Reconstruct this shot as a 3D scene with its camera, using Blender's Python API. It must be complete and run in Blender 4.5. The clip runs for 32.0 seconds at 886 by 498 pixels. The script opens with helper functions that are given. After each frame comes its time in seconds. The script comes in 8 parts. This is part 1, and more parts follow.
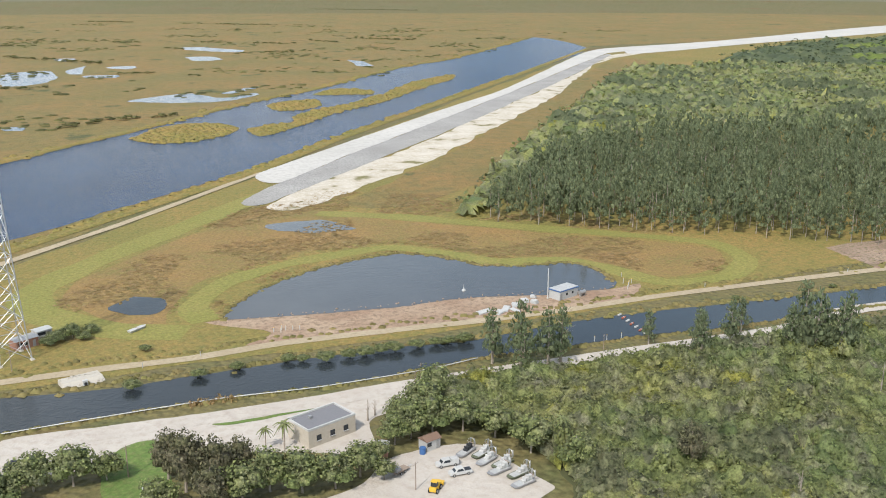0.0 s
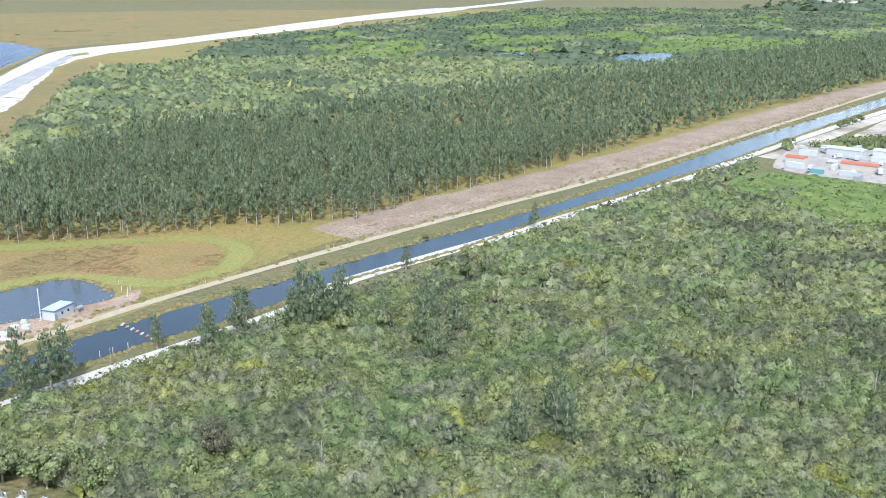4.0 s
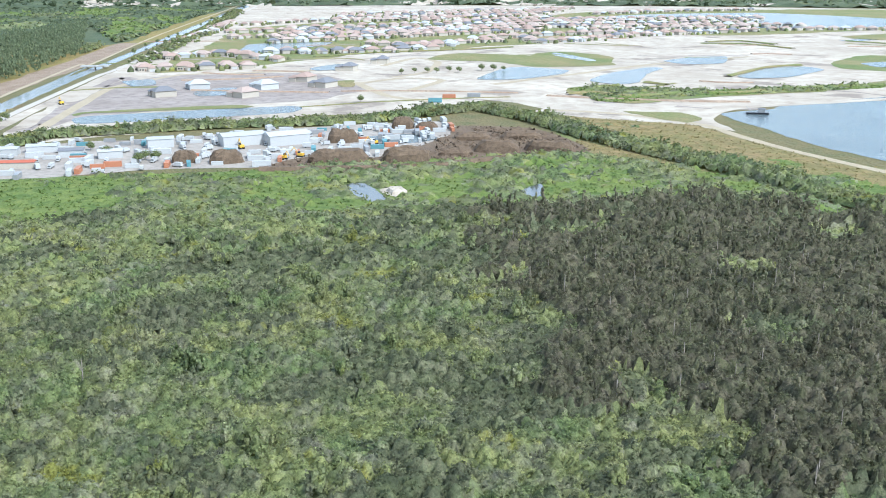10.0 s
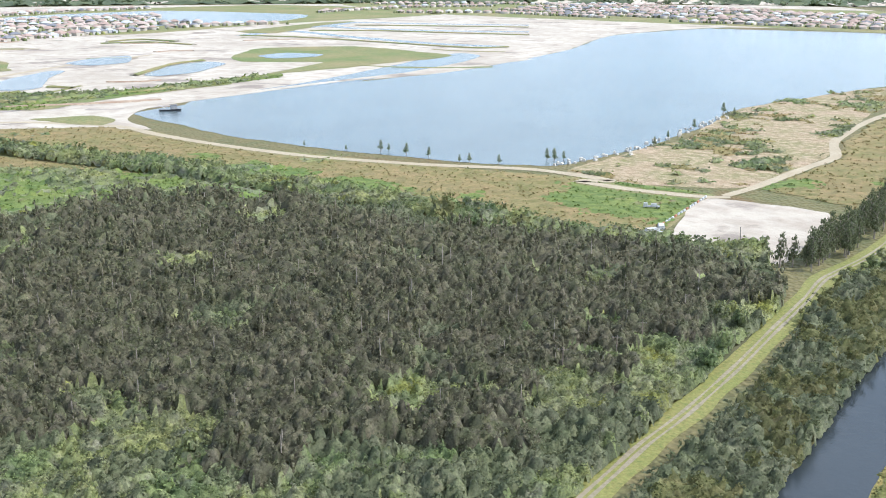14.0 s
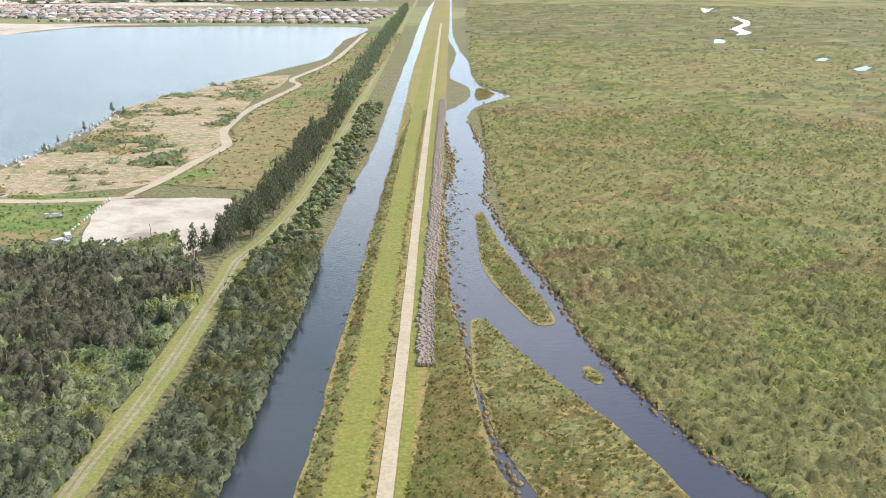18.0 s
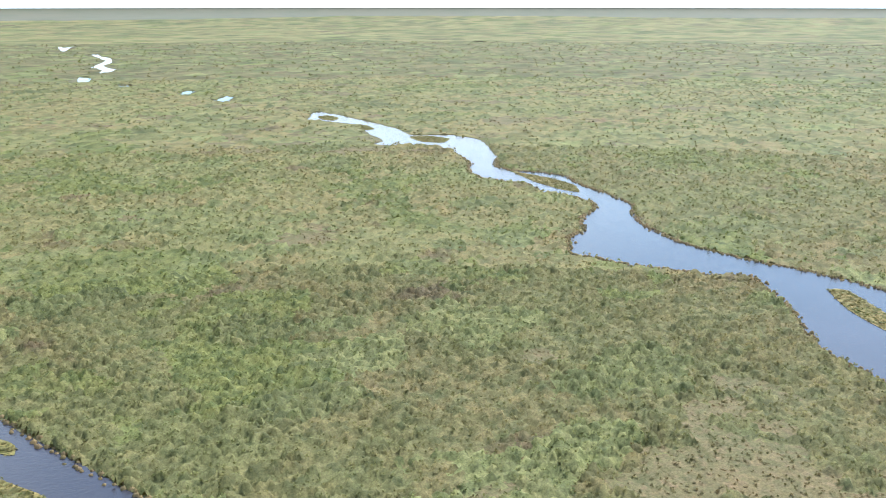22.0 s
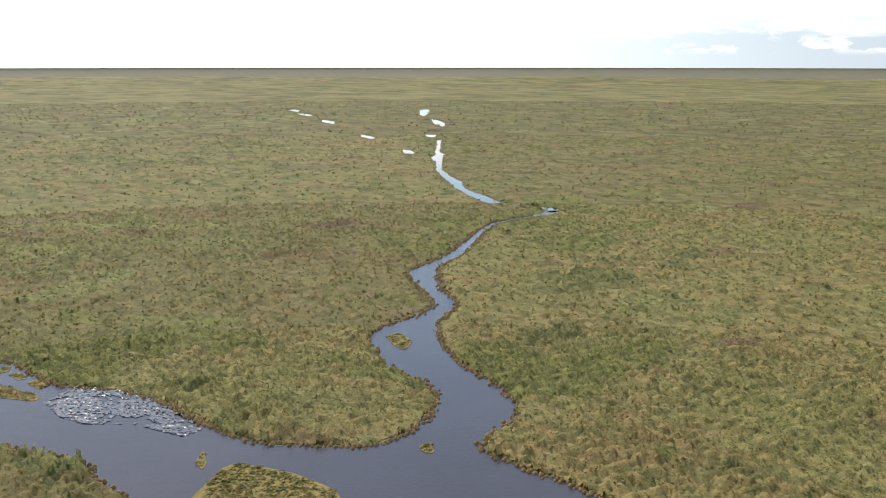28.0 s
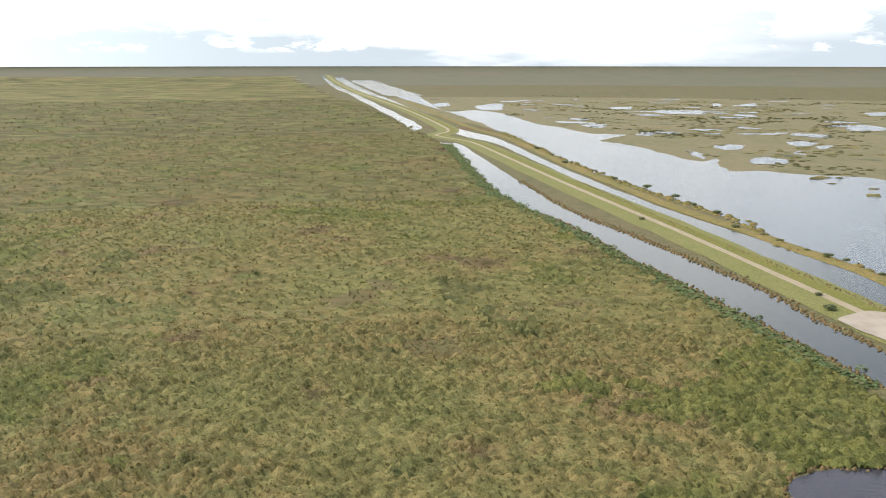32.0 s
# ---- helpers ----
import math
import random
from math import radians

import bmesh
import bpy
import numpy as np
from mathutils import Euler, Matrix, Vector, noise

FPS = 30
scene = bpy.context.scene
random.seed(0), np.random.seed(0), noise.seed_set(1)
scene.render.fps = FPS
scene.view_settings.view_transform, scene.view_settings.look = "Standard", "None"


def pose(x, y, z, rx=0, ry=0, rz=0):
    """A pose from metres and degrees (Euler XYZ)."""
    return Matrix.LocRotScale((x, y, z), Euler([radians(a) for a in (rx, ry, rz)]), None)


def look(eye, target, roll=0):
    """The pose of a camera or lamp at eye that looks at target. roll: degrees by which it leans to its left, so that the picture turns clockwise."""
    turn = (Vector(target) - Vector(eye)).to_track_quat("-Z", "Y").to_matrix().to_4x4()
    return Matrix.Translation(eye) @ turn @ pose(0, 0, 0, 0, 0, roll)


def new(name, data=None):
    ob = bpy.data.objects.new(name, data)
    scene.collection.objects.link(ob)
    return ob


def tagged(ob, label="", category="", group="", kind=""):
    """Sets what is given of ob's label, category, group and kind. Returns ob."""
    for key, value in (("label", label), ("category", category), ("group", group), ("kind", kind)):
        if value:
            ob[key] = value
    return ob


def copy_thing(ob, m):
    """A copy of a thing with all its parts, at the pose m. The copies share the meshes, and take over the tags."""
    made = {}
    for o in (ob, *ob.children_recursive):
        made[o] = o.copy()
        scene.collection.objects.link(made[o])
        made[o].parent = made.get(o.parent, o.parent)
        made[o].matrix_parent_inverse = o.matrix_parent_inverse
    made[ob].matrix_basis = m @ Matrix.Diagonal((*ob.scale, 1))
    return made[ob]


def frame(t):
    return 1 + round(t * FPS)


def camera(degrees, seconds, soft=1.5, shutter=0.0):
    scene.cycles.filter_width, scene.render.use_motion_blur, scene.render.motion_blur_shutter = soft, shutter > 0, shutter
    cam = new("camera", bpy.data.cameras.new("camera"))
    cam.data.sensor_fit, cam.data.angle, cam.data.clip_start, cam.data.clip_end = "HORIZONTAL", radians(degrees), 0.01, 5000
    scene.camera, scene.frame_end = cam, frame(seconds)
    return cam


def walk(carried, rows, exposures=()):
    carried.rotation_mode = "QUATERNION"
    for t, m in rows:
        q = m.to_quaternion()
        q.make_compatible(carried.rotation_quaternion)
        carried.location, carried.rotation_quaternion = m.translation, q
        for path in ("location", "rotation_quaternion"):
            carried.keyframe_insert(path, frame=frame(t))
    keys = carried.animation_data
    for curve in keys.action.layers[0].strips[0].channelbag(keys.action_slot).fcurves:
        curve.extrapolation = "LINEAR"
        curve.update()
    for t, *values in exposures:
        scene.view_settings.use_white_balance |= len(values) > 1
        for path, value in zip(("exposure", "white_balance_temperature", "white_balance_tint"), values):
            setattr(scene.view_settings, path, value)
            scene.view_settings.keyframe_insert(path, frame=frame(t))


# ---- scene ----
cam = camera(48.64, 32.0, soft=1.0)
EYE_Z = 110.0


def aim(az, pitch):
    """The drone's pose: heading clockwise from +y, tilt in degrees."""
    return pose(0, 0, EYE_Z, 90 + pitch, 0, -az)


# seconds, heading, tilt
PATH = [
    (0.0, 30.13, -15.78), (0.5, 33.85, -15.79), (1.0, 37.54, -15.80), (1.5, 41.37, -15.81), (2.0, 45.08, -15.85),
    (2.5, 48.81, -15.86), (4.5, 63.91, -15.94), (5.0, 67.78, -15.95), (5.5, 71.64, -15.97), (6.0, 75.50, -15.99),
    (6.5, 79.37, -16.01), (7.0, 83.29, -16.06), (7.5, 87.26, -16.09), (8.0, 91.24, -16.09), (8.5, 95.23, -16.09),
    (9.0, 99.22, -16.07), (9.5, 103.25, -16.08), (10.0, 107.29, -16.09), (10.5, 111.39, -16.09), (11.0, 115.53, -16.11),
    (11.5, 119.66, -16.11), (12.0, 123.82, -16.12), (12.5, 128.05, -16.13), (13.0, 132.22, -16.15), (13.5, 136.44, -16.18),
    (14.0, 140.65, -16.18), (14.5, 144.88, -16.21), (16.5, 161.99, -16.28), (17.0, 166.44, -16.29), (17.5, 170.88, -16.32),
    (18.0, 175.29, -16.33), (18.5, 179.59, -16.32), (19.0, 183.96, -16.32), (19.5, 188.40, -16.35), (20.0, 192.78, -16.38),
    (20.5, 197.25, -16.40), (21.0, 201.72, -16.37), (21.5, 206.17, -16.21), (22.0, 210.69, -14.26), (22.5, 215.23, -9.80),
    (23.0, 219.72, -5.27), (23.5, 224.16, -2.95), (24.0, 228.61, -1.84), (24.5, 233.14, -1.33), (25.0, 237.57, -1.48),
    (25.5, 241.84, -4.10), (26.0, 246.15, -7.13), (26.5, 250.39, -9.17), (28.5, 267.15, -10.91), (29.0, 271.26, -10.95),
    (29.5, 275.37, -10.99), (30.0, 279.52, -11.00), (30.5, 283.59, -11.03), (31.0, 287.70, -11.00), (31.5, 291.80, -10.97),
    (32.0, 295.93, -10.99),
]
walk(cam, [(t, aim(a, p)) for t, a, p in PATH],
     exposures=[(0.0, 0.48, 6500, 10), (2.5, 0.72, 6200, 8), (4.5, 1.02, 5450, 9), (7.0, 1.02, 5400, 8), (10.0, 0.88, 5500, 6), (13.0, 0.95, 5600, 9), (14.5, 0.88, 5900, 10),
                (16.5, 0.82, 6300, 12), (20.0, 0.87, 6050, 8), (21.0, 1.0, 5900, 7), (22.0, 1.0, 5600, 6), (22.5, 0.65, 5700, 10), (23.0, 0.14, 6050, 16), (23.5, -0.38, 6350, 14), (24.2, -0.72, 6400, 15), (25.0, -0.88, 6400, 15),
                (26.0, -0.58, 6400, 17), (26.5, -0.2, 6500, 14), (28.5, 0.25, 6650, 12), (32.0, 0.32, 6650, 11)])

# ---- light ----
SUN_AZ, SUN_EL = 237.0, 47.0
world = bpy.data.worlds.new("sky")
scene.world = world
world.use_nodes = True
wn, wl = world.node_tree.nodes, world.node_tree.links
sky = wn.new("ShaderNodeTexSky")
sky.sky_type = 'NISHITA'
sky.sun_disc = False
sky.sun_elevation = radians(SUN_EL)
sky.sun_rotation = radians(SUN_AZ)
sky.air_density, sky.dust_density, sky.ozone_density = 1.0, 1.6, 1.0
# clouds on a far flat layer: the view direction divided by its height
geo = wn.new("ShaderNodeTexCoord")
sep = wn.new("ShaderNodeSeparateXYZ")
wl.new(geo.outputs["Generated"], sep.inputs[0])


def wmath(op, a, b=None):
    n = wn.new("ShaderNodeMath")
    n.operation = op
    for i, v in enumerate((a, b)):
        if v is None:
            continue
        if isinstance(v, (int, float)):
            n.inputs[i].default_value = v
        else:
            wl.new(v, n.inputs[i])
    return n.outputs[0]


height = wmath('MAXIMUM', wmath('ADD', sep.outputs[2], 0.05), 0.03)
flat = wn.new("ShaderNodeCombineXYZ")
wl.new(wmath('DIVIDE', sep.outputs[0], height), flat.inputs[0])
wl.new(wmath('DIVIDE', sep.outputs[1], height), flat.inputs[1])
drawn = wn.new("ShaderNodeMapping")
drawn.inputs["Scale"].default_value = (1.0, 1.0, 3.2)
wl.new(geo.outputs["Generated"], drawn.inputs["Vector"])


def wnoise(vec, scale, detail, rough, lo, hi):
    n = wn.new("ShaderNodeTexNoise")
    n.inputs["Scale"].default_value, n.inputs["Detail"].default_value, n.inputs["Roughness"].default_value = scale, detail, rough
    wl.new(vec, n.inputs["Vector"])
    return wrange(n.outputs["Fac"], lo, hi, 0.0, 1.0)


def wrange(v, lo, hi, a, b):
    m = wn.new("ShaderNodeMapRange")
    m.interpolation_type = 'SMOOTHSTEP'
    for i, x in enumerate((lo, hi, a, b)):
        m.inputs[i + 1].default_value = x
    wl.new(v, m.inputs[0])
    return m.outputs[0]


def wmix(fac, a, b):
    n = wn.new("ShaderNodeMix")
    n.data_type = 'RGBA'
    wl.new(fac, n.inputs[0])
    for v, i in ((a, 6), (b, 7)):
        if isinstance(v, tuple):
            n.inputs[i].default_value = (*v, 1)
        else:
            wl.new(v, n.inputs[i])
    return n.outputs[2]


# the haze is bright towards the sun and bluer away from it
def wdot(az):
    return wmath('ADD', wmath('MULTIPLY', sep.outputs[0], math.sin(radians(az))), wmath('MULTIPLY', sep.outputs[1], math.cos(radians(az))))


facing, side = wdot(SUN_AZ), wdot(SUN_AZ + 90)
up = sep.outputs[2]
haze = wmix(wrange(facing, -0.6, 0.95, 0.0, 1.0), (2.2, 2.7, 3.3), (6.6, 7.5, 7.7))
haze = wmix(wrange(side, 0.35, 0.85, 0.0, 1.0), haze, (3.7, 4.3, 4.8))
deep = wmix(wrange(facing, 0.1, 0.85, 0.0, 1.0), (2.5, 3.65, 4.6), (1.7, 3.9, 6.2))
blue = wmix(wrange(up, 0.05, 0.5, 0.85, 0.2), sky.outputs[0], deep)
hazy = wmix(wrange(up, 0.0, 0.19, 1.0, 0.0), blue, haze)
streak = wn.new("ShaderNodeMapping")
streak.inputs["Scale"].default_value = (1.0, 1.0, 6.5)
wl.new(geo.outputs["Generated"], streak.inputs["Vector"])
# one long band of cirrus before the sun, lower to its right, with a torn patch under it
torn = wnoise(streak.outputs[0], 3.2, 8.0, 0.55, 0.3, 0.7)
middle = wmath('SUBTRACT', 0.128, wmath('MULTIPLY', side, 0.085))
off = wmath('ABSOLUTE', wmath('SUBTRACT', wmath('ADD', up, wmath('MULTIPLY', wmath('SUBTRACT', torn, 0.5), 0.05)), middle))
band = wmath('MULTIPLY', wrange(off, 0.018, 0.048, 1.0, 0.0), wrange(facing, 0.1, 0.5, 0.0, 0.95))
patch_left = wmath('MULTIPLY', wrange(side, -0.42, -0.24, 0.8, 0.0), wmath('MULTIPLY', wrange(up, 0.02, 0.06, 0.0, 1.0), wnoise(streak.outputs[0], 4.0, 8.0, 0.55, 0.44, 0.58)))
veil = wmath('MULTIPLY', wrange(side, 0.3, 0.75, 0.0, 0.9), wmath('MULTIPLY', wrange(up, 0.02, 0.06, 0.0, 1.0), wnoise(streak.outputs[0], 2.6, 8.0, 0.5, 0.36, 0.6)))
sheet_high = wmath('MULTIPLY', wnoise(flat.outputs[0], 0.55, 7.0, 0.52, 0.47, 0.62), wrange(up, 0.25, 0.40, 0.0, 0.4))
layer = wmath('MAXIMUM', wmath('MAXIMUM', band, patch_left), wmath('MAXIMUM', veil, sheet_high))
# heaped cumulus to the right of the sun, small far ones along the horizon
heaped = wnoise(drawn.outputs[0], 8.0, 10.0, 0.62, 0.45, 0.52)
heaped = wmath('MULTIPLY', heaped, wmath('MULTIPLY', wrange(side, 0.14, 0.24, 0.0, 1.0), wmath('MULTIPLY', wrange(up, 0.075, 0.12, 1.0, 0.0), wrange(up, 0.012, 0.04, 0.0, 0.9))))
small = wmath('MULTIPLY', wnoise(drawn.outputs[0], 17.0, 9.0, 0.6, 0.55, 0.62), wmath('MULTIPLY', wrange(up, 0.012, 0.03, 0.8, 0.0), wrange(up, 0.004, 0.012, 0.0, 1.0)))
puffs = wmath('MAXIMUM', heaped, small)
shade = wnoise(drawn.outputs[0], 16.0, 6.0, 0.6, 0.35, 0.65)
overlaid = wmix(layer, hazy, (8.5, 8.7, 8.6))
overlaid = wmix(puffs, overlaid, wmix(shade, (6.4, 7.0, 7.4), (8.8, 8.7, 8.5)))
wl.new(overlaid, wn["Background"].inputs[0])
wn["Background"].inputs[1].default_value = 0.15
sun = new("sun", bpy.data.lights.new("sun", 'SUN'))
sun.data.energy, sun.data.angle, sun.data.color = 3.15, radians(0.55), (1.0, 0.95, 0.87)
sa, se = radians(SUN_AZ), radians(SUN_EL)
sun.matrix_world = look((math.sin(sa) * math.cos(se) * 900, math.cos(sa) * math.cos(se) * 900, math.sin(se) * 900), (0, 0, 0))


# ---- materials ----
def surface(name, tones, scale=0.2, fine=3.0, rough=0.9, bump=0.3, spots=None, island=0.0, metal=0.0, spec=0.3, detail=6.0, bump_scale=None, each=0.0, through_leaf=0.0, lumps=0.0, grain=None, plant=0.0):
    """Tones mixed by a broad and a fine noise (sizes per metre), with relief; spots: a third tone in patches."""
    m = bpy.data.materials.new(name)
    m.use_nodes = True
    n, l = m.node_tree.nodes, m.node_tree.links
    bsdf = n["Principled BSDF"]
    bsdf.inputs["Roughness"].default_value, bsdf.inputs["Metallic"].default_value = rough, metal
    bsdf.inputs["Specular IOR Level"].default_value = spec
    co = n.new("ShaderNodeTexCoord")

    def tex(s, d=detail):
        t = n.new("ShaderNodeTexNoise")
        t.inputs["Scale"].default_value, t.inputs["Detail"].default_value, t.inputs["Roughness"].default_value = s, d, 0.62
        l.new(co.outputs["Object"], t.inputs["Vector"])
        return t.outputs["Fac"]

    def blend(fac, a, b):
        x = n.new("ShaderNodeMix")
        x.data_type = 'RGBA'
        l.new(fac, x.inputs[0])
        for v, i in ((a, 6), (b, 7)):
            if isinstance(v, tuple):
                x.inputs[i].default_value = (*v, 1)
            else:
                l.new(v, x.inputs[i])
        return x.outputs[2]

    def sharp(fac, lo, hi):
        r = n.new("ShaderNodeMapRange")
        r.inputs[1].default_value, r.inputs[2].default_value = lo, hi
        l.new(fac, r.inputs[0])
        return r.outputs[0]

    broad, small = tex(scale), tex(fine)
    colour = blend(sharp(broad, 0.36, 0.64), tones[0], tones[1])
    if len(tones) > 2:
        colour = blend(sharp(small, 0.45, 0.7), colour, tones[2])
    if spots:
        colour = blend(sharp(tex(spots[1]), spots[2], spots[2] + 0.06), colour, spots[0])
    if grain:
        # blades and clumps at close scale, with lit tips and shaded gaps painted in: size per metre, how far they
        # lighten and darken
        gr = n.new("ShaderNodeHueSaturation")
        gv = n.new("ShaderNodeMapRange")
        gv.inputs[1].default_value, gv.inputs[2].default_value = 0.32, 0.68
        gv.inputs[3].default_value, gv.inputs[4].default_value = 1 - grain[1], 1 + grain[1]
        l.new(tex(grain[0], 3.0), gv.inputs[0])
        l.new(gv.outputs[0], gr.inputs["Value"])
        l.new(colour, gr.inputs["Color"])
        colour = gr.outputs[0]
    if plant:
        # each plant has its own tint, in lightness and a little in hue
        at = n.new("ShaderNodeAttribute")
        at.attribute_name = "plant"
        ph = n.new("ShaderNodeHueSaturation")
        for socket, lo, hi in (("Value", 1 - plant, 1 + plant), ("Hue", 0.503, 0.478)):
            r = n.new("ShaderNodeMapRange")
            r.inputs[3].default_value, r.inputs[4].default_value = lo, hi
            l.new(at.outputs["Fac"], r.inputs[0])
            l.new(r.outputs[0], ph.inputs[socket])
        l.new(colour, ph.inputs["Color"])
        colour = ph.outputs[0]
    if island or each:
        if island:
            g = n.new("ShaderNodeNewGeometry").outputs["Random Per Island"]
        else:
            g = n.new("ShaderNodeObjectInfo").outputs["Random"]
        k = island or each
        hsv = n.new("ShaderNodeHueSaturation")
        v = n.new("ShaderNodeMapRange")
        v.inputs[3].default_value, v.inputs[4].default_value = 1 - k, 1 + k
        l.new(g, v.inputs[0])
        l.new(v.outputs[0], hsv.inputs["Value"])
        l.new(colour, hsv.inputs["Color"])
        colour = hsv.outputs[0]
    l.new(colour, bsdf.inputs["Base Color"])
    if through_leaf:
        thin = n.new("ShaderNodeBsdfTranslucent")
        l.new(colour, thin.inputs["Color"])
        both = n.new("ShaderNodeMixShader")
        both.inputs[0].default_value = through_leaf
        l.new(bsdf.outputs[0], both.inputs[1])
        l.new(thin.outputs[0], both.inputs[2])
        l.new(both.outputs[0], n["Material Output"].inputs[0])
    if bump:
        b = n.new("ShaderNodeBump")
        b.inputs["Strength"].default_value = bump
        b.inputs["Distance"].default_value = 0.5 / max(bump_scale or fine, 0.05)
        if lumps:
            vo = n.new("ShaderNodeTexVoronoi")
            vo.feature = 'SMOOTH_F1'
            vo.inputs["Scale"].default_value = lumps
            l.new(co.outputs["Object"], vo.inputs["Vector"])
            inv = n.new("ShaderNodeMath")
            inv.operation = 'SUBTRACT'
            inv.inputs[0].default_value = 1.0
            l.new(vo.outputs["Distance"], inv.inputs[1])
            l.new(inv.outputs[0], b.inputs["Height"])
            b.inputs["Distance"].default_value = 0.7 / lumps
        else:
            l.new(tex(bump_scale, 8.0) if bump_scale else small, b.inputs["Height"])
        l.new(b.outputs[0], bsdf.inputs["Normal"])
    return m


def water(name, deep, ripple=0.06, size=0.35, rough=0.06):
    m = surface(name, [deep, tuple(c * 1.35 for c in deep)], scale=0.012, fine=size, rough=rough, bump=ripple, spec=0.5)
    m.node_tree.nodes["Principled BSDF"].inputs["IOR"].default_value = 1.33
    return m


M = {}
M["marsh"] = surface("marsh_ground", [(0.120, 0.108, 0.042), (0.140, 0.112, 0.050), (0.090, 0.095, 0.036)], 0.004, 0.06, bump=0.8, lumps=0.5,
                     spots=((0.130, 0.085, 0.035), 0.006, 0.60), grain=(0.9, 0.22))
M["sawgrass"] = surface("sawgrass", [(0.220, 0.138, 0.050), (0.155, 0.130, 0.045), (0.120, 0.110, 0.040)], 0.012, 0.12, bump=0.8, bump_scale=0.2,
                        spots=((0.070, 0.080, 0.030), 0.02, 0.60), grain=(0.9, 0.22))
M["meadow"] = surface("meadow", [(0.172, 0.148, 0.042), (0.235, 0.160, 0.052), (0.120, 0.126, 0.034)], 0.018, 0.35, bump=0.6, grain=(0.9, 0.22))
M["mown"] = surface("mown_grass", [(0.165, 0.165, 0.045), (0.200, 0.180, 0.060), (0.130, 0.150, 0.040)], 0.04, 0.6, bump=0.3, grain=(0.9, 0.22))
M["lawn"] = surface("lawn", [(0.080, 0.138, 0.030), (0.110, 0.160, 0.040), (0.140, 0.155, 0.055)], 0.12, 0.6, bump=0.4, grain=(0.9, 0.22))
M["floor"] = surface("woodland_floor", [(0.060, 0.070, 0.028), (0.085, 0.080, 0.040)], 0.05, 0.5)
M["bright"] = surface("rank_grass", [(0.105, 0.150, 0.045), (0.135, 0.165, 0.055), (0.080, 0.120, 0.038)], 0.03, 0.3, bump=0.8, grain=(0.9, 0.22))
M["field"] = surface("dry_field", [(0.120, 0.150, 0.045), (0.235, 0.180, 0.085), (0.105, 0.128, 0.040)], 0.012, 0.25, bump=0.6, grain=(0.9, 0.22))
M["sand"] = surface("limestone_fill", [(0.335, 0.285, 0.225), (0.460, 0.405, 0.330), (0.285, 0.235, 0.182)], 0.010, 0.06, bump=0.25, spots=((0.22, 0.180, 0.145), 0.014, 0.57))
M["gravel"] = surface("shell_gravel", [(0.385, 0.345, 0.30), (0.44, 0.405, 0.36), (0.34, 0.30, 0.255)], 0.05, 0.4, bump=0.3)
M["concrete"] = surface("apron_concrete", [(0.41, 0.395, 0.365), (0.47, 0.455, 0.425), (0.35, 0.335, 0.31)], 0.02, 0.3, bump=0.2)
M["riprap"] = surface("grey_riprap", [(0.26, 0.25, 0.235), (0.34, 0.33, 0.31), (0.18, 0.175, 0.165)], 0.03, 0.9, bump=0.7)
M["rubble"] = surface("levee_rubble", [(0.200, 0.160, 0.122), (0.255, 0.209, 0.162), (0.140, 0.116, 0.081)], 0.05, 0.9, bump=0.7)
M["shell"] = surface("shell_bank", [(0.48, 0.44, 0.375), (0.34, 0.29, 0.21), (0.54, 0.50, 0.43)], 0.05, 0.4, bump=0.4, spots=((0.15, 0.14, 0.055), 0.05, 0.58))
M["spoil"] = surface("spoil_soil", [(0.26, 0.17, 0.115), (0.36, 0.27, 0.19), (0.17, 0.12, 0.08)], 0.05, 0.5, bump=0.8)
M["slash"] = surface("cleared_slash", [(0.22, 0.15, 0.11), (0.30, 0.22, 0.165), (0.13, 0.12, 0.06)], 0.06, 0.6, bump=0.9)
M["mulch"] = surface("mulch", [(0.117, 0.080, 0.051), (0.162, 0.116, 0.075), (0.077, 0.054, 0.036)], 0.05, 0.5, bump=0.9)
M["rough"] = surface("rough_fill", [(0.275, 0.198, 0.123), (0.160, 0.150, 0.056), (0.397, 0.300, 0.202)], 0.03, 0.2, bump=0.7, grain=(0.9, 0.22))
M["track"] = surface("sandy_track", [(0.320, 0.262, 0.176), (0.369, 0.308, 0.214), (0.262, 0.213, 0.137)], 0.06, 0.8, bump=0.3)
M["canal"] = water("canal_water", (0.021, 0.026, 0.030), ripple=0.10, size=0.6, rough=0.08)
M["canal"].node_tree.nodes["Principled BSDF"].inputs["Specular IOR Level"].default_value = 0.38
M["river"] = water("river_water", (0.032, 0.030, 0.040), ripple=0.15, size=0.8, rough=0.14)
M["ruffled"] = water("ruffled_water", (0.018, 0.024, 0.040), ripple=0.2, size=2.0, rough=0.26)
M["ruffled"].node_tree.nodes["Principled BSDF"].inputs["Specular IOR Level"].default_value = 1.0
M["lake"] = water("lake_water", (0.080, 0.100, 0.105), ripple=0.35, size=0.5, rough=0.14)
M["lagoon"] = water("lagoon_water", (0.010, 0.026, 0.060), ripple=0.5, size=0.5, rough=0.22)
M["lagoon"].node_tree.nodes["Principled BSDF"].inputs["Specular IOR Level"].default_value = 0.13
# western lagoon: base colour paler, part of the clouds' reflection painted into it
M["shallow"] = water("cloud_paled_lagoon_water", (0.045, 0.062, 0.085), ripple=0.2, size=0.5, rough=0.12)
M["reach"] = water("breezy_reach", (0.03, 0.04, 0.055), ripple=0.02, size=0.6, rough=0.05)
M["reach"].node_tree.nodes["Principled BSDF"].inputs["Specular IOR Level"].default_value = 1.0
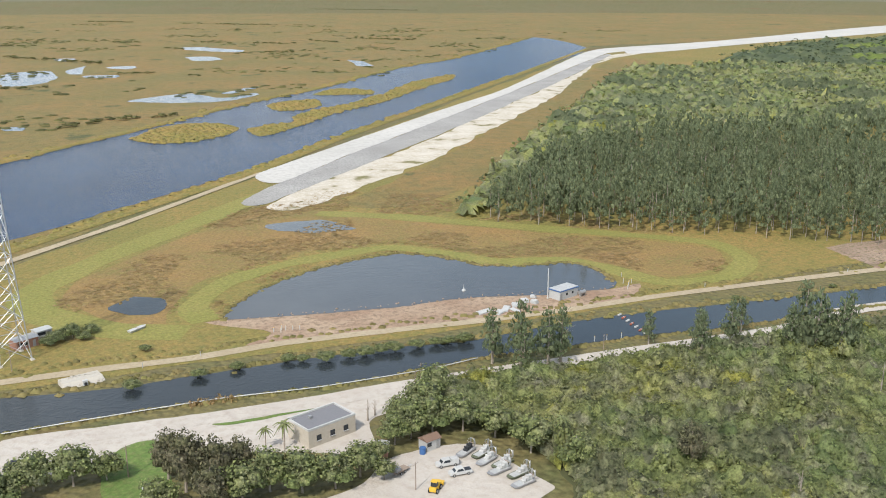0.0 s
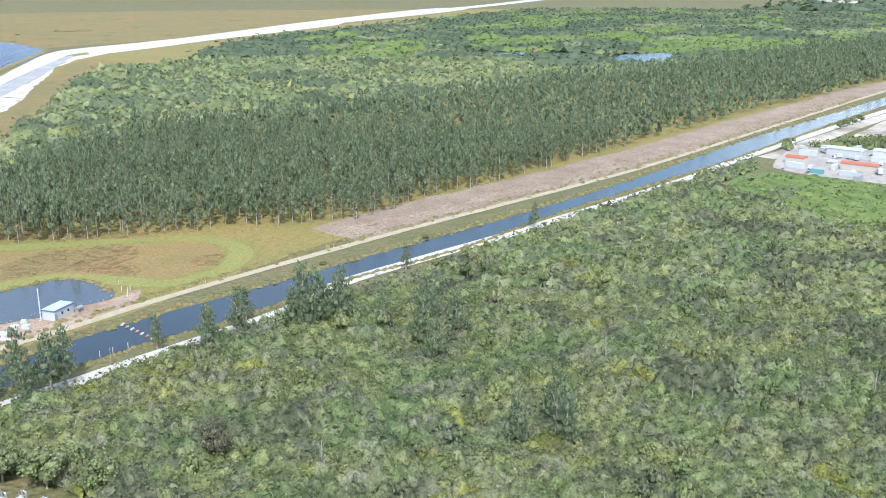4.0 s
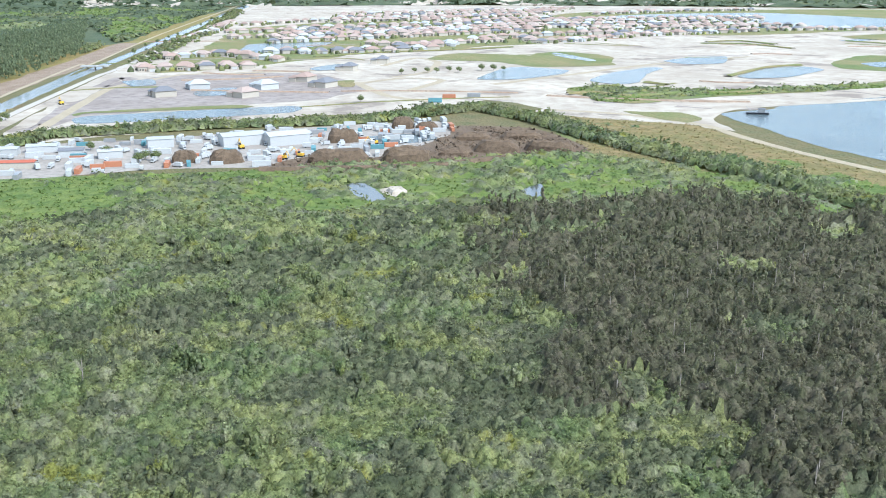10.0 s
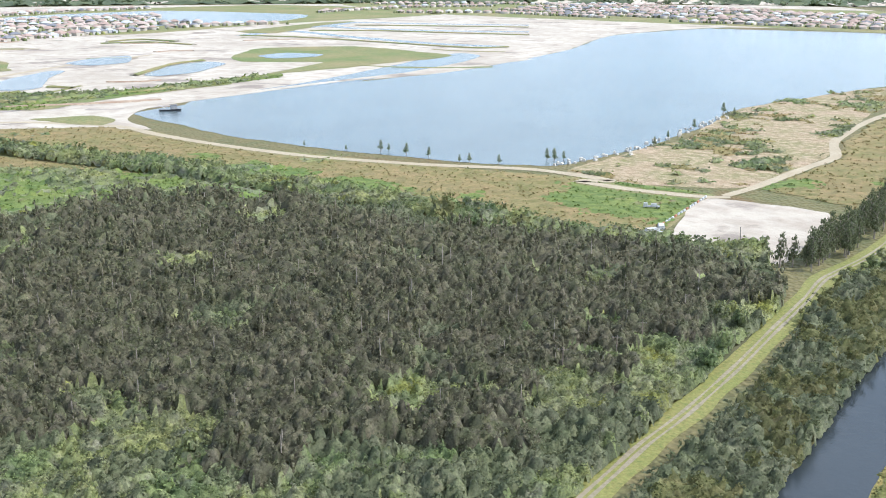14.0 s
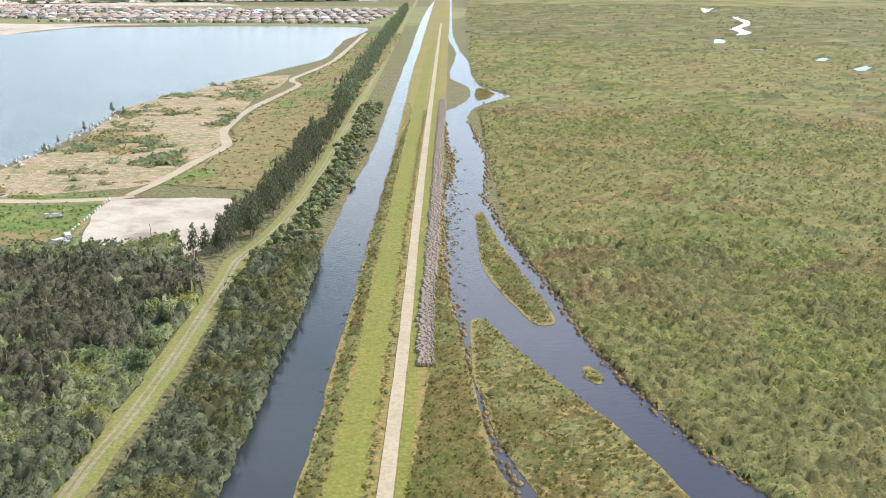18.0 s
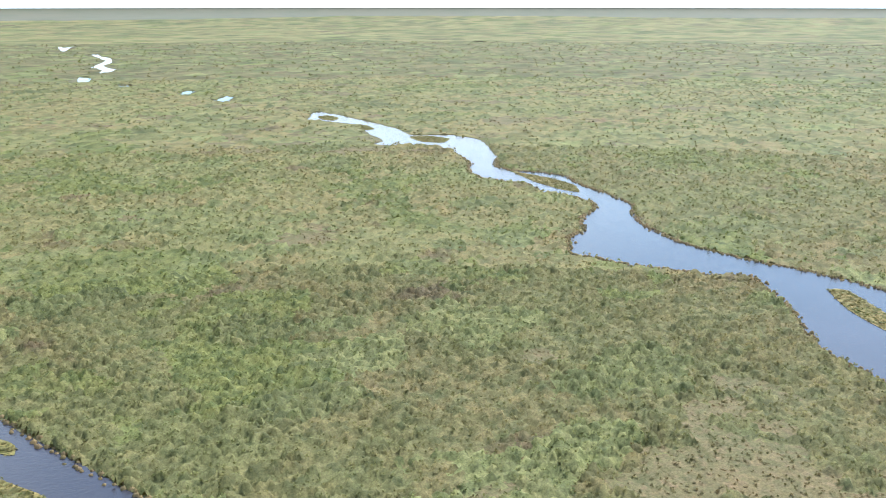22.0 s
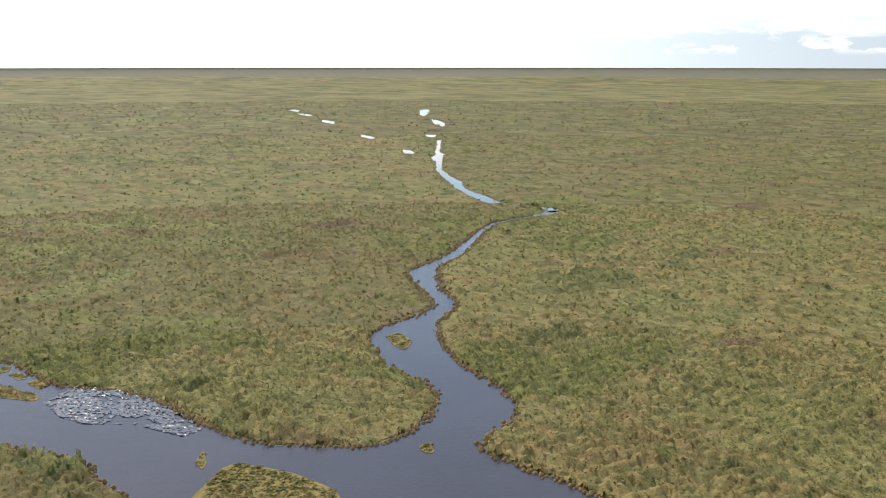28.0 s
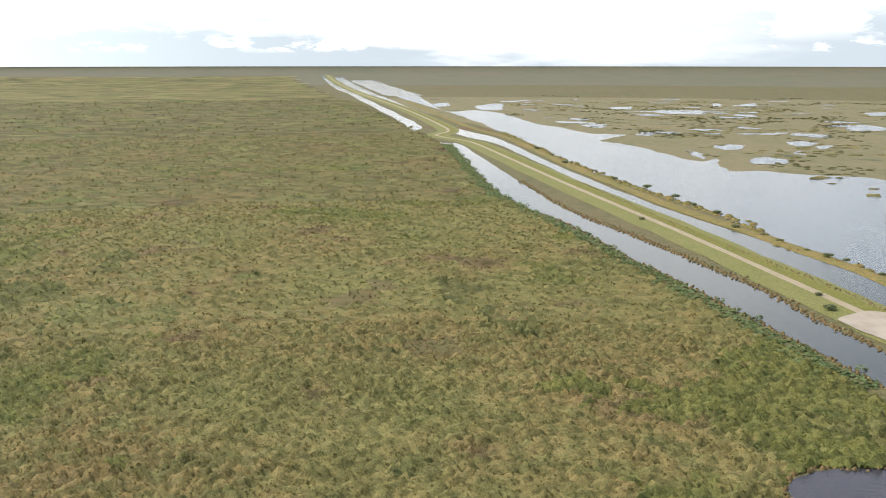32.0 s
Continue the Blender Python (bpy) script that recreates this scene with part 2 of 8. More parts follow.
# far marsh: greyer and bluer tones, distance haze put into the colour
M["marsh_far"] = surface("hazed_far_marsh", [(0.120, 0.116, 0.070), (0.130, 0.115, 0.070), (0.105, 0.105, 0.062)], 0.002, 0.01, bump=0)
M["pool"] = water("pool_water", (0.06, 0.085, 0.115), ripple=0.3, size=0.4, rough=0.15)
M["graded"] = surface("graded_soil", [(0.225, 0.185, 0.160), (0.31, 0.265, 0.235), (0.17, 0.140, 0.118)], 0.015, 0.1, bump=0.4)
M["west_marsh"] = surface("west_marsh", [(0.185, 0.155, 0.078), (0.145, 0.138, 0.062), (0.215, 0.172, 0.095)], 0.008, 0.06, bump=0.6, bump_scale=0.15, spots=((0.085, 0.095, 0.045), 0.016, 0.60), grain=(0.9, 0.22))
M["fringe"] = surface("fringe_leaves", [(0.150, 0.215, 0.085), (0.190, 0.230, 0.085)], 0.05, 0.4, rough=0.7, bump=0.6, bump_scale=2.4, island=0.2, through_leaf=0.4, grain=(1.6, 0.3))
M["levee_green"] = surface("levee_green_grass", [(0.140, 0.145, 0.024), (0.185, 0.160, 0.032), (0.118, 0.125, 0.022)], 0.05, 0.5, bump=0.4, grain=(0.9, 0.22))
M["rust"] = surface("rust_weeds", [(0.173, 0.143, 0.040), (0.120, 0.143, 0.034), (0.201, 0.161, 0.053)], 0.04, 0.4, rough=0.8, bump=0.0, island=0.2, grain=(1.6, 0.3), plant=0.2, through_leaf=0.45)
M["sage"] = surface("sage_leaves", [(0.206, 0.220, 0.077), (0.241, 0.236, 0.084), (0.190, 0.211, 0.071)], 0.02, 0.15, rough=0.8, bump=0.5, bump_scale=2.2, island=0.2, grain=(1.5, 0.32), plant=0.35, through_leaf=0.45)
M["dirt"] = surface("rut_dirt", [(0.225, 0.188, 0.130), (0.270, 0.232, 0.169), (0.165, 0.143, 0.086)], 0.08, 0.6, bump=0.3)
M["yard"] = surface("yard_gravel", [(0.275, 0.240, 0.205), (0.335, 0.300, 0.262), (0.22, 0.19, 0.16)], 0.03, 0.2, bump=0.3, spots=((0.16, 0.13, 0.105), 0.04, 0.62))
M["reedbed"] = surface("reed_bed", [(0.240, 0.150, 0.055), (0.165, 0.138, 0.044), (0.205, 0.130, 0.055)], 0.03, 0.35, bump=0.7, grain=(0.9, 0.22))
M["dry"] = surface("dry_tan_field", [(0.205, 0.160, 0.075), (0.135, 0.155, 0.048), (0.235, 0.178, 0.088)], 0.014, 0.2, bump=0.6, grain=(0.9, 0.22))
M["scrub"] = surface("scrubland", [(0.058, 0.082, 0.040), (0.115, 0.122, 0.058), (0.045, 0.066, 0.034)], 0.006, 0.05, bump=0.5)
M["pond"] = water("pond_water", (0.058, 0.060, 0.062), ripple=0.05)
M["leaf"] = surface("broad_leaves", [(0.137, 0.187, 0.070), (0.212, 0.229, 0.085), (0.182, 0.181, 0.123)], 0.03, 0.13, rough=0.6, bump=0.9, bump_scale=2.4, island=0.22,
                    spots=((0.216, 0.229, 0.051), 0.06, 0.60), grain=(1.7, 0.38), plant=0.42, through_leaf=0.4)
M["olive"] = surface("olive_leaves", [(0.132, 0.143, 0.070), (0.168, 0.158, 0.092), (0.150, 0.133, 0.092)], 0.10, 0.35, rough=0.7, bump=0.9, bump_scale=2.4, island=0.3, grain=(1.7, 0.38), plant=0.45, through_leaf=0.5)
M["needle"] = surface("casuarina_needles", [(0.150, 0.185, 0.096), (0.196, 0.221, 0.119), (0.127, 0.156, 0.086)], 0.09, 0.4, rough=0.7, bump=0.8, bump_scale=2.4, island=0.28, through_leaf=0.5, grain=(1.5, 0.35))
M["shrub"] = surface("marsh_shrub", [(0.228, 0.227, 0.075), (0.267, 0.217, 0.081), (0.209, 0.219, 0.076)], 0.009, 0.10, rough=0.8, bump=0.5, bump_scale=2.2, island=0.16, grain=(1.5, 0.32), plant=0.35, through_leaf=0.45,
                     spots=((0.191, 0.152, 0.067), 0.018, 0.60))
M["bush"] = surface("bush_leaves", [(0.121, 0.135, 0.048), (0.164, 0.158, 0.060)], 0.2, 0.8, rough=0.7, bump=0.9, bump_scale=2.4, island=0.25, grain=(1.6, 0.3), plant=0.3, through_leaf=0.5)
M["reed"] = surface("reeds", [(0.290, 0.195, 0.085), (0.210, 0.175, 0.070), (0.35, 0.235, 0.125)], 0.05, 0.4, rough=0.8, bump=0.0, island=0.2, through_leaf=0.4)
M["grass_tuft"] = surface("levee_grass", [(0.20, 0.185, 0.065), (0.25, 0.200, 0.085)], 0.05, 0.4, rough=0.8, bump=0.0, island=0.2, through_leaf=0.4)
M["scrub_leaf"] = surface("scrub_leaves", [(0.082, 0.112, 0.058), (0.117, 0.140, 0.068), (0.071, 0.099, 0.056)], 0.02, 0.1, rough=0.8, bump=0.5, bump_scale=1.0, through_leaf=0.3, plant=0.3)
M["sedge"] = surface("marsh_sedge_blades", [(0.205, 0.165, 0.060), (0.165, 0.158, 0.055), (0.225, 0.170, 0.075)], 0.04, 0.4, rough=0.8, bump=0.0, through_leaf=0.35, grain=(1.6, 0.3), plant=0.2)
M["levee_weed"] = surface("olive_weeds", [(0.175, 0.175, 0.052), (0.145, 0.160, 0.048), (0.205, 0.180, 0.065)], 0.05, 0.4, rough=0.8, bump=0.0, through_leaf=0.35, grain=(1.6, 0.3), plant=0.25)
M["dryweed"] = surface("dry_weeds", [(0.241, 0.193, 0.078), (0.190, 0.182, 0.060), (0.280, 0.215, 0.097)], 0.03, 0.3, rough=0.85, bump=0.0, through_leaf=0.25, grain=(1.4, 0.25), plant=0.2)
M["rank"] = surface("rank_grass_blades", [(0.130, 0.190, 0.045), (0.165, 0.205, 0.055), (0.105, 0.165, 0.040)], 0.03, 0.3, rough=0.8, bump=0.0, through_leaf=0.3, grain=(1.6, 0.3), plant=0.2, spots=((0.230, 0.190, 0.100), 0.03, 0.62))
M["greyleaf"] = surface("grey_leaves", [(0.113, 0.134, 0.061), (0.149, 0.153, 0.090), (0.100, 0.119, 0.059)], 0.12, 0.5, rough=0.7, bump=0.8, bump_scale=2.4, through_leaf=0.4, grain=(1.7, 0.35), plant=0.42)
M["fresh"] = surface("fresh_shrub_leaves", [(0.189, 0.206, 0.056), (0.217, 0.215, 0.067), (0.157, 0.189, 0.056)], 0.02, 0.12, rough=0.8, bump=0.5, bump_scale=2.2, through_leaf=0.45, grain=(1.5, 0.32), plant=0.35)
M["bark"] = surface("pale_bark", [(0.225, 0.190, 0.154), (0.330, 0.285, 0.238)], 0.4, 2.0, bump=0.4)
M["mown_bright"] = surface("bright_mown_grass", [(0.185, 0.178, 0.046), (0.215, 0.188, 0.055), (0.150, 0.158, 0.040)], 0.04, 0.5, bump=0.4, grain=(0.9, 0.22))


# ---- the plan: outlines and centre lines, metres ----
WEST_CANAL = [(-15, 392), (38, 437), (125, 496), (190, 544), (279, 626), (416, 740), (608, 904), (932, 1184), (891, 1234), (701, 1153), (368, 874),
    (281, 818), (148, 694), (61, 635), (-15, 570)]
WEST_RIDGE = [(-15, 570), (61, 635), (148, 694), (281, 818), (368, 874), (701, 1153), (1014, 1406)]
APRON = [(182, 522), (262, 588), (387, 688), (547, 813), (886, 1124), (994, 1174), (1257, 1197), (1804, 1313), (1668, 1213), (1178, 1122), (937,
    1106), (860, 1060), (521, 774), (360, 640), (242, 543), (184, 494)]
APRON2 = [(150, 459), (160, 450), (222, 499), (360, 608), (644, 849), (885, 1067), (860, 1060), (521, 774), (360, 640), (242, 543), (184, 494)]
APRON3 = [(159, 447), (166, 434), (183, 440), (228, 468), (287, 510), (396, 603), (544, 734), (805, 992), (938, 1070), (885, 1067), (644, 849), (360,
    608), (222, 499)]
APRON_FAR = [(925, 1067), (1157, 1114), (1617, 1239), (2166, 1308), (2560, 1390), (2600, 1480), (2400, 1480), (1760, 1349), (1259, 1212), (1011,
    1166)]
LEVEE_ROAD = [(-15, 364), (34, 403), (86, 442), (129, 478), (186, 527)]
POND = [(90, 298), (96, 309), (114, 324), (139, 336), (162, 340), (177, 339), (190, 324), (196, 309), (209, 300), (227, 295), (232, 284), (227, 266),
    (220, 261), (207, 266), (198, 266), (172, 277), (144, 281), (126, 286), (108, 291)]
SPOIL = [(83, 299), (108, 292), (144, 281), (172, 277), (197, 269), (221, 261), (235, 261), (222, 250), (192, 249), (160, 256), (133, 260), (106,
    267), (88, 273), (99, 279)]
MOWN_LOOP = [(85, 300), (85, 316), (104, 338), (135, 349), (175, 350), (189, 336), (204, 309), (229, 299), (237, 277), (244, 256), (269, 250), (292,
    263), (298, 288), (274, 318), (240, 355), (204, 395), (175, 420)]
MOWN_WEST = [(168, 471), (115, 428), (76, 397), (48, 370), (38, 354), (40, 332), (56, 307), (76, 293)]
MARSH_POOL = [(61, 330), (71, 338), (80, 329), (73, 316), (64, 318)]
MARSH_POOL2 = [(146, 410), (169, 406), (181, 384), (160, 385), (146, 396)]
FOREST_ORANGE = [(193, 434), (282, 502), (419, 622), (610, 805), (851, 1014), (861, 960), (580, 714), (382, 539), (299, 454), (251, 423), (219, 412)]
CASUARINA = [(226, 381), (344, 510), (542, 689), (735, 866), (900, 870), (1010, 740), (1040, 420), (1300, 290), (1700, 150), (2006, 78), (1560, 25),
    (1153, 100), (789, 178), (529, 220), (401, 243), (354, 250), (314, 290), (259, 338)]
FAR_POND = [(1181, 454), (1299, 450), (1334, 396), (1177, 370), (1156, 414)]
FAR_POND2 = [(1196, 666), (1241, 594), (1273, 481), (1228, 472), (1191, 570)]
NORTH_ROAD = [(-1, 285), (20, 280), (46, 276), (71, 271), (99, 269), (134, 262), (160, 256), (193, 250), (227, 246), (262, 240), (241, 247), (288,
    235), (351, 222), (426, 204), (528, 180), (690, 153), (954, 111), (1230, 60), (1225, 48), (1764, -50), (3233, -359)]
CANAL_N = [(-1, 272), (19, 268), (44, 261), (69, 258), (94, 255), (128, 249), (149, 242), (185, 240), (222, 233), (225, 231), (271, 221), (328, 208),
    (400, 191), (502, 172), (671, 149), (911, 105), (1238, 44), (1181, 46), (3414, -406)]
CANAL_S = [(-2, 248), (16, 246), (50, 242), (71, 239), (95, 233), (126, 229), (144, 229), (172, 223), (200, 218), (228, 210), (280, 203), (338, 187),
    (427, 174), (539, 150), (616, 136), (854, 98), (1152, 40), (1146, 40), (3415, -434)]
SOUTH_ROAD = [(-3, 235), (15, 236), (40, 233), (68, 228), (97, 223), (121, 221), (122, 223), (168, 213), (242, 200), (240, 202), (281, 201), (385,
    175), (523, 146), (606, 134), (819, 94), (1093, 37), (1134, 25), (1355, -24), (3415, -454)]
GRAVEL_LOT = [(16, 242), (41, 237), (69, 231), (123, 224), (119, 217), (107, 210), (98, 207), (92, 191), (80, 198), (59, 210), (34, 215), (13, 223)]
BOAT_YARD = [(70, 174), (84, 179), (93, 186), (105, 187), (116, 182), (119, 160), (118, 156), (105, 154)]
LAWN = [(34, 214), (40, 223), (49, 222), (44, 190), (32, 197)]
YARD = [(578, 111), (654, 114), (675, 39), (671, -14), (686, -77), (693, -161), (689, -215), (645, -214), (594, -190), (553, -146), (549, -94), (557,
    -46), (565, 2), (562, 65)]
MULCH = [(550, -64), (576, -92), (564, -136), (622, -196), (665, -218), (634, -266), (548, -268), (533, -201), (523, -157), (522, -103)]
BRIGHT_GRASS = [(507, 126), (562, 111), (556, 8), (548, -42), (550, -111), (544, -255), (505, -281), (440, -318), (360, -316), (300, -330), (340, -306), (385, -285), (404, -240), (404, -170), (412, -140),
    (400, -112), (424, -90), (436, -36), (440, 16), (442, 60), (466, 92)]
POOL_A = [(496, -101), (497, -110), (480, -114), (449, -112), (453, -105), (469, -101)]
POOL_A_SAND = [(478, -115), (481, -124), (468, -126), (459, -116)]
POOL_B = [(454, -183), (467, -200), (437, -187), (440, -182)]
STRIP_POND = [(764, 46), (793, 36), (804, -119), (768, -115), (758, -42), (753, 35)]
SAND_EAST = [(678, 80), (816, 78), (1197, 12), (1792, -104), (2500, -250), (2940, -330), (2850, -780), (2600, -1400), (2250, -1900), (2000, -2150),
    (1500, -2500), (900, -2780), (379, -1896), (759, -1746), (815, -1442), (716, -1131), (663, -853), (683, -669), (688, -480), (665, -420), (614, -384),
    (616, -337), (693, -319), (789, -290), (743, -181), (745, -130), (728, -80)]
BIG_LAKE = [(664, -436), (673, -494), (685, -627), (663, -853), (716, -1131), (815, -1442), (759, -1746), (760, -1688), (518, -1746), (276, -1723),
    (262, -1427), (237, -1164), (264, -993), (289, -882), (310, -752), (297, -665), (292, -628), (287, -538), (295, -473), (305, -460), (344, -441), (416,
    -423), (506, -412), (633, -424)]
LAKE_ARM = [(684, -501), (722, -707), (803, -996), (759, -997), (723, -919), (673, -666), (657, -504)]
FAR_LAKE = [(1902, -837), (2130, -1130), (2122, -1490), (1713, -1583), (1559, -1393), (1593, -1117), (1603, -950), (1747, -844)]
FIELD = [(699, -296), (615, -388), (504, -386), (359, -420), (253, -450), (199, -455), (198, -441), (185, -377), (190, -351), (256, -327), (334,
    -338), (461, -297), (499, -254)]
LAKE_ROAD = [(723, -311), (683, -356), (615, -388), (566, -385), (504, -386), (428, -396), (359, -420), (302, -448), (253, -450), (266, -438), (232,
    -438), (200, -445), (189, -453)]
LAKE_ROAD2 = [(625, -390), (673, -436), (688, -480), (695, -642), (689, -800), (682, -994)]
PAD_ROAD = [(192, -454), (188, -485), (186, -545), (184, -592), (203, -649), (212, -749), (208, -898), (226, -951), (220, -1133), (255, -1585)]
PAD = [(197, -443), (170, -450), (141, -451), (135, -434), (131, -402), (126, -359), (146, -353), (174, -354), (186, -393)]
ROUGH = [(285, -457), (286, -538), (282, -603), (310, -723), (302, -893), (235, -984), (220, -787), (203, -653), (189, -606), (190, -485), (238,
    -450)]
CANAL_C_W = [(62, -159), (63, -176), (67, -229), (74, -314), (83, -439), (91, -585), (110, -816), (219, -2164), (462, -2698), (496, -3026)]
CANAL_C_E = [(46, -164), (47, -181), (55, -296), (74, -537), (127, -1162), (281, -3164)]
DIRT_TRACK = [(94, -145), (96, -178), (97, -194), (97, -216), (99, -252), (102, -286), (105, -324), (108, -352), (104, -401), (109, -510), (131, -774), (338, -3148)]
LEVEE_C = [(46, -164), (47, -181), (55, -296), (74, -537), (127, -1162), (281, -3164), (235, -3089), (54, -671), (35, -435), (27, -336), (20, -285),
    (11, -226), (-2, -186), (-4, -170)]
LEVEE_C_ROAD = [(27, -172), (28, -189), (35, -282), (46, -416), (72, -751), (251, -3091)]
ROCKS = [(26, -256), (30, -301), (38, -415), (54, -627), (67, -814)]
RIVER_D = [(-6, -170), (0, -190), (7, -215), (10, -237), (14, -260), (18, -290), (22, -305), (27, -341), (32, -390), (35, -423), (39, -466), (38, -507), (40, -556), (47, -604), (56, -691), (60, -744), (53, -771), (46, -820), (46, -850),
    (51, -898), (71, -960), (77, -1026), (86, -1235), (117, -1513), (135, -1775), (180, -2372), (236, -3105), (228, -3104), (174, -2372), (130, -1775), (108, -1513), (82, -1260), (70, -1180), (58, -1058), (45, -925),
    (24, -866), (12, -844), (13, -834), (26, -807), (39, -768), (41, -722), (34, -663), (26, -606), (20, -552), (18, -494), (18, -461), (13, -438), (6, -396), (-10, -333), (-22, -273), (-40, -219), (-58, -182), (-65, -165)]
ISLE_A = [(21, -429), (17, -432), (10, -391), (-10, -306), (-11, -293), (-5, -293), (6, -322), (15, -359)]
ISLE_B = [(15, -292), (11, -295), (4, -279), (-13, -245), (-27, -217), (-39, -184), (-45, -167), (-13, -169), (-5, -186), (5, -213), (12, -254)]
ISLET = [(-18, -257), (-20, -259), (-23, -252), (-22, -247), (-19, -250)]
ISLE_N = [(43, -890), (34, -886), (26, -854), (30, -824), (38, -810), (42, -841)]
RIVER_E = [(-399, -924), (-404, -881), (-407, -825), (-405, -764), (-396, -717), (-424, -700), (-430, -665), (-404, -609), (-390, -580), (-369, -550),
    (-368, -531), (-381, -514), (-386, -496), (-375, -465), (-370, -433), (-360, -401), (-347, -387), (-332, -361), (-323, -328), (-323, -307), (-326, -286), (-333, -260), (-335, -226), (-324, -198), (-304, -172), (-301, -147), (-291, -125), (-272, -104)]
RIVER_E2 = [(-298, -137), (-284, -117), (-270, -101), (-262, -85), (-262, -72), (-264, -53), (-280, -42), (-303, -39), (-322, -46), (-340, -63),
    (-373, -76), (-389, -75), (-428, -57), (-485, -77), (-506, -80), (-544, -67), (-630, -55), (-666, -48), (-703, -20), (-726, -6)]
RIVER_E3 = [(-709, -6), (-657, -44), (-553, -55), (-514, -65), (-467, -58), (-434, -46), (-400, -51), (-370, -45), (-348, -37), (-318, -18), (-304,
    -13), (-291, -13), (-272, -21), (-264, -20), (-252, -7), (-246, 2), (-235, 14), (-230, 20)]
RIVER_E4 = [(-210, -87), (-228, -118), (-243, -131), (-250, -160), (-256, -190), (-268, -209), (-284, -229), (-296, -250)]
RIVER_E5 = [(-306, -268), (-293, -278), (-286, -290), (-274, -308), (-271, -323), (-265, -335), (-285, -361), (-297, -367), (-317, -393), (-334, -404), (-346, -419), (-347, -446),
    (-339, -457), (-349, -488), (-343, -498), (-335, -519), (-344, -546), (-359, -569), (-369, -593), (-383, -632), (-379, -659), (-356, -672), (-344, -687), (-360, -699),
    (-371, -753), (-390, -801), (-381, -825), (-373, -845), (-365, -866)]
SHOAL = [(-239, -91), (-247, -87), (-242, -70), (-232, -56), (-217, -54), (-215, -90)]
ISLE_C = [(-317, -239), (-323, -235), (-311, -211), (-300, -187), (-293, -172), (-288, -171), (-291, -190), (-301, -217)]
ISLE_R1 = [(-382, -882), (-395, -886), (-396, -863), (-382, -845), (-377, -858)]
ISLE_R2 = [(-389, -709), (-406, -707), (-412, -684), (-396, -667), (-384, -681)]
ISLE_R3 = [(-366, -530), (-369, -516), (-373, -494), (-371, -468), (-359, -447), (-355, -464), (-357, -490)]
ISLE_R4 = [(-385, -813), (-392, -800), (-387, -770), (-377, -767), (-376, -785)]
ISLE_TUFTS = [[(-326, -210), (-331, -206), (-327, -203), (-322, -206)], [(-318, -201), (-322, -199), (-316, -196), (-313, -198)], [(-312, -193), (-315, -191), (-309, -185), (-307, -187)],
    [(-305, -182), (-308, -180), (-302, -174), (-299, -176)]]
ISLET2 = [(-377, -69), (-383, -65), (-371, -58), (-360, -59), (-366, -65)]
ISLET3 = [(-265, -39), (-268, -36), (-262, -34), (-260, -36)]
TUFT = [(-246, -99), (-254, -100), (-246, -96), (-242, -96)]
UPSTREAM = [(-1372, -176), (-1362, -169), (-1199, -150), (-1156, -141), (-1089, -135), (-997, -123), (-948, -111), (-894, -93), (-846, -84), (-797, -62), (-762, -46),
    (-742, -8), (-722, 2), (-717, -12), (-735, -14), (-758, -56), (-786, -71), (-824, -84), (-861, -97), (-929, -113), (-976, -126), (-1064, -138), (-1114, -151), (-1169, -152)]
BROOK = [[(-427, -2152), (-439, -2145), (-429, -2054), (-429, -1965), (-400, -1841), (-374, -1784), (-364, -1706), (-365, -1658), (-347, -1609), (-335, -1601), (-316, -1531), (-318, -1556),
    (-341, -1642), (-348, -1715), (-340, -1720), (-374, -1820), (-407, -1916), (-414, -1995)], [(-284, -1525), (-298, -1516), (-276, -1423), (-263, -1431)], [(-299, -1366), (-318, -1334), (-312, -1317), (-297, -1326)],
    [(-340, -1198), (-352, -1217), (-360, -1213), (-347, -1177), (-336, -1175)], [(-346, -1090), (-364, -1110), (-373, -1128), (-378, -1117), (-364, -1087), (-357, -1061)],
    [(-436, -2559), (-441, -2488), (-474, -2571), (-428, -2401), (-400, -2273), (-408, -2383)], [(-425, -2709), (-433, -2705), (-416, -2605), (-409, -2609)],
    [(-367, -2782), (-382, -2774), (-367, -2670), (-353, -2678)], [(-344, -2876), (-357, -2869), (-342, -2759), (-330, -2766)]]
DASHES = [[(-2918, -932), (-2918, -912), (-2791, -878), (-2800, -900)], [(-2241, -640), (-2142, -586), (-2072, -566), (-2141, -608)], [(-2029, -555), (-1967, -510), (-1908, -496), (-1967, -534)],
    [(-1802, -447), (-1753, -413), (-1691, -402), (-1737, -430)], [(-1450, -304), (-1397, -271), (-1367, -270), (-1407, -293)], [(-1212, -198), (-1190, -182), (-1140, -174), (-1168, -190)],
    [(-2180, -318), (-2231, -305), (-2086, -286), (-1959, -276), (-2000, -294)], [(-1883, -257), (-1731, -209), (-1643, -201), (-1731, -229)], [(-1466, -205), (-1455, -189), (-1412, -184), (-1412, -196)]]
CANAL_G = [(-1147, 571), (-750, 412), (-622, 375), (-545, 360), (-451, 333), (-379, 316), (-324, 302), (-219, 274), (-162, 257), (-183, 288), (-249,
    309), (-293, 321), (-331, 335), (-378, 348), (-513, 378), (-611, 398), (-818, 468), (-1126, 576)]
CANAL_H = [(-2840, 1105), (-2097, 898), (-1334, 664), (-1130, 628), (-795, 517), (-514, 425), (-375, 387), (-297, 365), (-221, 344), (-245, 380),
    (-332, 407), (-481, 444), (-607, 474), (-836, 544), (-1211, 674), (-1458, 725), (-2375, 1017), (-2810, 1150)]
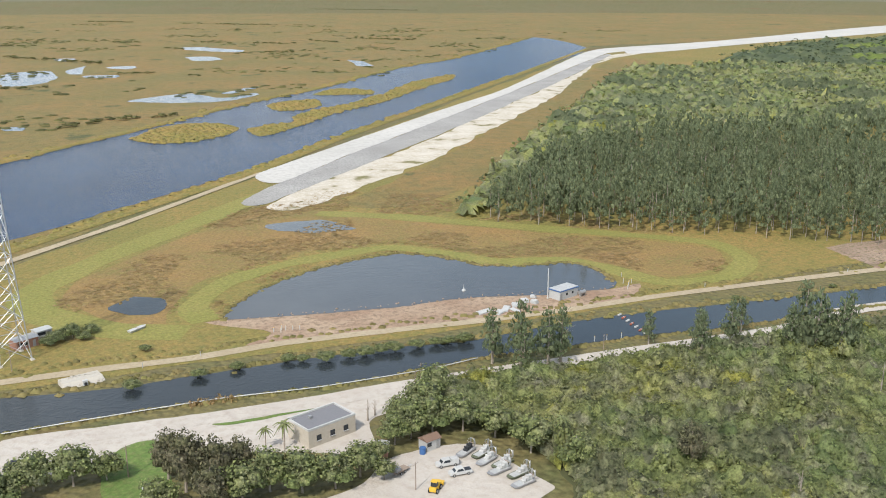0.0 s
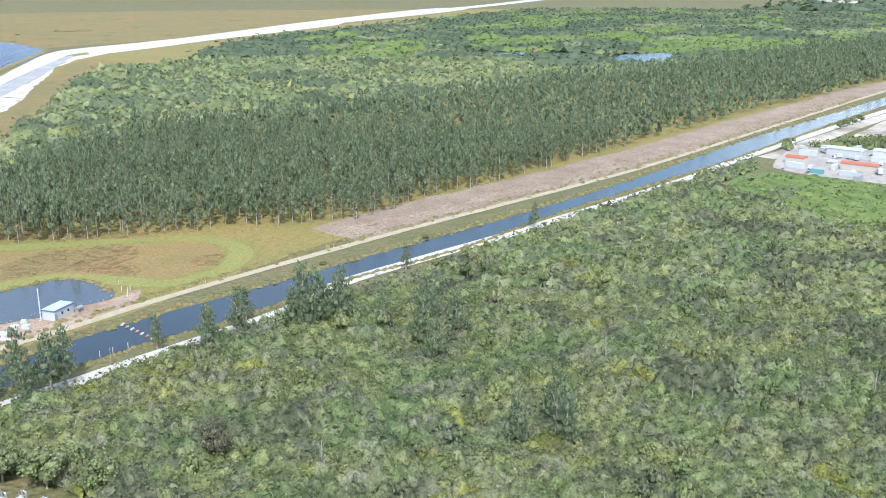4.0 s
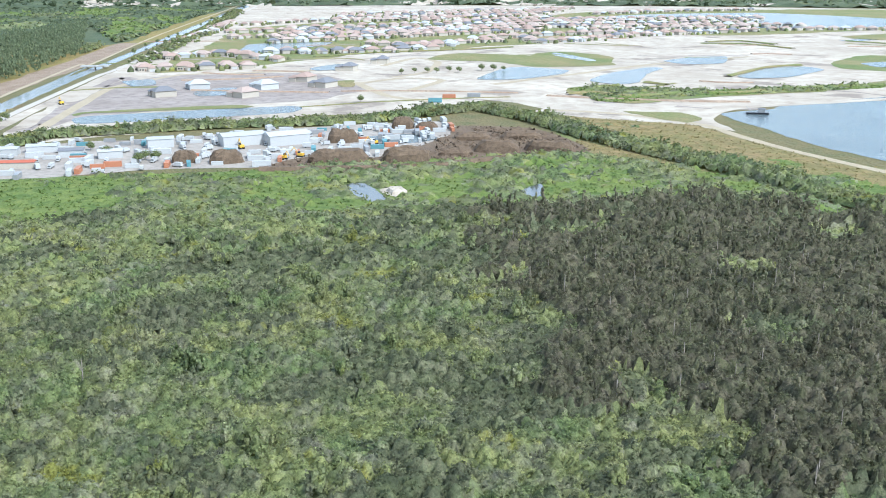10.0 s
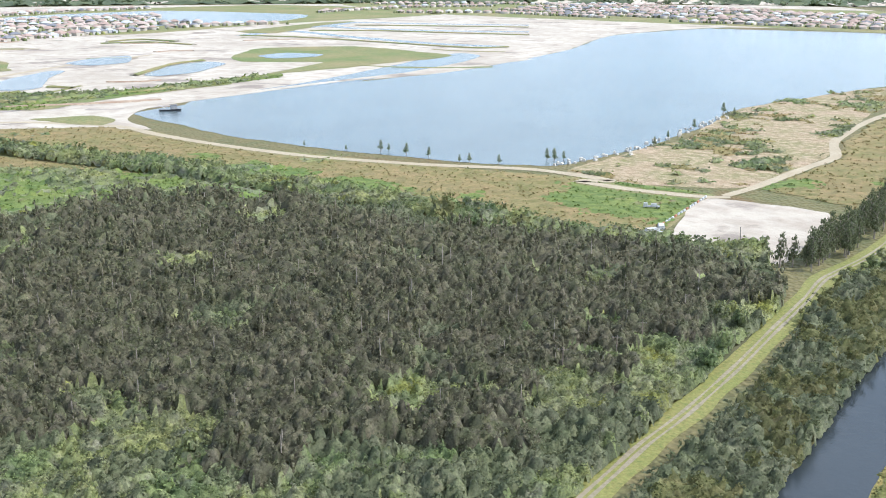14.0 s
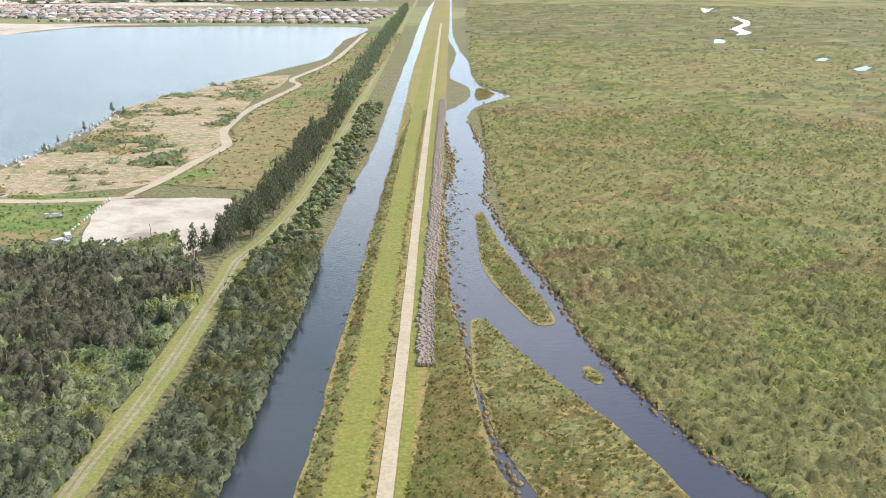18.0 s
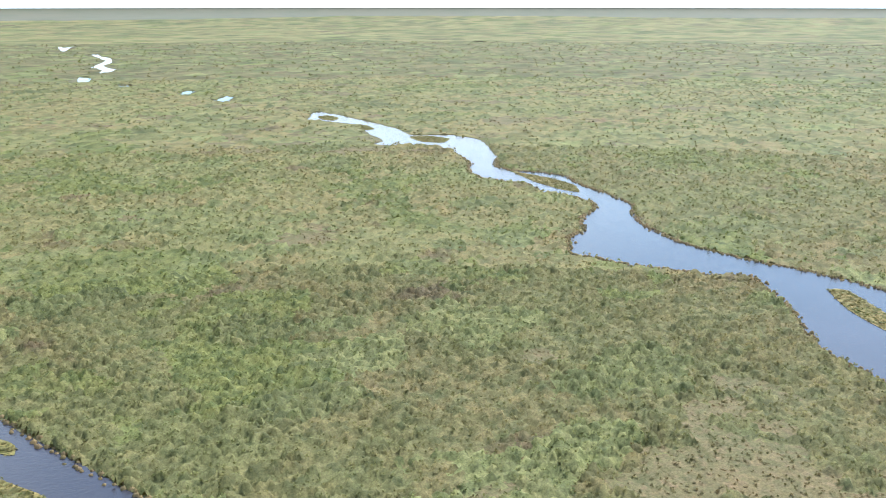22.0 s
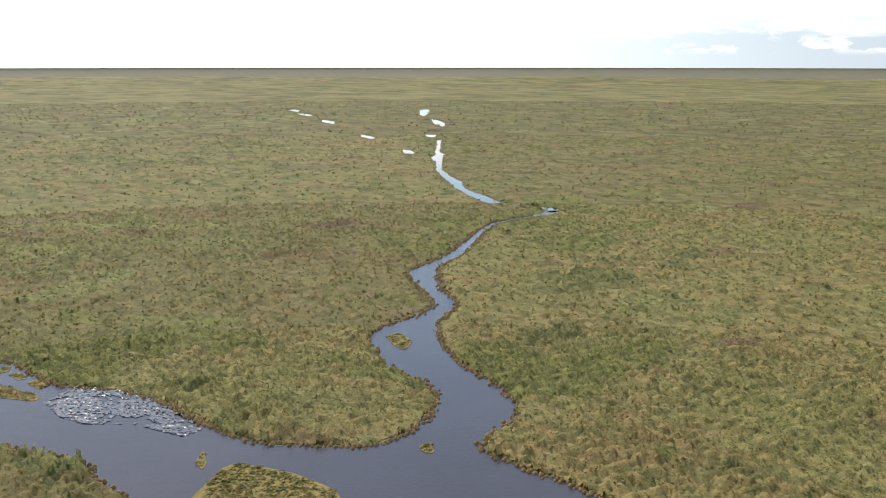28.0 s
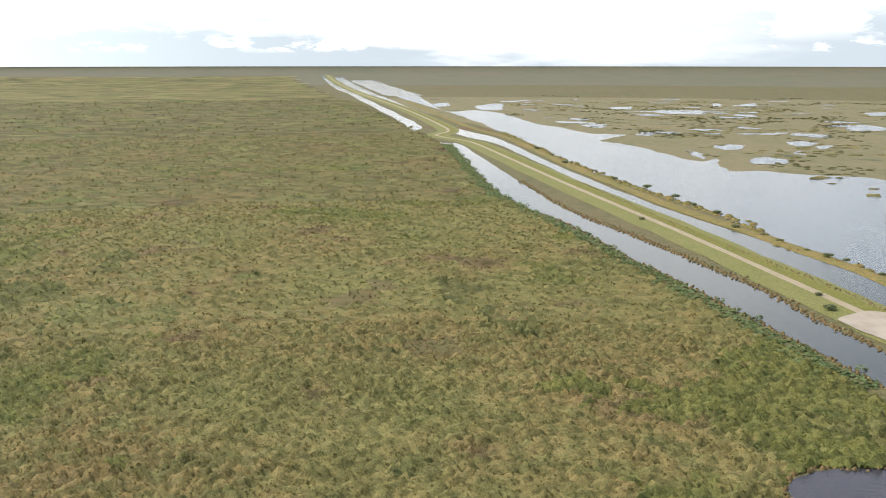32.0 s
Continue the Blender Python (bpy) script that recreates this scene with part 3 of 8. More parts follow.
BIG_WATER = [(-2800, 1190), (-1640, 851), (-907, 590), (-660, 514), (-516, 476), (-422, 434), (-339, 415), (-254, 393), (-240, 520), (-416, 631),
    (-532, 644), (-684, 697), (-784, 689), (-874, 702), (-1088, 778), (-1375, 870), (-1724, 984), (-1934, 1000), (-2760, 1250)]
ROAD_W = [(-4382, 1535), (-2173, 930), (-1414, 695), (-1294, 618), (-1168, 610), (-961, 549), (-739, 481), (-497, 411), (-355, 367), (-278, 343),
    (-204, 319)]
PAD_W = [(-291, 330), (-295, 354), (-276, 358), (-230, 325), (-260, 322)]
POND_SE = [(-180, 190), (-181, 203), (-170, 222), (-155, 224), (-146, 193), (-160, 171)]
WOODLAND = [(126, 214), (168, 208), (240, 194), (300, 184), (385, 169), (523, 140), (590, 128), (572, 118), (505, 128), (476, 88), (452, 62), (450, 37), (458, 16), (454, -12), (452, -40), (440, -62), (432, -86),
    (430, -111), (416, -116), (434, -136), (427, -150), (412, -172), (413, -202), (414, -225), (409, -264), (393, -298), (362, -297), (347, -316), (313, -319), (284, -322), (256, -322), (190, -346), (126, -350),
    (112, -325), (107, -309), (105, -283), (105, -264), (101, -236), (101, -218), (98, -196), (97, -170), (95, -145), (104, -80), (112, 0), (104, 80), (112, 140), (124, 155), (125, 180), (114, 200)]
MEADOW = [(-60, 325), (34, 396), (182, 518), (886, 1105), (1257, 1180), (2000, 1250), (2600, 1300), (2600, -190), (1153, 90), (789, 172), (401, 232),
    (193, 246), (71, 266), (-60, 288)]
FOREST_DARK = [(414, -262), (418, -215), (412, -180), (400, -150), (330, -128), (240, -118), (170, -108), (120, -165), (112, -240), (116, -310), (150, -332), (194, -334), (256, -316),
    (313, -312), (347, -310), (390, -294)]
SITE_POOLS = [[(952, -332), (1035, -394), (1033, -427), (991, -443), (937, -387), (923, -333)], [(905, -430), (946, -496), (990, -548), (963, -544),
    (858, -469), (857, -437)], [(862, -583), (902, -647), (916, -713), (884, -699), (851, -632), (836, -586)], [(968, -816), (973, -869), (923, -882),
    (904, -855), (923, -805)]]
SITE_POOLS_C = [[(1688, -312), (1829, -398), (1720, -370), (1635, -329)]]
SITE_GREEN = [[(995, -802), (1057, -902), (980, -1002), (856, -992), (782, -971), (780, -798), (799, -681), (846, -808), (924, -753)], [(825, -374),
    (735, -388), (742, -444), (755, -522), (751, -593), (777, -614), (789, -502), (826, -438), (855, -399)], [(1172, -344), (1246, -412), (1137, -524),
    (1040, -538), (1043, -438), (1116, -411)], [(1481, -138), (1553, -201), (1583, -310), (1511, -292), (1484, -192)], [(1416, -302), (1568, -497), (1428,
    -548), (1287, -410), (1300, -335)]]
SITE_GREEN_B = [[(796, 49), (807, 31), (802, -79), (822, -81), (822, 4), (813, 46)], [(696, -362), (675, -403), (642, -402), (626, -382), (659,
    -370)], [(1197, -494), (1227, -548), (1140, -579), (1037, -519), (1043, -464), (1087, -447)], [(966, -187), (976, -208), (921, -199), (920, -184)],
    [(1359, -1097), (1394, -1218), (1440, -1377), (1419, -1452), (1371, -1312), (1276, -1115)]]
SITE_DIKES = [[(1274, -1041), (1163, -1075), (1007, -1078), (841, -1081), (807, -1126)], [(1278, -1195), (1182, -1265), (1031, -1310), (920, -1341)],
    [(1325, -1356), (1194, -1432), (1037, -1511)], [(1246, -218), (1282, -310), (1295, -420), (1316, -512)], [(1297, -802), (1267, -861), (1174, -874)]]
SITE_CHANNELS = [[(1274, -1041), (1306, -1168), (1105, -1130), (925, -1110), (818, -1129)], [(1392, -1317), (1265, -1295), (1111, -1333), (967,
    -1409)], [(1383, -1182), (1346, -1288), (1391, -1424), (1240, -1487), (1076, -1568)]]
SITE_ROADS = [[(719, 70), (868, 44), (980, 21), (1075, -44), (1078, -101), (1082, -190)], [(957, -207), (843, -211), (793, -240)], [(1108, -272),
    (1193, -336), (1132, -346), (1027, -301), (989, -254)], [(898, -330), (959, -442), (1035, -581), (1087, -745)], [(938, -200), (978, -262), (947,
    -294), (866, -232)]]
BELT_A = [(632, 113), (660, 87), (701, 60), (709, -5), (712, -68), (703, -154), (740, -245), (738, -261), (672, -282), (590, -289), (508, -306), (440,
    -320), (380, -329), (326, -333), (219, -339), (185, -348), (150, -350), (131, -358)]
HOUSE_ROWS = [[(1135, -11), (1151, -60), (1140, -107), (1129, -141)], [(1269, -44), (1305, -97), (1273, -137)], [(1317, -172), (1295, -241), (1324,
    -320)], [(1353, -356), (1394, -451), (1428, -548)], [(1600, -154), (1631, -256), (1636, -357), (1695, -444)], [(1695, -444), (1700, -548), (1796,
    -693)]]
HOUSE_ROWS_B = [[(1419, -334), (1352, -382), (1363, -451)], [(1461, -502), (1500, -592), (1373, -578), (1415, -652)], [(1644, -417), (1675, -555),
    (1691, -667)], [(1393, -642), (1469, -781), (1500, -955)], [(1718, -769), (1695, -901), (1662, -1057), (1622, -1230)], [(1952, -636), (1983, -770),
    (2028, -894)], [(2249, -1210), (2250, -1361), (2245, -1533)]]
HOUSE_ROWS_C = [[(1524, -632), (1532, -725), (1515, -812), (1497, -906), (1516, -1056)], [(1913, -797), (1927, -915)], [(2167, -1057), (2238, -1296)],
    [(1529, -1090), (1514, -1201), (1459, -1305)], [(1752, -1676), (1774, -2009), (1655, -2223)], [(1986, -2126), (1863, -2362), (1670, -2427)], [(1592,
    -1783), (1402, -1919), (1098, -1889)], [(1228, -2113), (1032, -2331), (700, -2220), (435, -2220)]]
HOUSE_ROWS_D = [[(1924, -2159), (1729, -2371), (1392, -2397)], [(888, -2003), (627, -1990), (391, -1997)], [(1961, -209), (2069, -381), (2036, -531)],
    [(1979, -582), (2130, -741), (2179, -838)], [(1571, -72), (1784, -131), (2060, -196)]]
LAGOON_EDGE = [(61, 634), (99, 668), (141, 703), (202, 755), (251, 800), (312, 851), (379, 899), (472, 986), (581, 1077), (671, 1132), (1015, 1441)]
LAGOON_TOE = [(186, 538), (248, 592), (330, 662), (457, 772), (649, 931), (936, 1182)]
WEST_ISLES_A = [(150, 682), (179, 722), (205, 734), (225, 719), (230, 693), (207, 664), (181, 649), (161, 654)]
WEST_ISLES_B = [(232, 683), (254, 696), (279, 701), (284, 727), (322, 759), (355, 774), (410, 822), (487, 903), (564, 952), (539, 909), (447, 829),
    (384, 770), (320, 727), (275, 684), (245, 658), (229, 648)]
WEST_ISLES_C = [(290, 800), (316, 822), (345, 819), (330, 777), (306, 761), (289, 767)]
WEST_ISLES_D = [(356, 853), (395, 890), (419, 860), (404, 830), (379, 839)]
NORTH_POOLS = [[(126, 1188), (149, 1215), (183, 1217), (176, 1139), (152, 1080), (128, 1061), (112, 1071)], [(199, 1208), (230, 1258), (209, 1159),
    (194, 1168)], [(254, 1234), (279, 1229), (268, 1189), (249, 1209)], [(418, 1508), (449, 1490), (478, 1401), (463, 1370), (425, 1412), (408,
    1456)], [(370, 1324), (401, 1318), (397, 1263), (366, 1259)], [(195, 893), (228, 913), (258, 916), (272, 874), (309, 894), (308, 881), (268, 850),
    (228, 861)], [(286, 908), (314, 937), (330, 934), (296, 902)], [(82, 779), (94, 775), (90, 757), (80, 763)], [(542, 1178), (550, 1147), (535,
    1089), (518, 1090)], [(213, 1382), (236, 1379), (229, 1339), (212, 1350)], [(207, 1140), (236, 1132), (230, 1107), (206, 1118)]]
NORTH_SCRUB_LINES = [[(114, 760), (145, 779), (185, 785)], [(190, 778), (214, 789)], [(540, 1532), (587, 1488)], [(494, 1351), (527, 1338)], [(156,
    1449), (208, 1374), (257, 1282)], [(723, 1569), (802, 1475)], [(396, 1506), (408, 1463)], [(110, 1056), (125, 1038), (154, 1036)], [(352, 1668),
    (392, 1644)], [(181, 1662), (206, 1648)], [(244, 1139), (282, 1137)], [(648, 1557), (662, 1486)], [(315, 1086), (322, 1074)], [(454, 2396), (534,
    2315)], [(669, 2139), (779, 2044)], [(1199, 2871), (1435, 2617)]]
LAGOON_W_EDGE = [(-1902, 929), (-1903, 1000), (-1777, 994), (-1457, 887), (-1364, 872), (-1228, 843), (-1183, 871), (-1110, 781), (-1061, 776), (-980,
    761), (-914, 736), (-838, 721), (-857, 757), (-795, 708), (-749, 686), (-736, 713), (-710, 716), (-671, 742), (-627, 756)]
WEST_POOLS = [[(-975, 856), (-992, 895), (-966, 899), (-924, 856), (-935, 832)], [(-825, 776), (-843, 815), (-807, 815), (-779, 784), (-784, 748)],
    [(-974, 985), (-979, 1030), (-942, 1001), (-927, 957)], [(-1143, 1280), (-1186, 1354), (-1129, 1351), (-1071, 1282), (-1094, 1233)], [(-1694,
    1306), (-1724, 1384), (-1670, 1429), (-1558, 1338), (-1608, 1291)], [(-941, 786), (-896, 775), (-856, 739)], [(-1399, 945), (-1383, 979), (-1323,
    937), (-1336, 910)], [(-2094, 1110), (-2155, 1210), (-1879, 1051), (-1925, 1026)], [(-2226, 1057), (-2248, 1108), (-2107, 1039), (-2089, 992)],
    [(-1209, 917), (-1200, 937), (-1154, 901), (-1168, 886)], [(-1447, 1670), (-1449, 1731), (-1364, 1630), (-1378, 1601)], [(-1872, 1335), (-1880,
    1402), (-1784, 1330), (-1788, 1284)], [(-1835, 1670), (-1888, 1789), (-1771, 1679), (-1789, 1640)], [(-1531, 1395), (-1492, 1416), (-1445, 1371),
    (-1460, 1339)], [(-921, 982), (-922, 1005), (-887, 968), (-890, 952)], [(-1934, 1689), (-1894, 1682), (-1807, 1600), (-1829, 1597)], [(-882, 911),
    (-850, 872), (-839, 873)]]
WEST_SCRUB_LINES = [[(-1735, 1149), (-1714, 1195)], [(-1517, 1218), (-1447, 1230), (-1389, 1249)], [(-1380, 1346), (-1357, 1395), (-1367, 1509)],
    [(-1191, 1259), (-1194, 1337)], [(-1222, 926), (-1205, 962)], [(-2083, 1895), (-2013, 1933)], [(-1724, 981), (-1667, 981)], [(-1835, 1258),
    (-1740, 1278)], [(-1880, 1574), (-1753, 1552)], [(-1768, 1815), (-1803, 1974), (-1681, 2005)], [(-2037, 1995), (-2040, 2106)], [(-2526, 1561),
    (-2433, 1629)]]
SITE_POOLS_D = [[(1027, 12), (1040, -17), (994, -19), (981, 3)], [(924, -52), (947, -81), (933, -98), (892, -88), (891, -53)], [(1335, -134), (1475,
    -163), (1489, -228), (1484, -288), (1414, -255), (1372, -196), (1314, -166)], [(1103, -187), (1141, -221), (1134, -243), (1080, -224), (1076,
    -189)], [(944, -330), (1030, -387), (1048, -418), (1002, -455), (962, -429), (932, -368)], [(896, -432), (957, -481), (999, -551), (987, -565),
    (936, -517), (869, -473), (862, -448)], [(1065, -610), (1096, -660), (1094, -715), (1018, -662), (1020, -614)], [(893, -598), (949, -673), (956,
    -727), (918, -724), (870, -650), (866, -600)], [(1211, -534), (1110, -539), (1087, -523), (1176, -514)]]
SITE_BERMS = [[(867, -479), (841, -487)], [(891, -585), (959, -680), (971, -733)], [(1319, -826), (1322, -886), (1243, -895)], [(806, -367), (810,
    -395), (782, -407), (777, -437), (785, -475), (769, -513), (781, -574), (785, -632), (781, -682)]]
SITE_ROWS = [[(1139, -9), (1125, -142)], [(1287, -39), (1296, -122), (1202, -164)], [(1316, -193), (1286, -293), (1316, -414)], [(1747, -161), (1763,
    -260)], [(1670, -268), (1605, -395), (1638, -515)]]
SITE_BUILDS = [(946, -56), (900, -23), (928, -116), (874, -91), (927, -172), (980, -162), (1072, -226), (1144, -281)]
SITE_DARK_SOIL = [(990, 33), (1066, 15), (1047, 5), (986, 21), (854, 42), (758, 62), (754, 72), (839, 62)]
HAUL_TREES = [(1207, -6), (1535, -77), (1900, -145), (2590, -266)]
VERGE = [(63, 225), (79, 222), (91, 222), (91, 220), (75, 221), (65, 223)]
REEDROW = [(61, 238), (67, 238), (73, 237)]
BIG_WATER = BIG_WATER[:8] + [(-200, 420), (-200, 640), (-400, 700)] + LAGOON_W_EDGE[::-1] + [(-2760, 1250)]
WEST_CANAL = [(-15, 392), (38, 437), (125, 496)] + LAGOON_TOE + LAGOON_EDGE[::-1] + [(-15, 570)]
WEST_RIDGE = [(-15, 570)] + LAGOON_EDGE
CANAL_FORK = [(-1150, 564), (-1225, 553), (-1323, 557), (-1459, 659), (-1783, 763), (-2340, 931), (-3609, 1309)]


# ---- builders ----
def ground_z(x, y):
    """Level ground; beyond 3 km it lifts as a shallow bowl, so that its rim stands at the true horizon."""
    r = np.hypot(x, y)
    q = np.clip((r - 3000.0) / 1900.0, 0.0, 0.9999)
    far = 3000.0 - 1900.0 * np.log(1.0 - q)
    return np.where(r > 3000.0, EYE_Z - r * EYE_Z / far, 0.0)


def curve(points, steps=5, closed=True, rough=0.0, seed=0.0):
    """A smooth line through the points, its edge made uneven by noise (metres)."""
    p = np.array(points, float)
    n = len(p)
    out = []
    for i in range(n if closed else n - 1):
        if closed:
            a, b, c, d = p[i - 1], p[i], p[(i + 1) % n], p[(i + 2) % n]
        else:
            a, b, c, d = p[max(i - 1, 0)], p[i], p[i + 1], p[min(i + 2, n - 1)]
        k = steps if rough == 0 else max(steps, min(40, int(np.hypot(*(c - b)) / (rough * 4))))
        for s in range(k):
            t = s / k
            q = 0.5 * ((2 * b) + (c - a) * t + (2 * a - 5 * b + 4 * c - d) * t * t + (3 * b - a - 3 * c + d) * t ** 3)
            # keep long straight runs straight
            q = 0.35 * (b + (c - b) * t) + 0.65 * q
            out.append(q)
    if not closed:
        out.append(p[-1])
    out = np.array(out)
    if rough:
        for i, q in enumerate(out):
            for s, k in ((0.02, 1.0), (0.09, 0.6), (0.3, 0.35)):
                v = noise.noise_vector((q[0] * s, q[1] * s, seed + k))
                out[i] += np.array((v[0], v[1])) * rough * k * 1.6
    return out


def mesh(name, verts, faces, material, smooth=False):
    me = bpy.data.meshes.new(name)
    me.from_pydata([tuple(map(float, v)) for v in verts], [], faces)
    me.materials.append(material)
    if smooth:
        me.shade_smooth()
    return me


def quads(name, verts, faces, material, smooth=False):
    """A large mesh from arrays: verts n x 3, faces m x 4."""
    me = bpy.data.meshes.new(name)
    me.vertices.add(len(verts))
    me.vertices.foreach_set("co", np.asarray(verts, np.float32).ravel())
    me.loops.add(faces.size)
    me.loops.foreach_set("vertex_index", faces.astype(np.int32).ravel())
    me.polygons.add(len(faces))
    me.polygons.foreach_set("loop_start", np.arange(0, faces.size, 4, dtype=np.int32))
    me.polygons.foreach_set("loop_total", np.full(len(faces), 4, np.int32))
    me.materials.append(material)
    me.update(calc_edges=True)
    if smooth:
        me.shade_smooth()
    return me


def tinted(me, values):
    """Gives each point the tint of the plant that it belongs to, 0 to 1."""
    me.attributes.new("plant", 'FLOAT', 'POINT').data.foreach_set("value", np.asarray(values, np.float32))
    return me


def sheet(name, outline, level, material, label, category, rough=1.5, kind="structure", steps=5):
    line = curve(outline, steps, True, rough, seed=len(outline) * 1.7)
    z = ground_z(line[:, 0], line[:, 1]) + level
    me = mesh(name, np.column_stack([line, z]), [list(range(len(line)))], material)
    return tagged(new(name, me), label, category, kind=kind)


def strip(name, path, width, level, material, label, category, rough=0.5, kind="structure", steps=6, crown=0.0):
    """A road or bank along a line; crown: how high its middle stands."""
    line = curve(path, steps, False, 0)
    d = np.gradient(line, axis=0)
    d /= np.linalg.norm(d, axis=1)[:, None] + 1e-9
    side = np.column_stack([-d[:, 1], d[:, 0]])
    w = np.array([width * 0.5 + rough * noise.noise((q[0] * 0.05, q[1] * 0.05, 3.0)) for q in line])
    z = ground_z(line[:, 0], line[:, 1]) + level
    n = len(line)
    rows = [(-1.0, 0.0), (-0.45, crown), (0.45, crown), (1.0, 0.0)] if crown else [(-1.0, 0.0), (1.0, 0.0)]
    v = np.concatenate([np.column_stack([line + side * (w * s)[:, None], z + h]) for s, h in rows])
    f = [(j * n + i, j * n + i + 1, (j + 1) * n + i + 1, (j + 1) * n + i) for j in range(len(rows) - 1) for i in range(n - 1)]
    me = mesh(name, v, f, material)
    return tagged(new(name, me), label, category, kind=kind)


def inside(poly, x, y):
    """Which of the points lie in the outline."""
    p = np.asarray(poly, float)
    hit = np.zeros(len(x), bool)
    for (ax, ay), (bx, by) in zip(p, np.roll(p, -1, axis=0)):
        if ay == by:
            continue
        cross = (ay > y) != (by > y)
        hit ^= cross & (x < (bx - ax) * (y - ay) / (by - ay) + ax)
    return hit


# ---- ground, banks and water ----
rings = np.concatenate([[150, 400, 800, 1400, 2000, 2600], np.linspace(3000, 4400, 15), np.linspace(4450, 4850, 17), np.linspace(4860, 4894, 10), [4896]])
turns = np.linspace(0, 2 * math.pi, 181)[:-1]
gx, gy = np.outer(rings, np.sin(turns)).ravel(), np.outer(rings, np.cos(turns)).ravel()
gv = np.vstack([np.column_stack([gx, gy, ground_z(gx, gy)]), [[0, 0, 0]]])
n_t = len(turns)
gf = [(k * n_t + i, k * n_t + (i + 1) % n_t, (k + 1) * n_t + (i + 1) % n_t, (k + 1) * n_t + i) for k in range(len(rings) - 1) for i in range(n_t)]
gf += [(len(gv) - 1, (i + 1) % n_t, i) for i in range(n_t)]
ground_mesh = mesh("ground", gv, [f[::-1] for f in gf], M["marsh"])
ground_mesh.materials.append(M["marsh_far"])
far_faces = (sum(r < 3900 for r in rings)) * n_t
for k in range(far_faces, (len(rings) - 1) * n_t):
    ground_mesh.polygons[k].material_index = 1
tagged(new("ground", ground_mesh), "flat olive and tan sawgrass marsh reaching the horizon", "marsh", kind="structure")

sheet("ground_marsh_north", [(-15, 380), (190, 545), (932, 1190), (1300, 1190), (2650, 1150), (2400, 1600), (1900, 2150), (500, 2850), (-100, 2880), (-60, 1200), (-50, 600)],
      0.04, M["sawgrass"], "flat rust and olive sawgrass marsh with pools", "marsh", 4)
sheet("ground_marsh_west", [(-204, 420), (-700, 560), (-1400, 760), (-2600, 1080), (-2300, 1750), (-1700, 2300), (-900, 2750), (-100, 2880), (-80, 1200)],
      0.045, M["west_marsh"], "flat tawny marsh broken by many pools", "marsh", 4)
sheet("ground_meadow", MEADOW, 0.05, M["meadow"], "rough yellow-green meadow between levee and canal", "meadow", 2)
sheet("ground_woodland", WOODLAND, 0.06, M["floor"], "dark leaf-littered woodland floor", "woodland floor", 2)
sheet("ground_fill_east", SAND_EAST, 0.05, M["sand"], "pale limestone fill of a building site", "building site", 4)
sheet("ground_scrub", [(960, 930), (1257, 1090), (2000, 1180), (2600, 1210), (2800, 700), (2880, 100), (2850, -262), (2300, -140), (1700, -15), (1560, 15), (1300, 220), (1060, 420), (1000, 740)], 0.09, M["scrub"], "dark green scrubland with pale clearings", "scrubland", 8)
sheet("ground_field", FIELD, 0.08, M["dry"], "dry olive field beside the lake road", "field", 2)
sheet("ground_rough", ROUGH, 0.09, M["rough"], "rough tan spoil land with weeds beside the lake", "waste land", 2)
sheet("ground_pad", PAD, 0.12, M["sand"], "bare pale fill pad", "fill pad", 1.5)
sheet("ground_grass_east", BRIGHT_GRASS, 0.10, M["bright"], "bright green rank grass", "grass", 3)
sheet("ground_yard", YARD, 0.12, M["yard"], "pale gravel floor of an industrial yard", "yard", 1.5)
sheet("ground_mulch", MULCH, 0.16, M["mulch"], "dark brown mulch yard floor", "mulch yard", 2)
sheet("ground_lot", GRAVEL_LOT, 0.09, M["gravel"], "wide pale gravel lot beside the canal", "gravel lot", 1)
sheet("ground_boat_yard", BOAT_YARD, 0.10, M["gravel"], "pale gravel boat yard", "yard", 0.8)
sheet("lawn", LAWN, 0.13, M["lawn"], "mown bright green lawn", "lawn", 0.6)
sheet("lawn_verge", VERGE, 0.13, M["lawn"], "strip of green lawn in gravel", "lawn", 0.5)
sheet("ground_orange", FOREST_ORANGE, 0.07, M["sawgrass"], "rust-coloured dry grass beside the apron", "meadow", 3)

sheet("apron_upper", APRON, 0.35, M["concrete"], "long pale concrete levee apron", "levee apron", 0.6)
sheet("apron_far", APRON_FAR, 0.34, M["concrete"], "distant pale levee road", "levee apron", 1.0)
sheet("apron_lower", APRON2, 0.25, M["riprap"], "grey riprap slope of the levee", "levee apron", 0.8)
sheet("apron_shell", APRON3, 0.18, M["shell"], "ragged white shell bank along the levee", "shell bank", 3.0)
strip("levee_road", [(-120, 300)] + LEVEE_ROAD, 4.5, 0.3, M["track"], "pale shell road on the levee", "road", 0.4)
sheet("ground_reedbed", [(48, 345), (60, 372), (110, 410), (165, 450), (196, 400), (240, 345), (288, 290), (284, 266), (262, 258), (248, 262), (240, 290), (228, 306), (210, 318), (196, 345), (178, 360), (130, 358), (98, 346), (78, 318), (74, 304), (58, 312)],
      0.06, M["reedbed"], "rust-coloured reeds between mown tracks", "reed bed", 2)
strip("mown_loop", MOWN_LOOP, 9, 0.115, M["mown_bright"], "mown yellow-green track round the pond", "mown track", 2)
strip("mown_loop_west", MOWN_WEST, 14, 0.105, M["mown_bright"], "mown yellow-green strip", "mown track", 2)
sheet("ground_spoil", SPOIL, 0.14, M["spoil"], "bare reddish-brown spoil bank", "spoil bank", 1.2)
strip("north_road", [(-230, 326), (-100, 300)] + NORTH_ROAD[:9] + NORTH_ROAD[11:], 4.2, 0.16, M["track"], "pale sandy road along the canal", "road", 0.4)
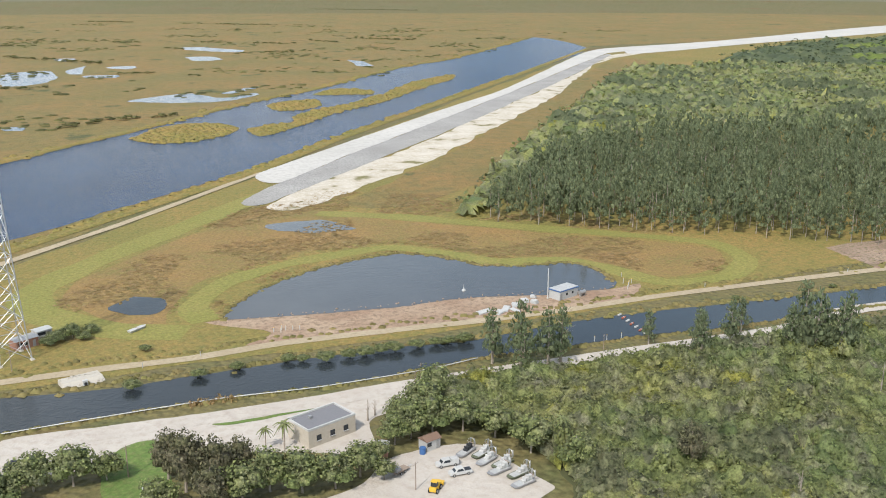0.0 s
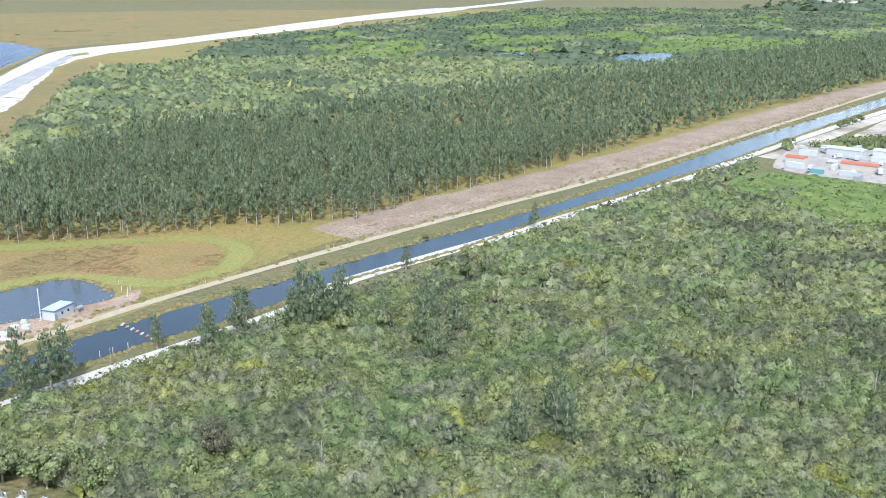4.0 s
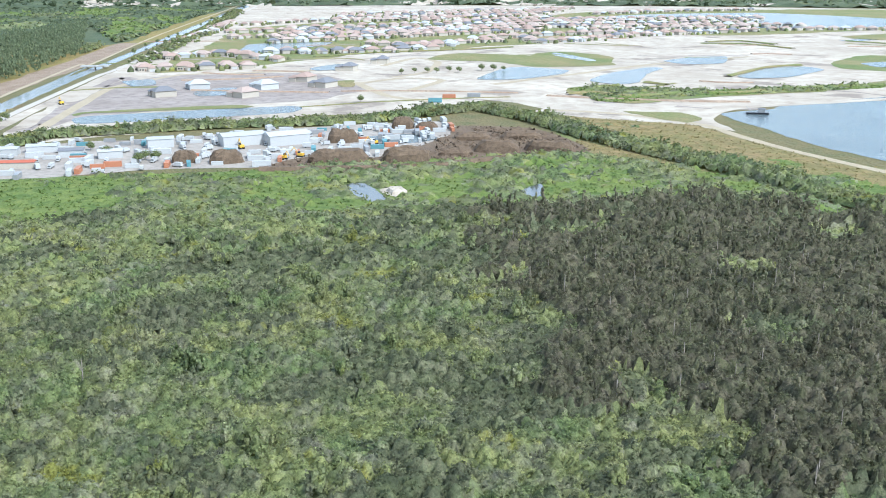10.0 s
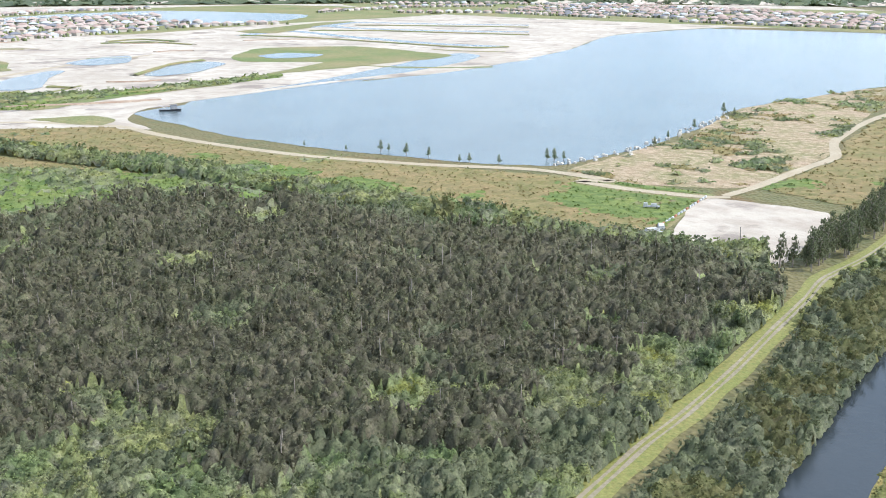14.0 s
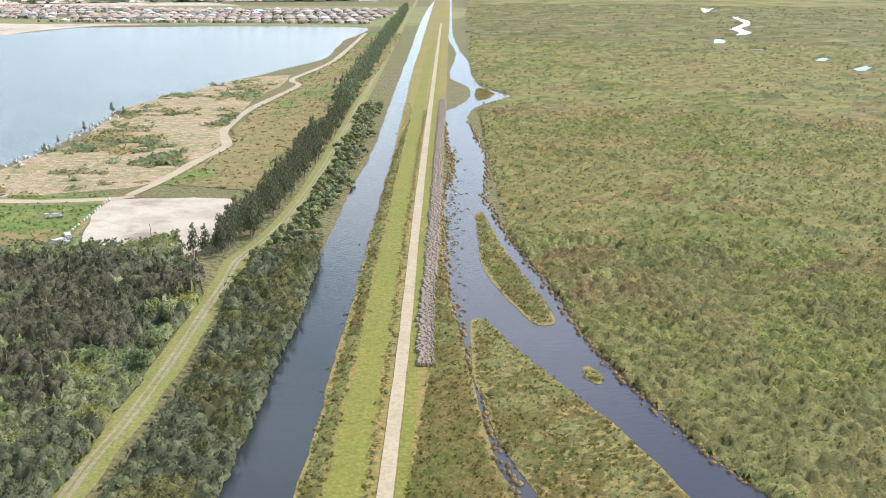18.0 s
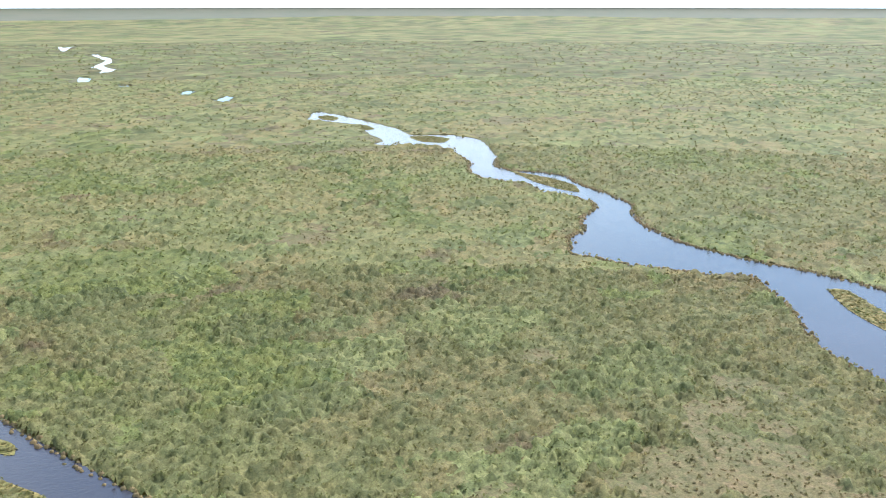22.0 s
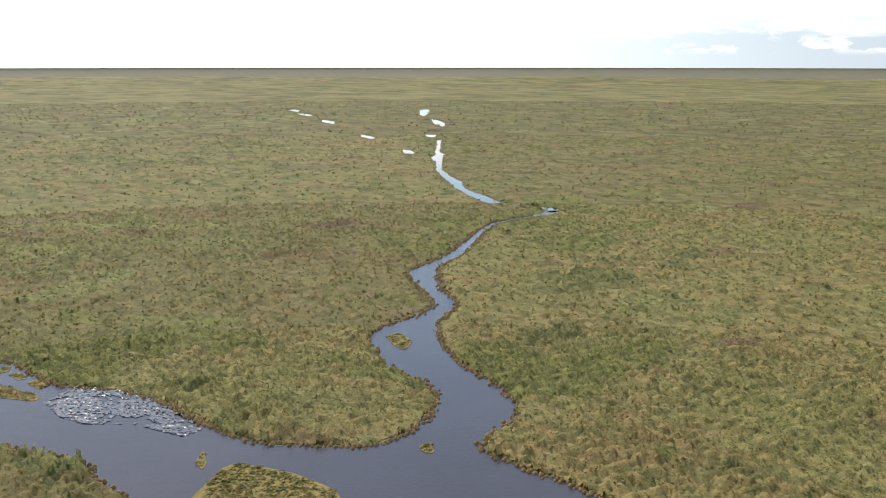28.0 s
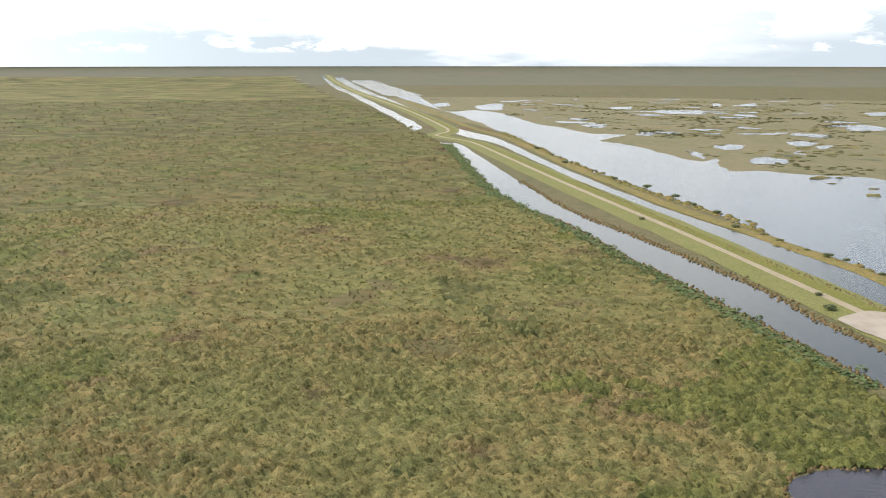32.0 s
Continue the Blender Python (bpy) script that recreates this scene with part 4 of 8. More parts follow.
strip("cleared_strip", [(330, 243), (426, 223), (528, 200), (690, 172), (954, 129), (1225, 68), (1560, 4)], 36, 0.08, M["slash"], "strip of cleared brown slash along the forest edge", "cleared strip", 6)
strip("south_road", SOUTH_ROAD[:6] + SOUTH_ROAD[7:9] + SOUTH_ROAD[10:], 7, 0.15, M["gravel"], "pale gravel road south of the canal", "road", 0.5)
strip("haul_road", [(606, 122), (819, 84), (1093, 24), (1340, -32), (2000, -168), (3415, -470)], 11, 0.11, M["sand"], "wide white haul road beside the canal", "road", 2)

sheet("canal_north", [(-170, 284)] + CANAL_N[:9] + CANAL_N[10:] + CANAL_S[::-1] + [(-165, 259)], 0.12, M["canal"], "dark blue straight drainage canal", "canal", 0.7)
sheet("canal_west", CANAL_G, 0.125, M["canal"], "grey-blue marsh canal", "canal", 1.2)
sheet("canal_outer", CANAL_H, 0.12, M["canal"], "grey-blue canal beside the levee road", "canal", 1.0)
strip("canal_fork", CANAL_FORK, 24, 0.13, M["canal"], "grey-blue canal with a small side basin", "canal", 6)
sheet("lagoon_west", BIG_WATER, 0.10, M["shallow"], "broad shallow grey-blue lagoon", "lagoon", 4.0)
sheet("lagoon_north", WEST_CANAL, 0.10, M["lagoon"], "broad blue lagoon beside the levee", "lagoon", 1.6)
for outline in (WEST_ISLES_A, WEST_ISLES_B, WEST_ISLES_C, WEST_ISLES_D):
    sheet("marsh_island", outline, 0.22, M["meadow"], "low yellow-green marsh island in the lagoon", "marsh island", 2.0)
strip("bank_lagoon", WEST_RIDGE, 9, 0.2, M["meadow"], "overgrown brown bank of the lagoon", "bank", 3, crown=0.8)
strip("bank_levee_toe", [(-15, 376), (38, 421), (125, 486), (190, 536), (279, 618), (416, 733), (608, 897), (932, 1178)], 8, 0.2, M["meadow"], "narrow grassy bank between lagoon and apron", "bank", 1, crown=0.6)
strip("bank_west", [(-230, 352), (-332, 410), (-481, 451), (-607, 484), (-836, 558), (-1211, 690), (-1458, 752), (-2375, 1050)], 12, 0.2, M["meadow"], "reedy bank between canal and lagoon", "bank", 3, crown=0.8)
strip("levee_west", ROAD_W, 36, 0.14, M["mown"], "grassy yellow-green levee", "levee", 3, crown=0.3)
strip("road_west", ROAD_W, 5, 0.5, M["track"], "pale shell road on the levee", "road", 0.5)
sheet("pad_west", PAD_W, 0.52, M["sand"], "small white shell landing", "landing", 1)
sheet("pond_southwest", POND_SE, 0.12, M["river"], "dark marsh pool", "pool", 2)
sheet("pond", POND, 0.20, M["pond"], "grey-blue borrow pond", "pond", 0.8)
sheet("pool_a", MARSH_POOL, 0.13, M["canal"], "shallow blue marsh pool", "pool", 1.5)
sheet("pool_b", MARSH_POOL2, 0.13, M["pond"], "shallow grey marsh pool", "pool", 2.5)
sheet("far_pond_a", FAR_POND, 0.13, M["lake"], "pale distant pond", "pond", 2)
sheet("far_pond_b", FAR_POND2, 0.13, M["lake"], "pale distant pond strip", "pond", 2)
sheet("pool_c", POOL_A, 0.2, M["pond"], "small grey pool in rank grass", "pool", 1)
sheet("sand_heap_flat", POOL_A_SAND, 0.22, M["sand"], "patch of pale sand beside a pool", "sand", 1)
sheet("pool_d", POOL_B, 0.2, M["pond"], "small grey pool in rank grass", "pool", 1)
sheet("strip_pond", STRIP_POND, 0.14, M["lake"], "long narrow blue pond on the building site", "pond", 0.8)
sheet("lake", BIG_LAKE, 0.15, M["lake"], "broad pale blue quarry lake", "lake", 1.6)
sheet("lake_arm", LAKE_ARM, 0.14, M["lake"], "narrow pale arm of the quarry lake", "lake", 1.5)
sheet("far_lake", FAR_LAKE, 0.14, M["lake"], "pale distant lake among houses", "lake", 3)
sheet("lake_fill", [(718, -300), (732, -352), (693, -368), (665, -387), (671, -420), (716, -474), (723, -501), (704, -488), (686, -455), (655, -421), (629, -406), (587, -395), (600, -385), (612, -374), (634, -346), (662, -328)], 0.17, M["sand"], "bare white fill where the lake roads meet", "fill", 1.5)
strip("lake_road", LAKE_ROAD, 7, 0.2, M["track"], "white fill road round the lake", "road", 1.2)
strip("lake_causeway", LAKE_ROAD2, 12, 0.2, M["sand"], "white causeway along the lake", "road", 2)
strip("pad_road", PAD_ROAD, 6, 0.2, M["track"], "winding white fill road", "road", 1)
# south: canal, levee and marsh river
sheet("canal_south", CANAL_C_W[:8] + CANAL_C_E[::-1], 0.12, M["canal"], "dark blue straight canal reflecting the sky", "canal", 0.8)
sheet("levee_south", LEVEE_C[:6] + LEVEE_C[6:10] + [(18, -285), (10, -235), (4, -195), (-4, -165)], 0.16, M["meadow"], "long straight grassy levee", "levee", 0.6)
strip("levee_south_road", LEVEE_C_ROAD, 3.6, 0.4, M["track"], "pale shell road on the levee", "road", 0.3)
strip("levee_south_rocks", ROCKS, 4.5, 0.3, M["rubble"], "pale rock facing along the levee", "rock facing", 0.8, crown=0.5)
strip("dirt_track_verge", DIRT_TRACK, 9, 0.15, M["mown"], "grassy verge of a track", "verge", 1.5)
sheet("river_south", RIVER_D, 0.14, M["river"], "brown-grey marsh river beside the levee", "river", 1.0)
for name, outline in (("marsh_island", ISLE_A), ("marsh_island", ISLE_B), ("marsh_island", ISLET)):
    sheet(name, outline, 0.24, M["meadow"], "low reedy brown-green island in the river", "marsh island", 0.8)
RIVER = RIVER_E + RIVER_E2 + RIVER_E3 + [(-205, 5), (-190, -50)] + RIVER_E4 + RIVER_E5
sheet("river_west", RIVER, 0.14, M["river"], "winding dark marsh river glinting in the sun", "river", 1.5)
for outline in [SHOAL, ISLE_C, ISLE_R1, ISLE_R2, ISLE_R3, ISLE_R4, ISLET2, ISLET3, TUFT, ISLE_N] + ISLE_TUFTS:
    sheet("marsh_island", outline, 0.24, M["meadow"], "low reedy island in the marsh river", "marsh island", 0.5)
# wavelets added only where the sun's glint lies: small facets, each tilted its own way
glint_outline = [(-286, -166), (-304, -164), (-307, -150), (-296, -129), (-279, -114), (-271, -106), (-264, -110), (-272, -130), (-270, -144), (-275, -155)]
w_rng = np.random.default_rng(8)
bx, by = np.meshgrid(np.arange(-306, -256, 0.55), np.arange(-180, -96, 0.55))
bh = 0.32 + w_rng.uniform(-0.13, 0.13, bx.shape)
bn = bx.shape[1]
cells = [(r * bn + c, r * bn + c + 1, (r + 1) * bn + c + 1, (r + 1) * bn + c) for r in range(bx.shape[0] - 1) for c in range(bn - 1)]
mid = np.array([(bx.flat[a] + 0.27, by.flat[a] + 0.27) for a, *_ in cells])
calm = np.array([noise.noise((x * 0.10, y * 0.10, 2.0)) + 0.6 * noise.noise((x * 0.4, y * 0.4, 5.0)) for x, y in mid])
keep_cell = (w_rng.uniform(0, 1, len(mid)) < 0.85) & inside(glint_outline, mid[:, 0], mid[:, 1]) & inside(RIVER, mid[:, 0], mid[:, 1]) & ~inside(ISLE_C, mid[:, 0], mid[:, 1]) & (calm > -0.25)
tagged(new("river_wavelets", quads("river_wavelets", np.column_stack([bx.ravel(), by.ravel(), bh.ravel()]), np.array(cells)[keep_cell], M["ruffled"])), "tilted water facets added for the sun's glitter on the river", "river", kind="structure")
sheet("river_upper", UPSTREAM, 0.14, M["reach"], "narrow upper reach of the marsh river", "river", 1.5)
for k, outline in enumerate(BROOK):
    sheet("brook", outline, 0.16 + 0.01 * k, M["reach"], "short open reach of a marsh brook", "brook", 2)
for k, outline in enumerate(DASHES):
    sheet("marsh_pool", outline, 0.3 + 0.01 * k, M["reach"], "small bright open pool in the marsh", "pool", 2)
# the building site: pools, green patches, dikes and roads
for k, outline in enumerate(SITE_POOLS_D + SITE_POOLS[3:] + SITE_POOLS_C):
    sheet("site_pool", outline, 0.40 + 0.01 * k, M["lake"], "pale blue pool on the building site", "pool", 1.5)
for k, outline in enumerate(SITE_GREEN + SITE_GREEN_B):
    sheet("site_grass", outline, 0.25 + 0.012 * k, M["field"], "patch of green weeds on the building site", "grass", 3)
for k, path in enumerate(SITE_CHANNELS):
    strip("site_channel", path, 26, 0.16 + 0.01 * k, M["lake"], "pale drainage channel", "channel", 4)
for k, path in enumerate(SITE_DIKES):
    strip("site_dike", path, 10, 0.50 + 0.01 * k, M["field"], "green weedy dike", "dike", 4, crown=1.0)
for k, path in enumerate(SITE_ROADS):
    strip("site_road", path, 9, 0.19 + 0.008 * k, M["track"], "graded site road", "road", 1.0)
sheet("site_soil_a", [(690, 80), (850, 60), (985, 20), (1070, -30), (1060, -170), (920, -215), (840, -150), (800, 0), (760, 60)], 0.07, M["graded"], "grey-brown graded soil", "graded soil", 6)
sheet("site_soil_b", [(1100, -20), (1500, -110), (1900, -220), (2100, -600), (1700, -900), (1400, -640), (1280, -300)], 0.07, M["field"], "green gardens of a housing estate", "gardens", 8)
sheet("site_soil_c", [(1450, -900), (1900, -800), (2300, -1100), (2200, -1900), (1500, -1900), (1480, -1300)], 0.075, M["field"], "green gardens of a housing estate", "gardens", 8)
sheet("site_soil_d", [(200, -1780), (760, -1790), (1500, -1800), (2100, -2100), (1700, -2500), (200, -2550)], 0.075, M["field"], "green gardens of a housing estate", "gardens", 8)
sheet("yard_pool", [(622, -140), (640, -150), (640, -185), (618, -190), (606, -170)], 0.24, M["lake"], "shallow pale puddle in the yard", "puddle", 1.5)
strip("yard_bank", [(545, -62), (533, -110), (528, -160), (540, -215)], 6, 0.2, M["mulch"], "long low bank of dark mulch", "bank", 1, crown=2.2)
# ridges, ruts and weedy lines left by the earth movers
site_rng = np.random.default_rng(33)
line_count = 0
while line_count < 46:
    r, a = site_rng.uniform(800, 1700), math.radians(site_rng.uniform(88, 142))
    x, y = r * math.sin(a), r * math.cos(a)
    if not inside(SAND_EAST, np.array([x]), np.array([y]))[0] or inside(BIG_LAKE, np.array([x]), np.array([y]))[0]:
        continue
    along_way, bend, long = a + math.pi / 2 + site_rng.normal(0, 0.35), site_rng.normal(0, 0.5), site_rng.uniform(50, 190)
    way = [(x + math.sin(along_way + bend * q) * long * q, y + math.cos(along_way + bend * q) * long * q) for q in (-0.5, -0.17, 0.17, 0.5)]
    kind = line_count % 3
    strip(("site_rut", "site_weeds", "site_ridge")[kind], way, site_rng.uniform(4, 9), 0.075 + 0.0015 * line_count, (M["graded"], M["field"], M["spoil"])[kind],
          ("dark rutted line in pale fill", "line of green weeds in pale fill", "low brown ridge of scraped soil")[kind], ("rut", "weeds", "ridge")[kind], 3.0, crown=(0.0, 0.5, 0.9)[kind])
    line_count += 1
# levee grass in strips
def beside(path, d):
    line = curve(path, 4, False, 0)
    g = np.gradient(line, axis=0)
    g /= np.linalg.norm(g, axis=1)[:, None]
    return [(x - gy * d, y + gx * d) for (x, y), (gx, gy) in zip(line, g)]


for side_m in (-0.95, 0.95):
    strip("track_rut", beside(DIRT_TRACK, side_m), 0.9, 0.2, M["dirt"], "bare sandy wheel rut of a track", "track", 0.5)
strip("levee_mown", beside(LEVEE_C_ROAD, 9.0), 8.5, 0.22, M["levee_green"], "bright mown grass on the levee", "mown grass", 0.8)
strip("levee_mown_narrow", beside(LEVEE_C_ROAD, -3.6), 3.2, 0.22, M["levee_green"], "bright mown grass beside the levee road", "mown grass", 0.6)
strip("levee_west_mown", beside(ROAD_W, 7), 9, 0.46, M["levee_green"], "bright mown grass on the levee", "mown grass", 1.0)
# open pools in the northern and western marsh
for k, outline in enumerate(NORTH_POOLS):
    sheet("north_pool", outline, 0.2 + 0.004 * k, M["pool"], "open pale blue pool in the marsh", "pool", 4)
for k, outline in enumerate(WEST_POOLS):
    sheet("west_pool", outline, 0.26 + 0.004 * k, M["pool"], "open grey-blue pool in the marsh", "pool", 6)
pool_rng = np.random.default_rng(21)
for k in range(60):
    a, d = math.radians(pool_rng.uniform(-67, -42)), pool_rng.uniform(1500, 2800)
    x, y, w, turn = d * math.sin(a), d * math.cos(a), pool_rng.uniform(14, 40), pool_rng.uniform(0, 3.1)
    if y < -0.36 * x + 420:
        continue
    pts = [(x + w * math.cos(t) * math.cos(turn) - 0.5 * w * math.sin(t) * math.sin(turn), y + w * math.cos(t) * math.sin(turn) + 0.5 * w * math.sin(t) * math.cos(turn)) for t in np.linspace(0, 5.6, 8)]
    sheet("west_pool", pts, 0.38 + 0.004 * k, M["pool"], "open grey-blue pool in the marsh", "pool", 11)
# the far reaches of the western levee, drawn on towards the horizon
strip("canal_outer_far", [(-2800, 1120), (-3300, 1275), (-4242, 1537)], 44, 0.3, M["canal"], "far reach of the levee canal", "canal", 1, steps=14)
strip("canal_fork_far", [(-2840, 1090), (-3300, 1200), (-4361, 1508)], 18, 0.32, M["canal"], "far reach of the marsh canal", "canal", 1, steps=14)
strip("lagoon_far", [(-2740, 1205), (-3300, 1370), (-4000, 1560)], 110, 0.28, M["canal"], "far reach of the lagoon", "lagoon", 20, steps=14)
strip("levee_road_far", [(2580, 1435), (3100, 1500), (3480, 1530)], 60, 0.3, M["concrete"], "far reach of the pale levee", "levee", 4, steps=12)
strip("site_dark_soil", SITE_DARK_SOIL[:4], 14, 0.14, M["graded"], "dark graded soil beside the haul road", "graded soil", 4)
strip("site_dark_verge", SITE_DARK_SOIL[3:7], 16, 0.145, M["graded"], "dark graded soil beside the haul road", "graded soil", 4)
for k, path in enumerate(SITE_BERMS):
    strip("site_berm", path, 9, 0.62 + 0.01 * k, M["field"], "green weedy berm", "berm", 4, crown=1.2)



# ---- vegetation ----
rng = np.random.default_rng(4)


def scatter(poly, step, without=(), jitter=0.5):
    """Uneven points about step metres apart in an outline, but for the outlines without."""
    p = np.asarray(poly, float)
    lo, hi = p.min(0), p.max(0)
    x, y = np.meshgrid(np.arange(lo[0], hi[0], step), np.arange(lo[1], hi[1], step))
    x, y = x.ravel(), y.ravel()
    x = x + rng.uniform(-jitter, jitter, len(x)) * step
    y = y + rng.uniform(-jitter, jitter, len(y)) * step
    keep = inside(p, x, y)
    for w in without:
        keep &= ~inside(w, x, y)
    return np.column_stack([x[keep], y[keep]])


def grow(name, templates, pts, radius, tall, material, z=0.0, spread=0.3, smooth=False, swell=None):
    """Many plants as one mesh: at each point one of the crowns, turned and sized."""
    if not len(pts):
        return None
    V, F, T, base = [], [], [], 0
    pick = rng.integers(0, len(templates), len(pts))
    for k, (tv, tf) in enumerate(templates):
        p = pts[pick == k]
        n = len(p)
        if not n:
            continue
        a = rng.uniform(0, 2 * math.pi, n)
        s = rng.uniform(1 - spread, 1 + spread, n)
        h = s * rng.uniform(1 - spread * 0.6, 1 + spread * 0.6, n)
        if swell is not None:
            h = swell[pick == k] * rng.uniform(0.85, 1.15, n)
        ca, sa = np.cos(a)[:, None] * radius * s[:, None], np.sin(a)[:, None] * radius * s[:, None]
        x = p[:, :1] + ca * tv[None, :, 0] - sa * tv[None, :, 1]
        y = p[:, 1:2] + sa * tv[None, :, 0] + ca * tv[None, :, 1]
        zz = z + ground_z(p[:, 0], p[:, 1])[:, None] + (h * tall)[:, None] * tv[None, :, 2]
        V.append(np.stack([x, y, zz], 2).reshape(-1, 3))
        F.append((np.arange(n)[:, None, None] * len(tv) + tf[None]).reshape(-1, 4) + base)
        T.append((0.7 * rng.uniform(0, 1, n)[:, None] + 0.3 * rng.uniform(0, 1, (n, len(tv) // 4 + 1)).repeat(4, 1)[:, :len(tv)]).ravel())
        base += n * len(tv)
    return tinted(quads(name, np.concatenate(V), np.concatenate(F), material, smooth), np.concatenate(T))


def joined(*tpls):
    V, F, b = [], [], 0
    for v, f in tpls:
        V.append(v)
        F.append(f + b)
        b += len(v)
    return np.concatenate(V), np.concatenate(F)


def patchy(pts, size, seed):
    return np.array([noise.noise((x / size, y / size, seed)) for x, y in pts])


def dome(seed, sides=5):
    """A low rounded bush: an uneven dome of radius 1, height 1."""
    g = np.random.default_rng(seed)
    rows = []
    for rad, h in ((1.0, 0.0), (0.82, 0.62), (0.2, 0.98)):
        rows.append([(math.cos(2 * math.pi * k / sides) * rad * g.uniform(0.8, 1.2), math.sin(2 * math.pi * k / sides) * rad * g.uniform(0.8, 1.2), h * g.uniform(0.8, 1.15))
                     for k in range(sides)])
    f = [(j * sides + k, j * sides + (k + 1) % sides, (j + 1) * sides + (k + 1) % sides, (j + 1) * sides + k) for j in range(2) for k in range(sides)]
    return np.array([p for row in rows for p in row]), np.array(f)


# crowns: heights run from 0 (ground) to 1 (top)
def broad_lobes(g, aspect, n):
    out = [(0.0, 0.0, aspect - 0.5, 0.5)]
    for k in range(n - 1):
        a = 6.283 * k / (n - 1) + g.uniform(-0.4, 0.4)
        q = g.uniform(0.38, 0.62)
        out.append((math.cos(a) * q, math.sin(a) * q, aspect * g.uniform(0.42, 0.68), g.uniform(0.38, 0.56)))
    return out


def tall_lobes(g, aspect, n, low=0.3, thin=0.6):
    out = []
    for k in range(n):
        s = k / (n - 1)
        a, q = k * 2.4 + g.uniform(-0.5, 0.5), 0.55 * (1 - thin * s) * g.uniform(0.5, 1.15)
        r = (0.52 - 0.26 * s * thin / 0.6) * g.uniform(0.8, 1.2)
        out.append((math.cos(a) * q, math.sin(a) * q, aspect * (low + (0.93 - low) * s) + g.uniform(-0.1, 0.1), r))
    return out


def cube_core(g, x, y, z, r, aspect):
    c = [(sx * r * g.uniform(0.6, 0.9), sy * r * g.uniform(0.6, 0.9), sz * r * g.uniform(0.5, 0.8)) for sz in (-1, 1) for sx, sy in ((-1, -1), (1, -1), (1, 1), (-1, 1))]
    v = np.array([(x + p[0], y + p[1], (z + p[2]) / aspect) for p in c])
    return v, np.array([(4, 5, 6, 7), (0, 1, 5, 4), (1, 2, 6, 5), (2, 3, 7, 6), (3, 0, 4, 7)])


def canopy(count, size, seed, aspect, lobes, core=0.62, flat=0.3, slim=0.0):
    """A crown of several leafy lobes: small tilted, folded leaf clumps over a dim inner mass."""
    g = np.random.default_rng(seed)
    lob = lobes(g)
    w = np.array([q[3] ** 2 for q in lob])
    v, f, made = [], [], 0
    while made < count:
        x, y, z, r = lob[g.choice(len(lob), p=w / w.sum())]
        d = Vector(g.normal(0, 1, 3))
        d.z = abs(d.z) * 1.1 - 0.35
        d.normalize()
        c = Vector((x, y, z)) + d * r * g.uniform(0.80, 1.12)
        if any((c.x - p[0]) ** 2 + (c.y - p[1]) ** 2 + (c.z - p[2]) ** 2 < (p[3] * 0.72) ** 2 for p in lob):
            if g.random() < 0.9:
                continue
        nrm = (d + Vector(g.uniform(-0.7, 0.7, 3)) + Vector((0, 0, flat))).normalized()
        t = nrm.cross(Vector(g.uniform(-1, 1, 3))).normalized()
        b = nrm.cross(t)
        if slim:
            t = (Vector((g.normal(0, 0.4), g.normal(0, 0.4), 1.0)) + d * 0.3).normalized() * (1 + slim)
            b = t.cross(Vector(g.normal(0, 1, 3))).normalized() * (1 - 0.5 * slim)
        s = size * g.uniform(0.55, 1.3)
        k = len(v)
        for du, dv, dn in ((-1, -0.7, -0.3), (0.8, -1, 0.0), (1.0, 0.8, -0.35), (-0.6, 1, 0.1)):
            p = c + t * du * s + b * dv * s + nrm * dn * s
            v.append((p.x, p.y, max(p.z, 0.02) / aspect))
        f.append((k, k + 1, k + 2, k + 3))
        made += 1
    out = (np.array(v), np.array(f))
    for x, y, z, r in lob:
        if core:
            out = joined(out, cube_core(g, x, y, z - r * 0.1, r * core, aspect))
    return out


BROAD = [canopy(84, 0.115, s, 1.8, lambda g: broad_lobes(g, 1.8, 6)) for s in (1, 2, 3, 4)]
BROAD_FAR = [canopy(22, 0.22, s, 1.8, lambda g: broad_lobes(g, 1.8, 3), 0.9) for s in (1, 2, 3)]
COLUMN = [canopy(40, 0.17, s, 3.4, lambda g: tall_lobes(g, 3.4, 4, 0.45, 0.45), 0.75) for s in (4, 5, 6, 7)]
NEEDLE = [canopy(64, 0.125, s, 5.0, lambda g: tall_lobes(g, 5.0, 6, 0.36, 0.5), 0.6, slim=0.8) for s in (7, 8, 9, 10)]
NEEDLE_FAR = [canopy(20, 0.24, s, 4.0, lambda g: tall_lobes(g, 4.0, 4, 0.30, 0.5), 0.75, slim=0.6) for s in (7, 8)]
SHRUB = [canopy(10, 0.30, s, 1.0, lambda g: [(0.0, 0.0, 0.2, 0.75)], 0.0, 1.3) for s in (51, 52, 53, 54, 55, 56)]
CLUMP = [dome(s, 4) for s in (11, 12, 13, 16, 18)]
TUSSOCK = [dome(s, 4) for s in (14, 15, 17)]
STEM = (np.array([(-1, -1, 0), (1, -1, 0), (1, 1, 0), (-1, 1, 0), (-.5, -.5, 1), (.5, -.5, 1), (.5, .5, 1), (-.5, .5, 1)], float),
        np.array([(0, 1, 5, 4), (1, 2, 6, 5), (2, 3, 7, 6), (3, 0, 4, 7)]))


def stuff(name, mesh_made, label, category):
    return tagged(new(name, mesh_made), label, category, kind="stuff")


